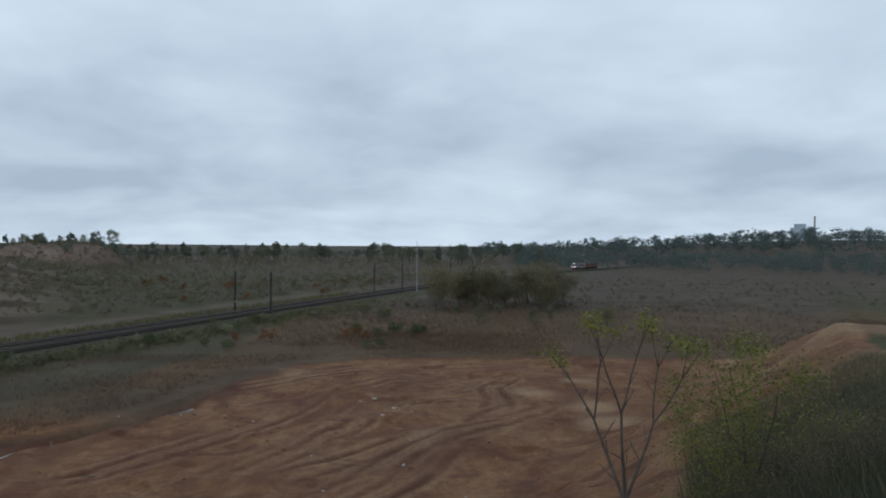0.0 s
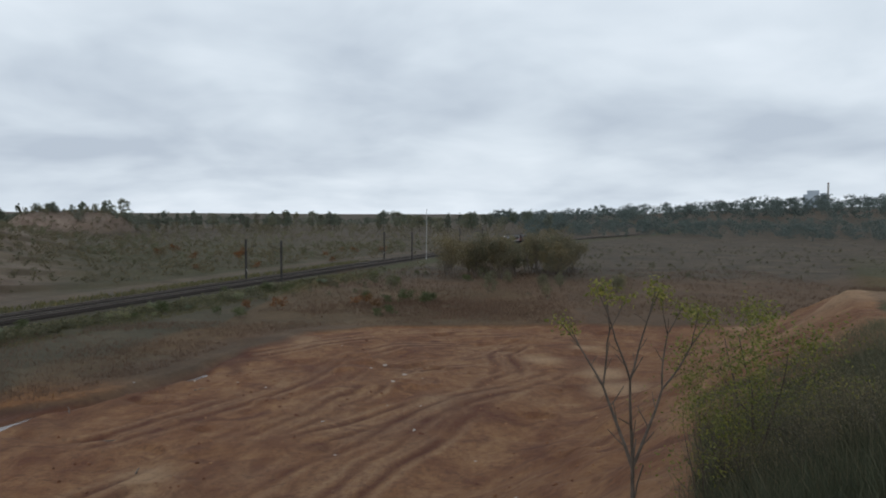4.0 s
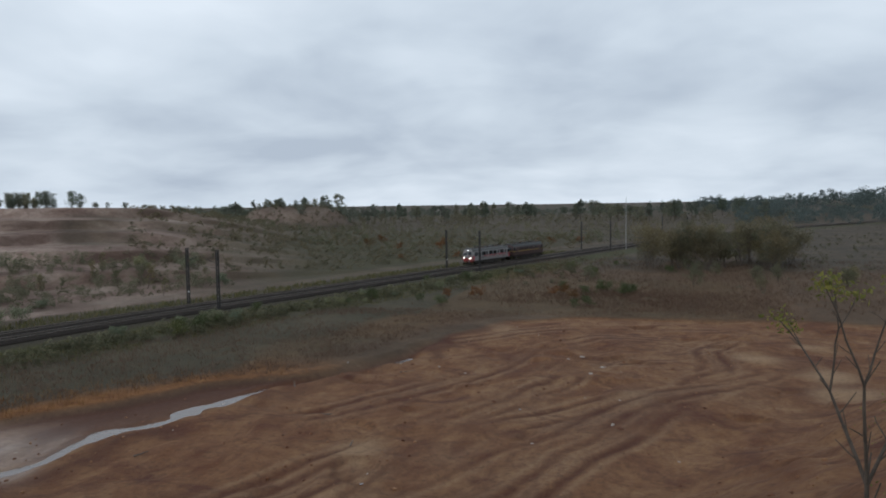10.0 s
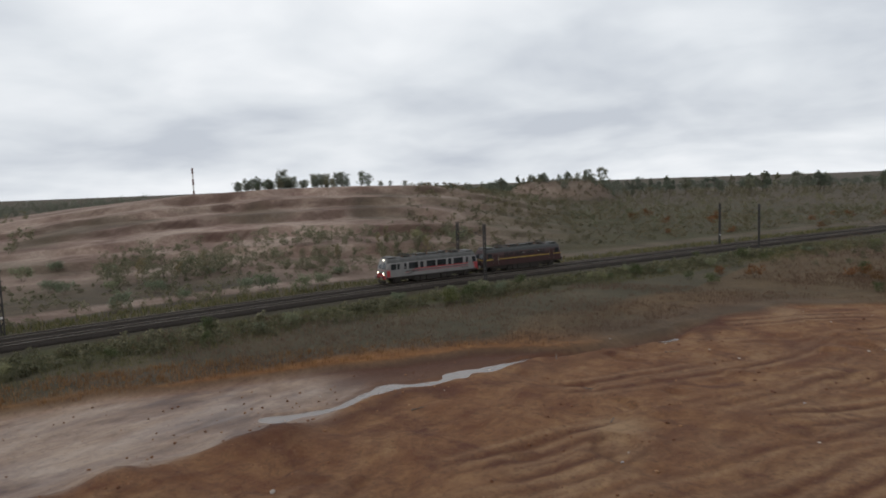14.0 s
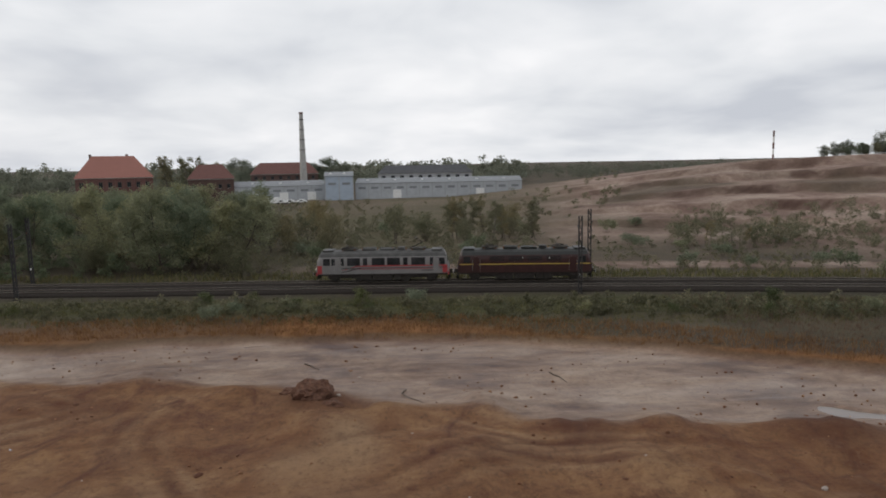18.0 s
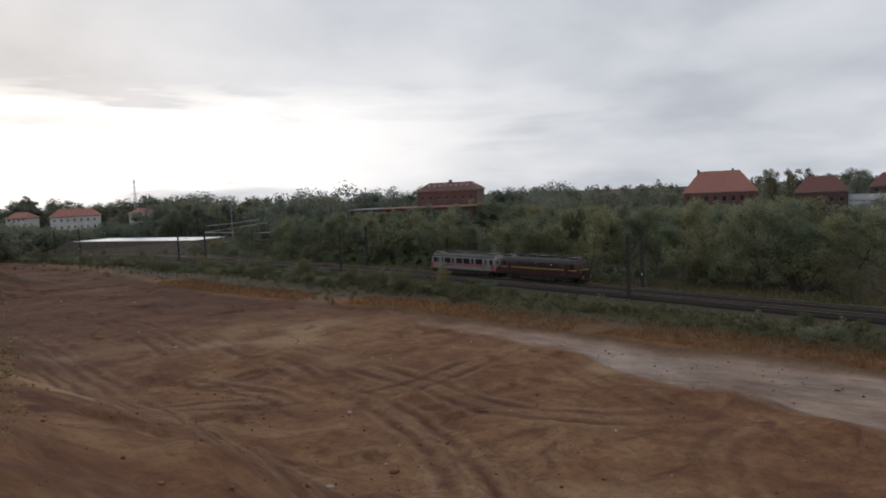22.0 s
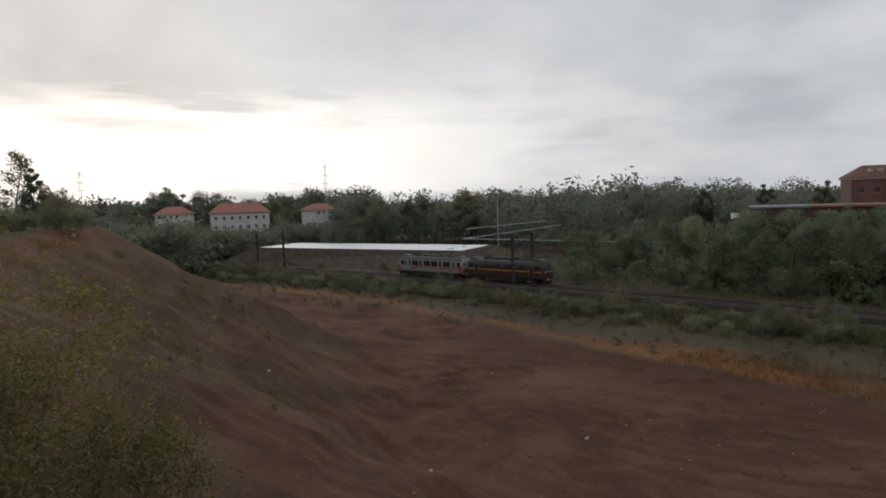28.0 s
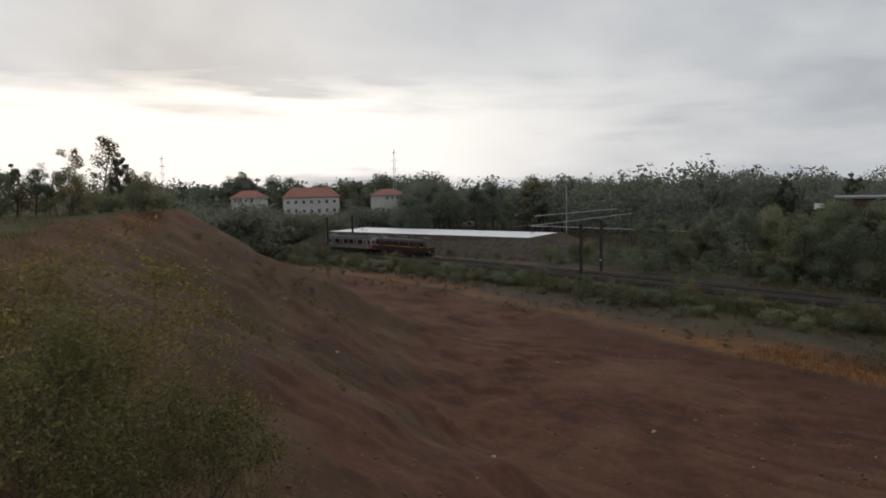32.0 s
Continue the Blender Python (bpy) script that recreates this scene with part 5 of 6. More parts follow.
tufts("dry_grass", -7.1 + d * np.sin(np.radians(az)), -100.2 + d * np.cos(np.radians(az)), 0.2, 0.6, "grass", "dry grass and weeds on the slope of the hill", 6, 0.008)
# trees on the mound and the striped marker
for az, s in tuple((-55.5 + 0.42 * k, 0.45 + 0.3 * ((k * 7) % 5) / 5) for k in range(18)) + ((-54.8, 0.75), (-54.0, 0.6), (-53.2, 0.55), (-52.2, 0.65), (-51.6, 1.05), (-50.6, 0.6), (-49.8, 0.75), (-49.0, 0.8), (-48.2, 0.7), (-47.4, 0.75), (-46.5, 1.0), (-45.6, 0.7), (-44.2, 0.35), (-42.5, 0.35), (-40, 0.3), (-38, 0.4)):
    x, y = bearing(az, 236)
    for _ in range(2):
        plant("mound_tree", x + 3 * plant_rng.normal(), y + 3 * plant_rng.normal(), s * (0.8 + 0.6 * plant_rng.random()), group="trees on the mound", label="small grey-green tree on the mound")
for k in range(14):
    x, y = bearing(-32.5 + 7 * k / 14, 400)
    for _ in range(2):
        plant("mound_tree", x + 6 * plant_rng.normal(), y + 6 * plant_rng.normal(), 0.6 + 0.4 * plant_rng.random(), group="trees on the mound", label="small grey-green tree on the mound")


def marker():
    x, y = bearing(-58.9, 236)
    ob = empty("striped_pole", (x, y, height(x, y) - 0.3))
    h = 14 + 236 * math.tan(radians(1.85)) - ob.location.z
    for k in range(5):
        part("band", tube_bm((0, 0, h * k / 5), (0, 0, h * (k + 1) / 5), 0.28, None, 10), M["white_paint" if k % 2 else "brick"], ob)
    tagged(ob, "red and white striped pole on the mound", "pole")


marker()


# ---- railway masts


def mast(x, y, h, lean_to, pale=False):
    z = height(x, y)
    ob = empty("catenary_mast" if not pale else "signal_pole", (x, y, z - 0.2), lean_to)
    if pale:
        part("pole", tube_bm((0, 0, 0), (0, 0, h), 0.11, 0.07, 8), M["pole_pale"], ob)
        part("cap", tube_bm((0, 0, h), (0, 0, h + 0.15), 0.09, 0.05, 8), M["pole_pale"], ob)
        part("foot", box_bm((0.5, 0.5, 0.5), (0, 0, 0.1), 0.03), M["concrete"], ob)
        return tagged(ob, "thin pale concrete pole standing in scrub", "pole", "poles")
    for s in (-0.17, 0.17):
        part("post", box_bm((0.20, 0.13, h), (0, s, h / 2), 0.015), M["pole"], ob)
    bm = bmesh.new()
    for k in range(int(h / 0.75)):
        z0 = 0.3 + 0.75 * k
        a = -0.15 if k % 2 else 0.15
        tube(bm, (0, a, z0), (0, -a, z0 + 0.7), 0.06, None, 4)
    part("lattice", bm, M["pole"], ob)
    part("foundation", box_bm((0.6, 0.7, 0.5), (0, 0, 0), 0.04), M["sleeper"], ob)
    arm = part("bracket", tube_bm((0, 0, h - 1.9), (2.6, 0, h - 1.2), 0.05, None, 5), M["pole"], ob)
    part("stay", tube_bm((0, 0, h - 0.7), (2.4, 0, h - 1.25), 0.02, None, 5), M["pole"], ob)
    part("steady_arm", tube_bm((0.2, 0, h - 2.4), (2.9, 0, h - 2.3), 0.025, None, 5), M["pole"], ob)
    bm = bmesh.new()
    for k in range(3):
        tube(bm, (0.25 + 0.09 * k, 0, h - 1.84 + 0.024 * k), (0.28 + 0.09 * k, 0, h - 1.832 + 0.024 * k), 0.075, None, 8)
    part("insulator", bm, M["insulator"], ob, "brown ribbed insulator")
    part("cap", box_bm((0.16, 0.42, 0.06), (0, 0, h + 0.02)), M["pole"], ob)
    part("number_plate", box_bm((0.03, 0.2, 0.26), (0.12, 0, 2.2)), M["white_paint"], ob, "small white plate")
    return tagged(ob, "dark lattice overhead line mast beside the track", "mast", "overhead line masts")


def put_masts():
    for y in (-298, -233, -168, -104, -40, 22, 80, 140, 203, 262):
        s_n = float(np.interp(-y, -NEAR[1], NEAR[2]))
        x, yy, a = along(NEAR, s_n)
        mast(x - 3.0 * math.sin(a), yy + 3.0 * math.cos(a), 8.6, a - math.pi / 2)
        s_f = float(np.interp(-y - (3 if y > 0 else -4), -FAR[1], FAR[2]))
        x, yy, a = along(FAR, s_f)
        mast(x + 3.0 * math.sin(a), yy - 3.0 * math.cos(a), 8.6, a + math.pi / 2)
    mast(-8, 211, 15.5, 0, True)


put_masts()

# ---- buildings


def window_row(parent, wall_x0, wall_x1, y, z, n, w, h, mat_frame="white_paint", face=-1):
    """n windows along x on a wall whose outside is at y; each with frame, pane and sill."""
    for k in range(n):
        x = wall_x0 + (wall_x1 - wall_x0) * (k + 0.5) / n
        bm = bmesh.new()
        for dx in (-w / 2, 0, w / 2):
            box(bm, (0.09, 0.10, h), (x + dx, y + face * 0.03, z))
        for dz in (-h / 2, h / 2):
            box(bm, (w + 0.09, 0.10, 0.09), (x, y + face * 0.03, z + dz))
        win = part("window", bm, M[mat_frame], parent)
        part("pane", box_bm((w, 0.04, h), (x, y + face * 0.012, z)), M["glass"], win)
        part("sill", box_bm((w + 0.25, 0.22, 0.07), (x, y + face * 0.08, z - h / 2 - 0.08)), M["concrete"], win)


def hip_roof(w, d, z0, z1, ridge, over=0.5):
    bm = bmesh.new()
    a = [bm.verts.new(v) for v in ((-w / 2 - over, -d / 2 - over, z0), (w / 2 + over, -d / 2 - over, z0), (w / 2 + over, d / 2 + over, z0), (-w / 2 - over, d / 2 + over, z0))]
    r = [bm.verts.new((-ridge / 2, 0, z1)), bm.verts.new((ridge / 2, 0, z1))]
    for q in ((a[0], a[1], r[1], r[0]), (a[2], a[3], r[0], r[1]), (a[1], a[2], r[1]), (a[3], a[0], r[0]), (a[3], a[2], a[1], a[0])):
        bm.faces.new(q)
    bmesh.ops.recalc_face_normals(bm, faces=bm.faces)
    return bm


def facing(x, y, eye=(0, 0)):
    """The turn by which a building's -y front faces the eye."""
    return math.atan2(y - eye[1], x - eye[0]) - math.pi / 2


def house(name, x, y, w, d, eave, ridge_z, ridge, wall, roof, label, rows=(), chimneys=(), eye=(0, 0), z=None, cat="house", turn=0.0, dormers=0):
    z = height(x, y) if z is None else z
    ob = empty(name, (x, y, z), facing(x, y, eye) + turn)
    eave, ridge_z = eave - z, ridge_z - z
    part("wall", box_bm((w, d, eave + 0.6), (0, 0, eave / 2 - 0.3)), M[wall], ob)
    rf = part("roof", hip_roof(w, d, eave, ridge_z, ridge), M[roof], ob)
    part("cornice", box_bm((w + 0.5, d + 0.5, 0.3), (0, 0, eave - 0.18), 0.04), M["concrete"], ob)
    for n, zz, ww, hh in rows:
        window_row(ob, -w / 2 + 0.4, w / 2 - 0.4, -d / 2, zz - z, n, ww, hh, "white_paint" if wall == "plaster" else "roof_grey")
    for k in range(dormers):
        dx = -ridge / 2 + ridge * (k + 0.5) / dormers
        part("dormer", box_bm((0.7, 1.6, 0.6), (dx, -d * 0.27, eave + (ridge_z - eave) * 0.55), 0.03), M["concrete"], rf)
    for cx, cy in chimneys:
        part("chimney", box_bm((0.9, 0.9, 2.2), (cx, cy, ridge_z - 0.4), 0.03), M["brick"], rf)
    return tagged(ob, label, cat, "buildings")


def sky_z(el, d, eye_z=14.0):
    return eye_z + d * math.tan(radians(el))


# works in the west
x, y = bearing(-110.1, 300)
house("brick_house", x, y, 27, 17, sky_z(-0.75, 300), sky_z(0.85, 300), 15, "brick", "tiles", "large red brick house with a red tiled hip roof", ((8, 7.4, 1.3, 2.0), (8, 3.6, 1.3, 2.0)), ((-8, 0), (5, 1)))
x, y = bearing(-103.2, 290)
house("brown_house", x, y, 17, 14, sky_z(-1.0, 290), sky_z(0.1, 290), 9, "brick_dark", "tiles_brown", "brick building with a brown tiled roof", ((5, 6.0, 1.2, 1.6),))
x, y = bearing(-97.5, 330)
house("brown_house", x, y, 30, 14, sky_z(-0.75, 330), sky_z(0.15, 330), 22, "brick_dark", "tiles_brown", "long brick works building under a brown roof", ((8, 8, 1.3, 1.5),))
x, y = bearing(-86.0, 345)
house("grey_shed", x, y, 46, 18, sky_z(-0.9, 345), sky_z(-0.25, 345), 40, "wall_grey", "roof_dark", "long dark roofed open shed", ((10, 7.0, 1.8, 1.2),), cat="shed")


def hall(az0, az1, d, z_top, wall, label, gable=False, doors=0, rise=1.2):
    x0, y0 = bearing(az0, d)
    x1, y1 = bearing(az1, d)
    x, y = (x0 + x1) / 2, (y0 + y1) / 2
    w = math.hypot(x1 - x0, y1 - y0)
    z = height(x, y)
    ob = empty("factory_hall", (x, y, z), math.atan2(y1 - y0, x1 - x0))
    h = z_top - z
    bm = bmesh.new()
    box(bm, (w, 18, h + 0.5), (0, 9, h / 2 - 0.25))
    part("wall", bm, M[wall], ob)
    bm = bmesh.new()
    vs = [bm.verts.new(v) for v in ((-w / 2 - 0.3, -0.4, h), (w / 2 + 0.3, -0.4, h), (w / 2 + 0.3, 9, h + rise), (-w / 2 - 0.3, 9, h + rise), (w / 2 + 0.3, 18.4, h), (-w / 2 - 0.3, 18.4, h))]
    for q in ((0, 1, 2, 3), (3, 2, 4, 5), (0, 3, 5), (1, 4, 2)):
        bm.faces.new([vs[i] for i in q])
    part("roof", bm, M["roof_sheet"], ob)
    n = max(2, int(w / 5))
    for k in range(n + 1):
        part("pilaster", box_bm((0.35, 0.12, h), (-w / 2 + w * k / n, -0.05, h / 2)), M["wall_grey"], ob)
    for k in range(n):
        bm = box_bm((w / n * 0.55, 0.08, 0.9), (-w / 2 + w * (k + 0.5) / n, -0.03, h * 0.68))
        part("window", bm, M["roof_sheet"], ob)
    for k in range(doors):
        part("gate", box_bm((3.4, 0.12, 3.4), (-w / 2 + w * (k + 0.5) / doors, -0.06, 1.7), 0.02), M["white_paint"], ob)
    for k in range(max(2, n // 2)):
        part("vent", box_bm((1.0, 1.0, 0.6), (-w / 2 + w * (k + 0.4) / max(2, n // 2), 5, h + 0.9), 0.03), M["white_paint"], ob)
    return tagged(ob, label, "hall", "buildings")


hall(-103.2, -94.3, 285, 5.4, "wall_white", "long low white factory hall with a grey roof", doors=4, rise=1.9)
hall(-94.3, -92.0, 279, 9.0, "wall_blue", "tall pale blue factory block with a white gable", rise=1.6)
hall(-91.8, -78.0, 283, 5.8, "wall_white", "long low white factory hall with a grey roof", doors=2, rise=1.8)


def chimney_stack():
    x, y = bearing(-96.0, 320)
    ob = empty("factory_chimney", (x, y, height(x, y)))
    top = sky_z(4.15, 320) - ob.location.z
    bm = tube_bm((0, 0, 0), (0, 0, top), 1.9, 0.8, 20)
    part("shaft", bm, M["concrete"], ob)
    for k in range(4):
        part("iron_band", tube_bm((0, 0, top * (0.55 + 0.12 * k)), (0, 0, top * (0.55 + 0.12 * k) + 0.3), 1.4 - 0.13 * k, None, 16), M["pole"], ob)
    part("crown", tube_bm((0, 0, top - 0.8), (0, 0, top), 0.95, 1.0, 16), M["brick"], ob)
    tagged(ob, "tall slim concrete factory chimney", "chimney")


chimney_stack()
# tall park trees behind the halls
for az, d, s in ((-100.9, 345, 1.85), (-95.0, 345, 1.6), (-93.9, 350, 1.65), (-92.9, 345, 1.45)):
    x, y = bearing(az, d)
    plant("poplar", x, y, s, group="park trees", label="tall round-crowned park tree behind the halls")
for k in range(9):
    x, y = bearing(-106.8 + 0.6 * k, 335 + 8 * plant_rng.random())
    plant("birch", x, y, 2.0 + 0.5 * plant_rng.random(), group="park trees", label="tall half-bare tree behind the works")
for k in range(8):
    plant("locust", -140 + 5 * plant_rng.normal(), -112 + 5 * plant_rng.normal(), 1.1 + 0.15 * plant_rng.random(), group="trees before the shed")

# brick works and long shed in the south-west
house("brick_works", -152.5, -134.5, 18, 10, sky_z(0.35, 203), sky_z(0.98, 203), 13, "brick", "tiles_brown", "red brick works building with a row of dormer windows", ((7, 10.2, 1.0, 1.2), (7, 13.0, 0.8, 0.8)), ((0, 0),), eye=(-3, -60), cat="works", dormers=8)


def long_shed():
    a, b = Vector((-127, -151)), Vector((-142.5, -115))
    mid, d = (a + b) / 2, b - a
    ob = empty("long_shed", (mid.x, mid.y, height(mid.x, mid.y)), math.atan2(d.y, d.x))
    h, w = 10.7 - ob.location.z, d.length
    part("wall", box_bm((w, 9, h), (0, 4.7, h / 2 - 0.3)), M["brick_dark"], ob)
    for k in range(2):
        bm = box_bm((w * (0.24 if k == 0 else 0.76) + 0.3, 10, 0.35), (-w / 2 + w * (0.12 if k == 0 else 0.62), 4.7, h - 0.1), 0.05)
        part("roof", bm, M["roof_sheet" if k == 0 else "roof_rust"], ob)
    for k in range(9):
        part("pilaster", box_bm((0.4, 0.15, h - 0.5), (-w / 2 + w * (k + 0.5) / 9, -0.05, h / 2 - 0.3)), M["brick_dark"], ob)
    tagged(ob, "long low brick shed with a rusty red roof", "shed", "buildings")


long_shed()
EYE1 = (-7.1, -100.2)
x, y = bearing(-153.7, 232, EYE1)
house("white_house", x, y, 18, 10, 11.8, 15.0, 12, "plaster", "tiles", "white plastered apartment house with a red hip roof", ((7, 10.2, 1.0, 1.2), (7, 7.4, 1.0, 1.2)), ((-3, 0), (3, 0)), EYE1)
x, y = bearing(-158.6, 236, EYE1)
house("white_house", x, y, 9, 8, 12.0, 14.4, 5, "plaster", "tiles", "white plastered house half hidden by trees, red roof", ((4, 11.2, 1.0, 1.2), (4, 8.4, 1.0, 1.2)), (), EYE1, turn=-0.5)
x, y = bearing(-147.4, 236, EYE1)
house("white_house", x, y, 9, 8, 11.8, 13.9, 5, "plaster", "tiles", "white plastered house half hidden by trees, red roof", ((4, 10.8, 1.0, 1.2),), (), EYE1, turn=0.6)


def basin():
    """A raised basin under pale sheeting behind a low earth bank."""
    ob = tagged(empty("settling_basin"), "raised earth basin covered with pale white sheeting", "basin", kind="structure")
    ring = [(-90, -261), (-104.5, -200), (-121, -206), (-106, -268)]
    bm = bmesh.new()
    lo = [bm.verts.new((x + (6 if x > -107 else -6), y + (9 if y > -230 else -9), -1.0)) for x, y in ring]
    hi = [bm.verts.new((x, y, 3.15)) for x, y in ring]
    inn = [bm.verts.new((x + (0.8 if x < -108.5 else -0.8), y + (0.8 if y < -220 else -0.8), 3.15)) for x, y in ring]
    dn = [bm.verts.new((v.co.x, v.co.y, 2.6)) for v in inn]
    for k in range(4):
        j = (k + 1) % 4
        for u, v in ((lo, hi), (hi, inn), (inn, dn)):
            bm.faces.new((u[k], u[j], v[j], v[k]))
    bmesh.ops.recalc_face_normals(bm, faces=bm.faces)
    part("bank", bm, M["earth"], ob)
    bm = bmesh.new()
    bm.faces.new([bm.verts.new((x, y, 3.13)) for x, y in ring])
    part("sheeting", bm, M["white_sheet"], ob, "pale white sheeting")


basin()


def pylon(x, y, top, label):
    z = height(x, y)
    ob = empty("lattice_pylon", (x, y, z), facing(x, y, EYE1))
    h = top - z
    for sx, sy in ((-1, -1), (1, -1), (1, 1), (-1, 1)):
        part("leg", tube_bm((sx * h * 0.035, sy * h * 0.035, 0), (sx * 0.12, sy * 0.12, h), 0.10, 0.05, 4), M["wall_grey"], ob)
    bm = bmesh.new()
    n = 9
    for k in range(n):
        r0, r1 = h * 0.035 * (1 - k / n) + 0.12 * k / n, h * 0.035 * (1 - (k + 1) / n) + 0.12 * (k + 1) / n
        for s in (-1, 1):
            tube(bm, (-r0, s * r0, h * k / n), (r1, s * r1, h * (k + 1) / n), 0.035, None, 4)
            tube(bm, (s * r0, -r0, h * k / n), (s * r1, r1, h * (k + 1) / n), 0.035, None, 4)
    part("bracing", bm, M["wall_grey"], ob)
    for k in range(3):
        part("cross_arm", box_bm((2.6 - 0.4 * k, 0.12, 0.12), (0, 0, h * (0.78 + 0.09 * k))), M["wall_grey"], ob)
    tagged(ob, label, "pylon", "pylons")


x, y = bearing(-146.8, 205, EYE1)
pylon(x, y, 13.7 + 205 * math.tan(radians(3.3)), "tall grey lattice power pylon")
x, y = bearing(-165.0, 240, EYE1)
pylon(x, y, 13.7 + 240 * math.tan(radians(3.0)), "distant grey lattice power pylon")
for az, d, s in ((-120.6, 134, 1.45), (-119.0, 139, 1.2), (-127, 182, 1.3), (-133, 190, 1.25), (-108, 170, 1.4), (-104, 170, 1.45), (-145.5, 186, 1.25), (-140, 200, 1.3)):
    x, y = bearing(az, d, EYE1)
    plant("poplar", x, y, s, group="poplars")
for k in range(26):
    x, y = bearing(-171 + 26 * plant_rng.random(), 255 + 40 * plant_rng.random(), EYE1)
    plant("poplar", x, y, 1.55 + 0.5 * plant_rng.random() ** 1.5, group="town trees", label="tall town tree against the bright sky")
for k in range(60):
    x, y = bearing(-147 + 42 * plant_rng.random(), 196 + 42 * plant_rng.random(), EYE1)
    plant("poplar" if k % 3 else "locust", x, y, 1.05 + 0.6 * plant_rng.random(), group="trees behind the basin")
for az, s, kd in ((-167.2, 0.62, "poplar"), (-169.8, 0.95, "birch"), (-168.7, 1.15, "birch"), (-171.5, 0.5, "poplar"), (-174, 0.55, "poplar"), (-176, 0.6, "locust"), (-165.8, 0.75, "birch"), (-172.8, 0.55, "locust"), (-170.5, 0.5, "locust"), (-175, 0.5, "locust"), (-178, 0.55, "poplar"), (-166.6, 0.45, "locust"), (-168, 0.5, "locust"), (-180, 0.55, "locust")):
    x, y = bearing(az - 0.8, 70 + 8 * plant_rng.random(), EYE1)
    plant(kd, x, y, s * 0.82, group="trees on the hill")
for k in range(34):
    x, y = bearing(-183 + 18 * plant_rng.random(), 58 + 26 * plant_rng.random(), EYE1)
    plant("willow" if k % 2 else "shrub", x, y, (0.25 if k % 2 else 0.8) + 0.35 * plant_rng.random(), group="bushes on the hill")
for k in range(26):
    u = plant_rng.random()
    x, y = -84.5 + 2 * plant_rng.random() - 12.5 * u, -255 + 62 * u
    if k > 15:
        x, y = -98 - 30 * plant_rng.random(), -187 - 3 * plant_rng.random()
    plant("willow" if k % 3 else "shrub", x, y, (0.2 if k < 16 else 0.5) + 0.2 * plant_rng.random(), group="bushes below the basin")
for k in range(12):
    u = k / 11
    x, y = -121.5 - 15 * u + plant_rng.normal(), -153 + 36 * u
    plant("locust", x, y, 1.13 + 0.07 * plant_rng.random(), group="trees before the shed")


def power_station():
    x, y = bearing(27.9, 1500)
    z0 = height(x, y)
    ob = empty("power_station", (x, y, z0), facing(x, y))
    top = sky_z(1.75, 1500) - z0
    for k, (dx, w, h) in enumerate(((-10, 26, 1.0), (12, 14, 0.85), (-26, 10, 0.8))):
        part("block", box_bm((w * 0.8, 20, top * h), (dx * 0.8, 0, top * h / 2), 0.5), M["wall_blue"], ob)
    t2 = sky_z(2.3, 1500) - z0
    part("stack", tube_bm((17, 0, 0), (17, 0, t2), 2.2, 1.6, 12), M["concrete"], ob)
    part("stack_top", tube_bm((17, 0, t2 - 2), (17, 0, t2), 1.75, 1.75, 12), M["brick"], ob)
    tagged(ob, "distant grey power station with a slim stack", "power station")


power_station()


def pipeline():
    """Pale pipes on posts behind the basin."""
    runs = (((-135.5, 150, -3.3), (-127.4, 150, -2.4)), ((-135.5, 150, -3.3), (-118.5, 128, -4.0)), ((-135.3, 152, -2.5), (-128.5, 152, -2.0)))
    for a, b in runs:
        p, q = [Vector((*bearing(az, d, EYE1), 13.7 + d * math.tan(radians(el)))) for az, d, el in (a, b)]
        ob = empty("pipeline", (p.x, p.y, 0))
        o = Vector((p.x, p.y, 0))
        part("pipe", tube_bm(p - o, q - o, 0.085, None, 8), M["wall_grey"], ob)
        for k in range(3):
            w = p.lerp(q, k / 2)
            part("post", tube_bm((w.x - o.x, w.y - o.y, height(w.x, w.y) - 0.2), w - o, 0.05, None, 6), M["pole"], ob)
        tagged(ob, "long pale pipe carried on thin posts", "pipe", "pipelines")
    x, y = bearing(-132.6, 156, EYE1)
    mast(x, y, 13.7 - height(x, y), 0, True)


pipeline()


def board(az, d, el, w, h, label):
    x, y = bearing(az, d, EYE1)
    z0 = height(x, y)
    top = 13.7 + d * math.tan(radians(el)) - z0
    ob = empty("white_board", (x, y, z0), facing(x, y, EYE1))
    part("panel", box_bm((w, 0.15, h), (0, 0, top - h / 2), 0.02), M["white_paint"], ob)
    for sx in (-0.4, 0.4):
        part("post", box_bm((0.10, 0.10, top - h / 2), (sx * w, 0.15, (top - h / 2) / 2)), M["pole"], ob)
    tagged(ob, label, "board", "boards")


board(-114.0, 131, -1.75, 1.5, 1.0, "blank white board on two posts by the trees")


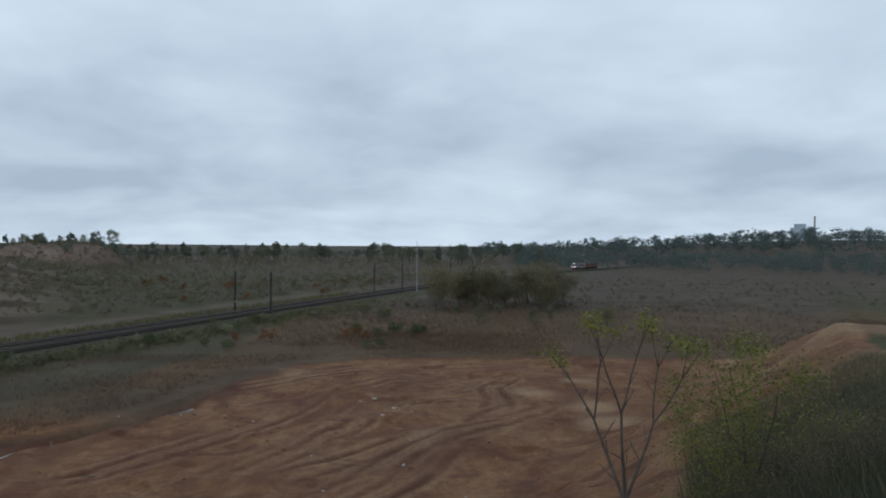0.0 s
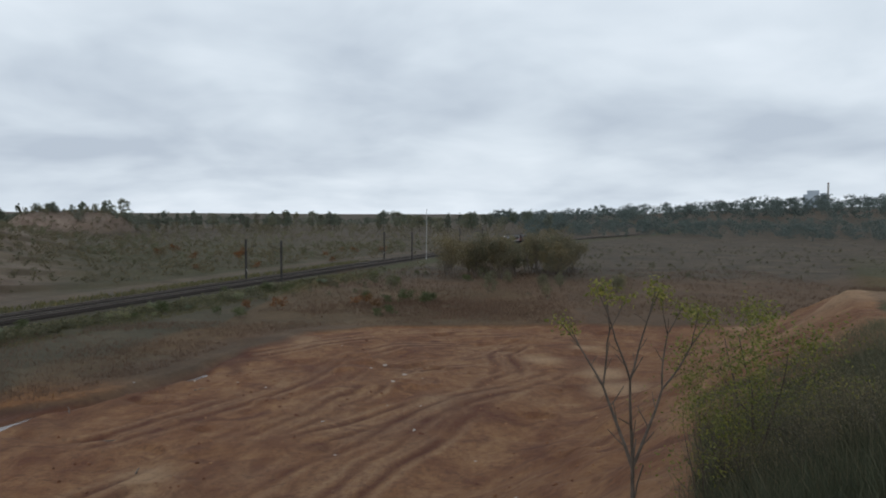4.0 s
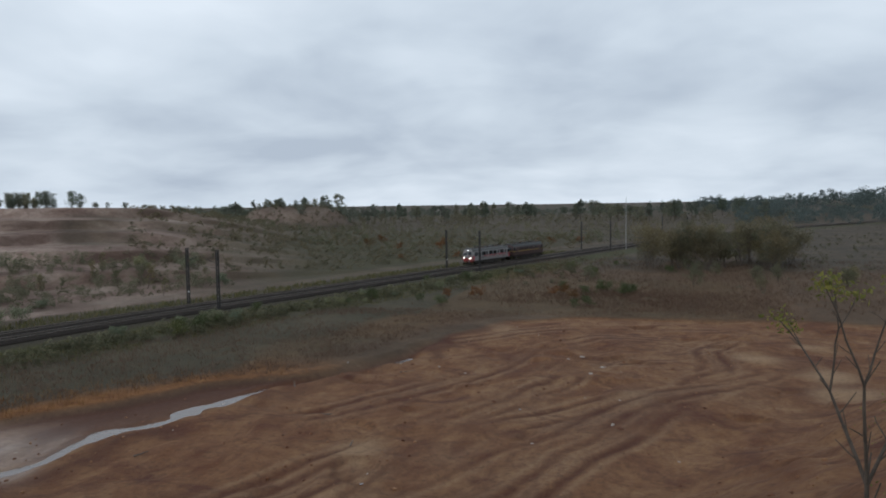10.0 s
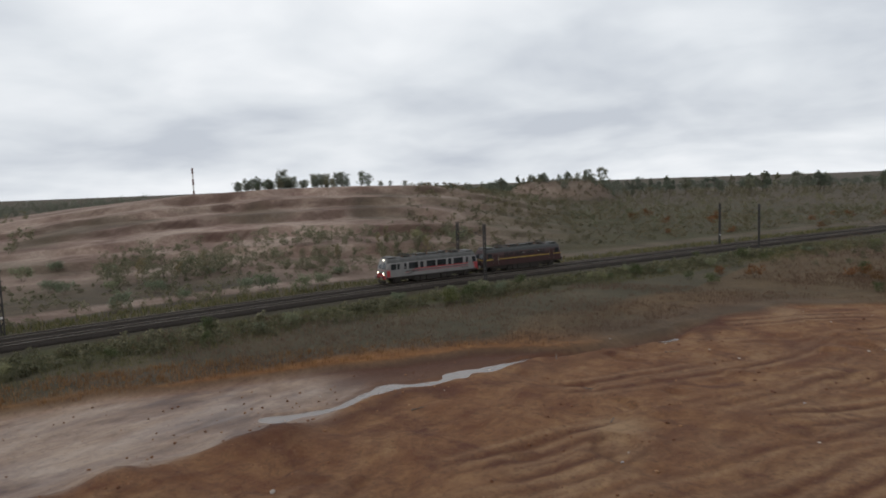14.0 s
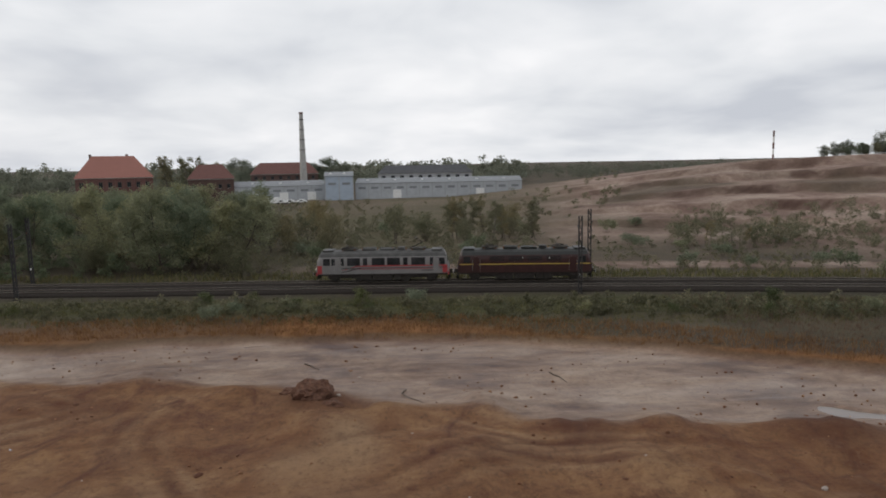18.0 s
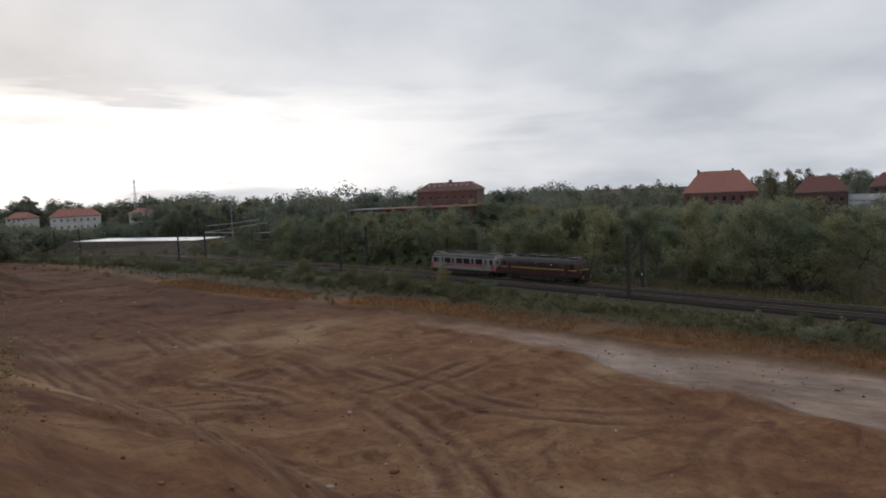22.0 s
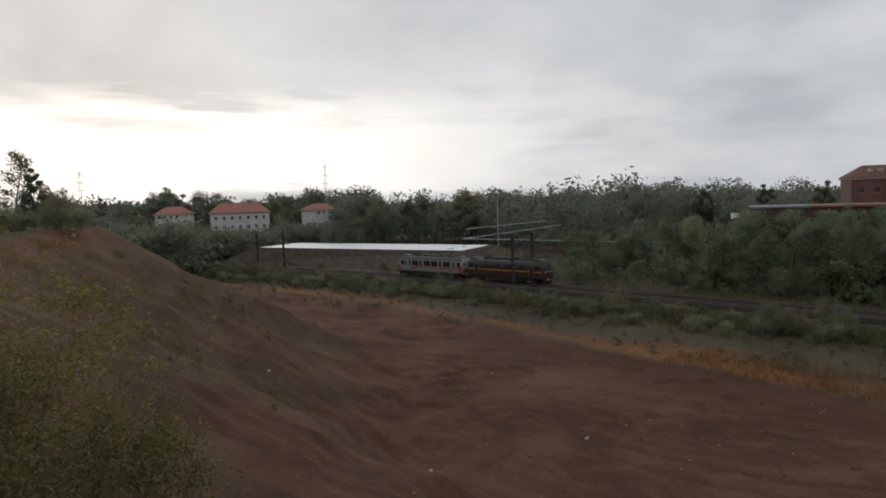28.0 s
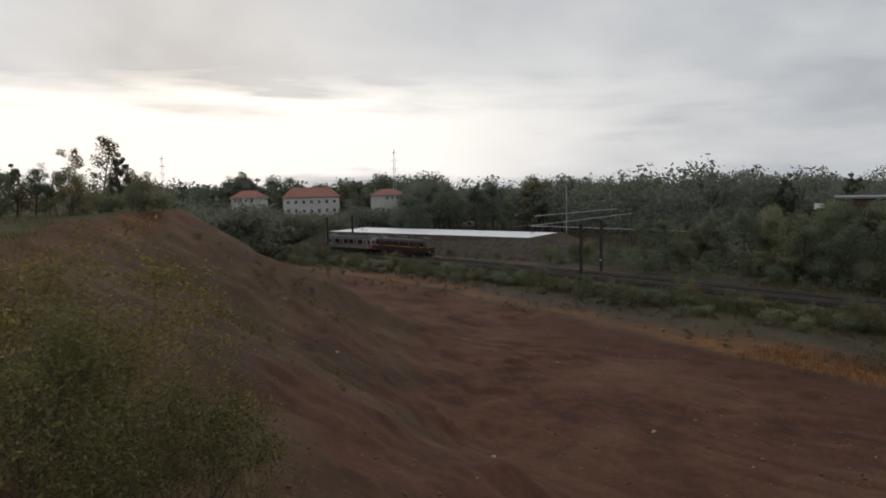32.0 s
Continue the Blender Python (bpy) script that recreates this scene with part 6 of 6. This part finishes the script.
def van(az, d, long_one, label):
    x, y = bearing(az, d)
    ob = empty("parked_van" if long_one else "parked_car", (x, y, height(x, y)), facing(x, y) + 0.3)
    L, H = (5.6, 2.5) if long_one else (4.3, 1.5)
    bm = bmesh.new()
    side = [(-L / 2, 0.4), (-L / 2, 1.0), (-L / 2 + 0.7, 1.1), (-L / 2 + 1.3, H), (L / 2 - 0.15, H), (L / 2, 1.0), (L / 2, 0.4)] if long_one else [(-L / 2, 0.4), (-L / 2, 0.8), (-L / 2 + 1.0, 0.95), (-L / 2 + 1.6, H), (L / 2 - 1.1, H), (L / 2 - 0.3, 0.95), (L / 2, 0.85), (L / 2, 0.4)]
    a = [bm.verts.new((u, -0.95, w)) for u, w in side]
    b = [bm.verts.new((u, 0.95, w)) for u, w in side]
    bm.faces.new(a)
    bm.faces.new(b[::-1])
    for k in range(len(side)):
        j = (k + 1) % len(side)
        bm.faces.new((a[k], b[k], b[j], a[j]))
    bmesh.ops.recalc_face_normals(bm, faces=bm.faces)
    bmesh.ops.bevel(bm, geom=bm.edges[:], offset=0.07, segments=2, affect="EDGES")
    body = part("body", bm, M["white_paint"], ob)
    part("side_window", box_bm((1.2, 1.93, 0.5), (-L / 2 + 1.9, 0, H - 0.42), 0.04), M["glass"], body)
    for sx in (-L / 2 + 0.9, L / 2 - 0.9):
        for sy in (-0.86, 0.86):
            part("wheel", tube_bm((sx, sy - 0.1, 0.33), (sx, sy + 0.1, 0.33), 0.33, None, 14), M["black"], ob)
    tagged(ob, label, "vehicle", "parked vehicles")


for az, d, lg in ((-99.6, 262, True), (-98.6, 262, True), (-97.9, 263, False), (-97.2, 262, False), (-100.6, 262, False), (-96.3, 262, False), (-101.5, 263, True)):
    van(az, d, lg, "white van parked before the hall" if lg else "white car parked before the hall")


def debris():
    """Clods, stones, sticks and scraps lying on the lot."""
    rng = np.random.default_rng(909)
    made = []
    for k in range(5):
        bm = bmesh.new()
        bmesh.ops.create_icosphere(bm, subdivisions=1, radius=1.0)
        for v in bm.verts:
            v.co *= 0.7 + 0.6 * rng.random()
            v.co.z *= 0.6
        me = bpy.data.meshes.new("clod")
        bm.to_mesh(me)
        bm.free()
        me.materials.append(M["clod" if k < 3 else "stone"])
        made.append(me)
    for k in range(230):
        y = -140 + 230 * rng.random()
        x = np.interp(y, EDGE_Y, EDGE_X) + 3 + 52 * rng.random()
        if x > 4 or height(x, y) > 4:
            continue
        ob = new("clod", made[int(rng.integers(5))])
        s = 0.06 + 0.16 * rng.random() ** 3
        ob.location, ob.scale, ob.rotation_euler = (x, y, height(x, y) + s * 0.15), (s * 1.4, s, s), (0, 0, 6 * rng.random())
        tagged(ob, "small clod of earth on the lot" if ob.data.materials[0] is M["clod"] else "small pale stone on the lot", "clod", "clods")
    # dark heaps pushed up at the edge of the wet ground
    for hx, hy, hr, hh in ((-42.6, -4.4, 0.95, 0.8), (-41.2, -3.2, 0.5, 0.35), (-44.0, -6.0, 0.55, 0.35)):
        bm = bmesh.new()
        bmesh.ops.create_icosphere(bm, subdivisions=4, radius=1.0)
        co = np.array([v.co for v in bm.verts])
        bump = 1 + 0.35 * wobble(co[:, 0] * 3 + hx, co[:, 1] * 3 + hy + 2 * co[:, 2], 1.6, 410) + 0.28 * np.abs(wobble(co[:, 0] * 3 + 9, co[:, 1] * 3 + 3 * co[:, 2], 0.7, 411))
        for v, k in zip(bm.verts, bump):
            v.co = Vector((v.co.x * hr * k * 1.25, v.co.y * hr * k, max(v.co.z, -0.2) * hh * k))
        ob = part("soil_mound", bm, M["mud"])
        ob.location, ob.rotation_euler = (hx, hy, height(hx, hy) - 0.08), (0, 0, 2.1)
        tagged(ob, "heap of dark red-brown earth by the wet ground", "heap", "earth heaps")
    # crumbs of earth too many to count
    n = 16000
    y = -150 + 245 * rng.random(n)
    x = np.interp(y, EDGE_Y, EDGE_X) + 1 + 62 * rng.random(n)
    ok = (wobble(x, y, 9, 320) + 0.35 * rng.normal(size=n) > 0.1) & (x < 10)
    x, y = x[ok], y[ok]
    z = heights(x, y)
    ok = z < 9
    x, y, z = x[ok], y[ok], z[ok]
    s = 0.03 + 0.11 * rng.random(len(x)) ** 3
    o = np.array([(1, 0, 0), (0, 1, 0), (-1, 0, 0), (0, -1, 0), (0, 0, 0.7), (0, 0, -0.7)], float)
    V = (o[None] * (0.6 + 0.8 * rng.random((len(x), 6, 1)))) * s[:, None, None] + np.stack([x, y, z + 0.2 * s], 1)[:, None]
    f = np.array([(0, 1, 4), (1, 2, 4), (2, 3, 4), (3, 0, 4), (1, 0, 5), (2, 1, 5), (3, 2, 5), (0, 3, 5)])
    f = (f[None] + 6 * np.arange(len(x))[:, None, None]).reshape(-1, 3)
    tagged(new("crumbs", mesh_np("crumbs", V.reshape(-1, 3), f, M["crumb"])), "small crumbs of red-brown earth strewn over the lot", "earth", kind="stuff")
    for x, y, l, a in ((-44.5, 1.5, 3.6, 0.3), (-21.5, 56, 1.6, 0.8), (-23, 44, 1.4, 0.2), (-30, 33, 1.2, 1.1), (-52, -6, 2.2, 0.6), (-36, -30, 1.8, 2.0), (-18, 38, 1.0, 1.9), (-47, 12, 2.6, 0.1), (-40, -44, 1.5, 1.2), (-28, 49, 1.8, 2.2)):
        z = height(x, y)
        bm = bmesh.new()
        p = Vector((x, y, z + 0.05))
        for k in range(4):
            q = p + Vector((math.cos(a + 0.25 * rng.normal()), math.sin(a + 0.25 * rng.normal()), 0.02 * rng.normal())) * l / 4
            tube(bm, p, q, 0.05 - 0.008 * k, 0.042 - 0.008 * k, 5)
            p = q
        tagged(part("stick", bm, M["twig"]), "dry weathered stick lying on the sand", "stick", "sticks")
    for x, y in ((-27, 57), (-15, 33), (-9, 47), (-37, -20), (-30, -110)):
        bm = box_bm((0.18, 0.10, 0.03), (0, 0, 0.04), 0.01)
        ob = part("scrap", bm, M["wall_grey"])
        ob.location, ob.rotation_euler = (x, y, height(x, y) + 0.02), (0.1, 0.1, x)
        tagged(ob, "scrap of white plastic lying on the sand", "scrap", "scraps")


debris()

# ---- the two locomotives


def loco_body(length, width, floor, eave, roof, nose, rake):
    """Side walls, raked ends and a rounded roof, lofted along x."""
    bm = bmesh.new()
    half = length / 2
    rings = []
    for s, inset in ((-half, 0.10), (-half + 0.35, 0.02), (-half + 1.1, 0.0), (half - 1.1, 0.0), (half - 0.35, 0.02), (half, 0.10)):
        end = abs(abs(s) - half) < 1e-6
        sg = 1 if s > 0 else -1
        pts = []
        w = width / 2 - inset * 2.2
        for yy, zz in ((w, floor), (w, floor + 0.9), (w * 0.995, eave - 0.55), (w * 0.95, eave - 0.1), (w * 0.86, eave + (roof - eave) * 0.45), (w * 0.60, eave + (roof - eave) * 0.85), (0.0, roof),
                       (-w * 0.60, eave + (roof - eave) * 0.85), (-w * 0.86, eave + (roof - eave) * 0.45), (-w * 0.95, eave - 0.1), (-w * 0.995, eave - 0.55), (-w, floor + 0.9), (-w, floor)):
            up = max(0.0, (zz - floor - 0.95) / (roof - floor - 0.95))
            xx = s - sg * (rake * up + nose * up * up) if end else (s - sg * (rake * up + nose * up * up) * 0.55 if abs(s) > half - 0.5 else s)
            pts.append(bm.verts.new((xx, yy, zz - (0.12 * up if end else 0))))
        rings.append(pts)
    for a, b in zip(rings, rings[1:]):
        for k in range(len(a) - 1):
            bm.faces.new((a[k], a[k + 1], b[k + 1], b[k]))
        bm.faces.new((a[-1], a[0], b[0], b[-1]))
    bm.faces.new(rings[0][::-1])
    bm.faces.new(rings[-1])
    bmesh.ops.recalc_face_normals(bm, faces=bm.faces)
    return bm


def locomotive(name, label, silver):
    """Front towards +x; wheels stand on z = 0."""
    ob = empty(name)
    L, W = 15.6, 2.95
    body_m, roof_m = (M["silver"], M["roof_grey"]) if silver else (M["maroon"], M["dark_green"])
    bm = loco_body(L, W, 1.05, 3.15, 3.75, 0.18, 0.32)
    for f in bm.faces:
        if f.calc_center_median().z > (3.02 if silver else 3.2):
            f.material_index = 1
    body = part("body", bm, [body_m, roof_m], ob)
    half = L / 2
    for sy in (-1, 1):
        yy = sy * (W / 2 + 0.012)
        if silver:
            # side windows: cab, door lights and the large machine room panes
            for x0, w, h in ((6.55, 0.75, 0.75), (5.75, 0.38, 0.72), (4.75, 0.42, 0.8), (3.35, 1.45, 0.85), (2.0, 0.45, 0.8), (0.45, 1.45, 0.85), (-1.35, 1.45, 0.85), (-2.75, 0.45, 0.85), (-4.25, 1.55, 0.85), (-5.85, 0.4, 0.8), (-6.85, 0.95, 0.75)):
                fr = part("window_frame", box_bm((w + 0.10, 0.03, h + 0.10), (x0, yy * 0.992, 2.48), 0.008), M["roof_grey"], body)
                part("pane", box_bm((w, 0.03, h), (x0, yy * 0.998, 2.48)), M["glass"], fr)
            for z0, h, m in ((1.98, 0.14, "red_paint"), (1.74, 0.07, "maroon"), (1.62, 0.05, "red_paint")):
                part("stripe", box_bm((10.2, 0.016, h), (-2.45, yy, z0)), M[m], body)
            for z0, m in ((1.98, "red_paint"), (1.72, "maroon")):
                bm = bmesh.new()
                last = None
                for k in range(9):
                    u = k / 8
                    x0, z1 = 2.6 + 2.2 * u, z0 - 0.45 * (u * u * (3 - 2 * u))
                    hh = 0.08 * (1 - 0.6 * u)
                    now = [bm.verts.new((x0, yy * 1.002, z1 - hh)), bm.verts.new((x0, yy * 1.002, z1 + hh))]
                    if last:
                        bm.faces.new((last[0], now[0], now[1], last[1]))
                    last = now
                bmesh.ops.solidify(bm, geom=bm.faces[:], thickness=0.01)
                part("stripe", bm, M[m], body, "stripe sweeping down to the floor")
            part("writing_bar", box_bm((1.5, 0.012, 0.10), (-5.4, yy * 1.003, 1.42)), M["roof_grey"], body)
            part("writing_bar", box_bm((1.9, 0.012, 0.14), (4.2, yy * 1.003, 1.72)), M["roof_grey"], body)
        else:
            part("stripe", box_bm((L - 0.5, 0.018, 0.11), (0, yy, 2.02)), M["yellow_paint"], body, "yellow waist stripe")
            for x0, w in ((6.7, 0.7), (-6.7, 0.7)):
                fr = part("window_frame", box_bm((w + 0.10, 0.03, 0.75), (x0, yy * 0.992, 2.55), 0.008), M["black"], body)
                part("pane", box_bm((w, 0.03, 0.65), (x0, yy * 0.998, 2.55)), M["glass"], fr)
            for x0 in (-3.4, -1.2, 1.0, 3.2):
                bm = bmesh.new()
                for k in range(6):
                    box(bm, (1.7, 0.03, 0.05), (x0, yy, 2.42 + 0.10 * k))
                part("louvre", bm, M["black"], body, "ventilation grille")
            for x0 in (-2.9, 0.2):
                part("marker_lamp", tube_bm((x0, yy * 0.98, 2.72), (x0, yy * 1.03, 2.72), 0.06, None, 8), M["white_paint"], body)
        for x0 in ((5.2, -6.35) if silver else (5.6, -5.6)):
            door = part("door", box_bm((0.7, 0.03, 1.75), (x0, yy * 0.999, 1.98), 0.008), body_m, body)
            part("door_handle", box_bm((0.12, 0.04, 0.03), (x0 - 0.24, yy * 1.01, 1.95)), M["steel"], door)
            for dx in (-0.45, 0.45):
                part("handrail", tube_bm((x0 + dx, yy * 1.04, 1.25), (x0 + dx, yy * 1.04, 2.55), 0.018, None, 6), M["steel"], body)
            part("step", box_bm((0.6, 0.25, 0.04), (x0, yy * 0.96, 0.72)), M["grime"], body)
    # under the floor
    part("frame", box_bm((L - 0.3, W - 0.15, 0.28), (0, 0, 0.98), 0.03), M["grime"], ob)
    for x0, w in ((0.0, 2.3), (-1.75, 0.9), (1.75, 0.9)):
        part("equipment_box", box_bm((w, W - 0.3, 0.66), (x0, 0, 0.58), 0.04), M["grime"], ob)
    for bx in (-4.25, 4.25):
        bogie = part("bogie", box_bm((4.3, 2.0, 0.35), (bx, 0, 0.78), 0.04), M["black"], ob)
        for sy in (-1, 1):
            bm = box_bm((4.5, 0.16, 0.46), (bx, sy * 1.10, 0.72), 0.04)
            for dx in (-1.52, 1.52):
                box(bm, (0.95, 0.20, 0.62), (bx + dx, sy * 1.14, 0.56), 0.05)
                for q in (-0.42, 0.42):
                    tube(bm, (bx + dx + q, sy * 1.1, 0.45), (bx + dx + q, sy * 1.1, 0.85), 0.09, None, 8)
            part("side_frame", bm, M["grime"], bogie)
        for dx in (-1.52, 1.52):
            bm = bmesh.new()
            for sy in (-1, 1):
                tube(bm, (bx + dx, sy * 0.68, 0.62), (bx + dx, sy * 0.82, 0.62), 0.62, None, 20)
                tube(bm, (bx + dx, sy * 0.64, 0.62), (bx + dx, sy * 0.68, 0.62), 0.65, None, 20)
            tube(bm, (bx + dx, -0.7, 0.62), (bx + dx, 0.7, 0.62), 0.09, None, 8)
            part("wheelset", bm, M["grime"], bogie)
    # ends
    for sx in (-1, 1):
        fx = sx * (half + 0.03)
        if silver:
            bm = bmesh.new()
            vs = [bm.verts.new(v) for v in ((sx * (half + 0.02), -1.22, 1.1), (sx * (half + 0.02), 1.22, 1.1), (sx * (half - 0.02), 1.2, 2.08), (sx * (half - 0.02), -1.2, 2.08))]
            bm.faces.new(vs if sx > 0 else vs[::-1])
            bmesh.ops.solidify(bm, geom=bm.faces[:], thickness=-0.03 * 1)
            part("front_panel", bm, M["red_paint"], body, "red warning panel")
            for sy in (-1, 1):
                part("side_panel", box_bm((0.55, 0.02, 0.95), (sx * (half - 0.42), sy * (W / 2 + 0.004), 1.58)), M["red_paint"], body)
        else:
            part("stripe", box_bm((0.03, 2.3, 0.11), (sx * (half + 0.0), 0, 2.02)), M["yellow_paint"], body)
        for sy in (-1, 1):
            m = Matrix.Rotation(-sx * 0.30, 4, "Y")
            fr = part("window_frame", box_bm((0.05, 1.02, 0.80), (0, 0, 0)), M["black"], body)
            fr.matrix_local = Matrix.Translation((sx * (half - 0.20), sy * 0.58, 2.62)) @ m
            part("pane", box_bm((0.05, 0.92, 0.70), (sx * 0.012, 0, 0)), M["glass"], fr)
            lamp = part("headlight", tube_bm((sx * (half - 0.08), sy * 0.85, 1.62), (sx * (half + 0.10), sy * 0.85, 1.62), 0.17, 0.15, 14), M["steel"], body)
            lit = silver and sx > 0
            part("lens", tube_bm((sx * (half + 0.09), sy * 0.85, 1.62), (sx * (half + 0.115), sy * 0.85, 1.62), 0.125, None, 14), M["lamp_white"] if lit else M["glass"], lamp, "headlight lens")
            buf = part("buffer", tube_bm((sx * half, sy * 0.875, 1.05), (sx * (half + 0.45), sy * 0.875, 1.05), 0.10, None, 10), M["grime"], ob)
            part("buffer_plate", tube_bm((sx * (half + 0.45), sy * 0.875, 1.05), (sx * (half + 0.50), sy * 0.875, 1.05), 0.24, None, 14), M["steel"], buf)
        top = part("top_light", tube_bm((sx * (half - 0.62), 0, 3.36), (sx * (half - 0.40), 0, 3.36), 0.15, 0.15, 12), M["steel"], body)
        part("lens", tube_bm((sx * (half - 0.41), 0, 3.36), (sx * (half - 0.385), 0, 3.36), 0.12, None, 12), M["lamp_white"] if silver and sx > 0 else M["glass"], top, "top light lens")
        part("coupling", box_bm((0.45, 0.16, 0.22), (sx * (half + 0.15), 0, 1.0), 0.03), M["grime"], ob)
        part("buffer_beam", box_bm((0.16, 2.6, 0.42), (sx * (half - 0.02), 0, 1.02), 0.02), M["red_paint"] if silver else M["grime"], ob)
        bm = bmesh.new()
        vs = [bm.verts.new(v) for v in ((sx * (half - 0.1), -1.2, 0.62), (sx * (half + 0.18), 0, 0.62), (sx * (half - 0.1), 1.2, 0.62), (sx * (half - 0.1), 1.2, 0.2), (sx * (half + 0.22), 0, 0.2), (sx * (half - 0.1), -1.2, 0.2))]
        bm.faces.new((vs[0], vs[1], vs[4], vs[5]))
        bm.faces.new((vs[1], vs[2], vs[3], vs[4]))
        bmesh.ops.solidify(bm, geom=bm.faces[:], thickness=0.03)
        part("rail_guard", bm, M["grime"], ob)
        # cab roof hood
        part("cab_hood", box_bm((1.3, 2.0, 0.16), (sx * (half - 1.35), 0, 3.74), 0.06), roof_m, ob)
    # roof gear
    for x0, up in ((4.0, False), (-4.2, True)):
        pan = part("pantograph", box_bm((1.9, 1.5, 0.07), (x0, 0, 3.92), 0.02), M["grime"], ob)
        for sx in (-0.7, 0.7):
            for sy in (-0.6, 0.6):
                part("insulator", tube_bm((x0 + sx, sy, 3.68), (x0 + sx, sy, 3.90), 0.06, None, 8), M["insulator"], pan)
        lift = 1.15 if (up and silver) else 0.22
        for sy in (-0.5, 0.5):
            part("lower_arm", tube_bm((x0 + 0.8, sy, 3.96), (x0 - 0.5, sy * 0.8, 3.96 + lift * 0.5), 0.03, None, 6), M["grime"], pan)
            part("upper_arm", tube_bm((x0 - 0.5, sy * 0.8, 3.96 + lift * 0.5), (x0 + 0.3, sy * 1.1, 3.96 + lift), 0.025, None, 6), M["grime"], pan)
        part("contact_strip", box_bm((0.22, 1.7, 0.05), (x0 + 0.3, 0, 3.98 + lift), 0.015), M["grime"], pan)
    for x0, w, h in ((1.6, 1.6, 0.26), (-0.6, 1.8, 0.22), (-2.2, 0.8, 0.3)):
        part("roof_box", box_bm((w, 1.3, h), (x0, 0, 3.72 + h / 2), 0.04), roof_m, ob)
    part("roof_conductor", tube_bm((-3.4, 0.55, 4.05), (3.2, 0.55, 4.05), 0.025, None, 6), M["grime"], ob)
    for x0 in (-2.8, -1.2, 0.6, 2.4):
        part("insulator", tube_bm((x0, 0.55, 3.7), (x0, 0.55, 4.05), 0.05, None, 8), M["insulator"], ob)
    for k in range(10):
        for sy in (-1, 1):
            part("roof_rib", box_bm((0.06, 0.5, 0.04), (-4.5 + k, sy * 0.95, 3.60), 0.0), roof_m, body)
    return tagged(ob, label, "locomotive", "locomotives")


LEAD = locomotive("electric_locomotive", "silver electric locomotive with red ends and a red stripe", True)
REAR = locomotive("electric_locomotive", "dark maroon electric locomotive with a yellow waist stripe", False)

# the way of the leading buffer along the far track: seconds, metres north (+) or south (-)
FRONT = [(0.0, 393), (3.5, 314), (5.5, 261), (6.0, 246), (7.0, 219), (8.0, 192), (9.0, 168), (10.0, 146), (11.0, 126), (12.0, 106.5), (13.0, 87.5), (13.5, 78), (15.5, 39.5),
         (16.0, 30), (17.0, 11), (18.0, -7.8), (19.0, -26.4), (20.0, -45.8), (21.0, -64.7), (22.0, -84.4), (23.0, -103), (24.0, -122), (26.0, -164), (27.0, -185), (28.0, -199.5), (29.0, -211), (30.0, -221.5), (32.0, -242)]



def motions():
    s_of = lambda y: float(np.interp(-y, -FAR[1], FAR[2]))
    rows = ([], [])
    for t, y in FRONT:
        s = s_of(y)
        for k, back in enumerate((8.3, 25.0)):
            x1, y1, _ = along(FAR, s - back + 4.25)
            x2, y2, _ = along(FAR, s - back - 4.25)
            rows[k].append((t, pose((x1 + x2) / 2, (y1 + y2) / 2, 0.0, 0, 0, math.degrees(math.atan2(y1 - y2, x1 - x2)))))
    walk(LEAD, rows[0])
    walk(REAR, rows[1])


motions()
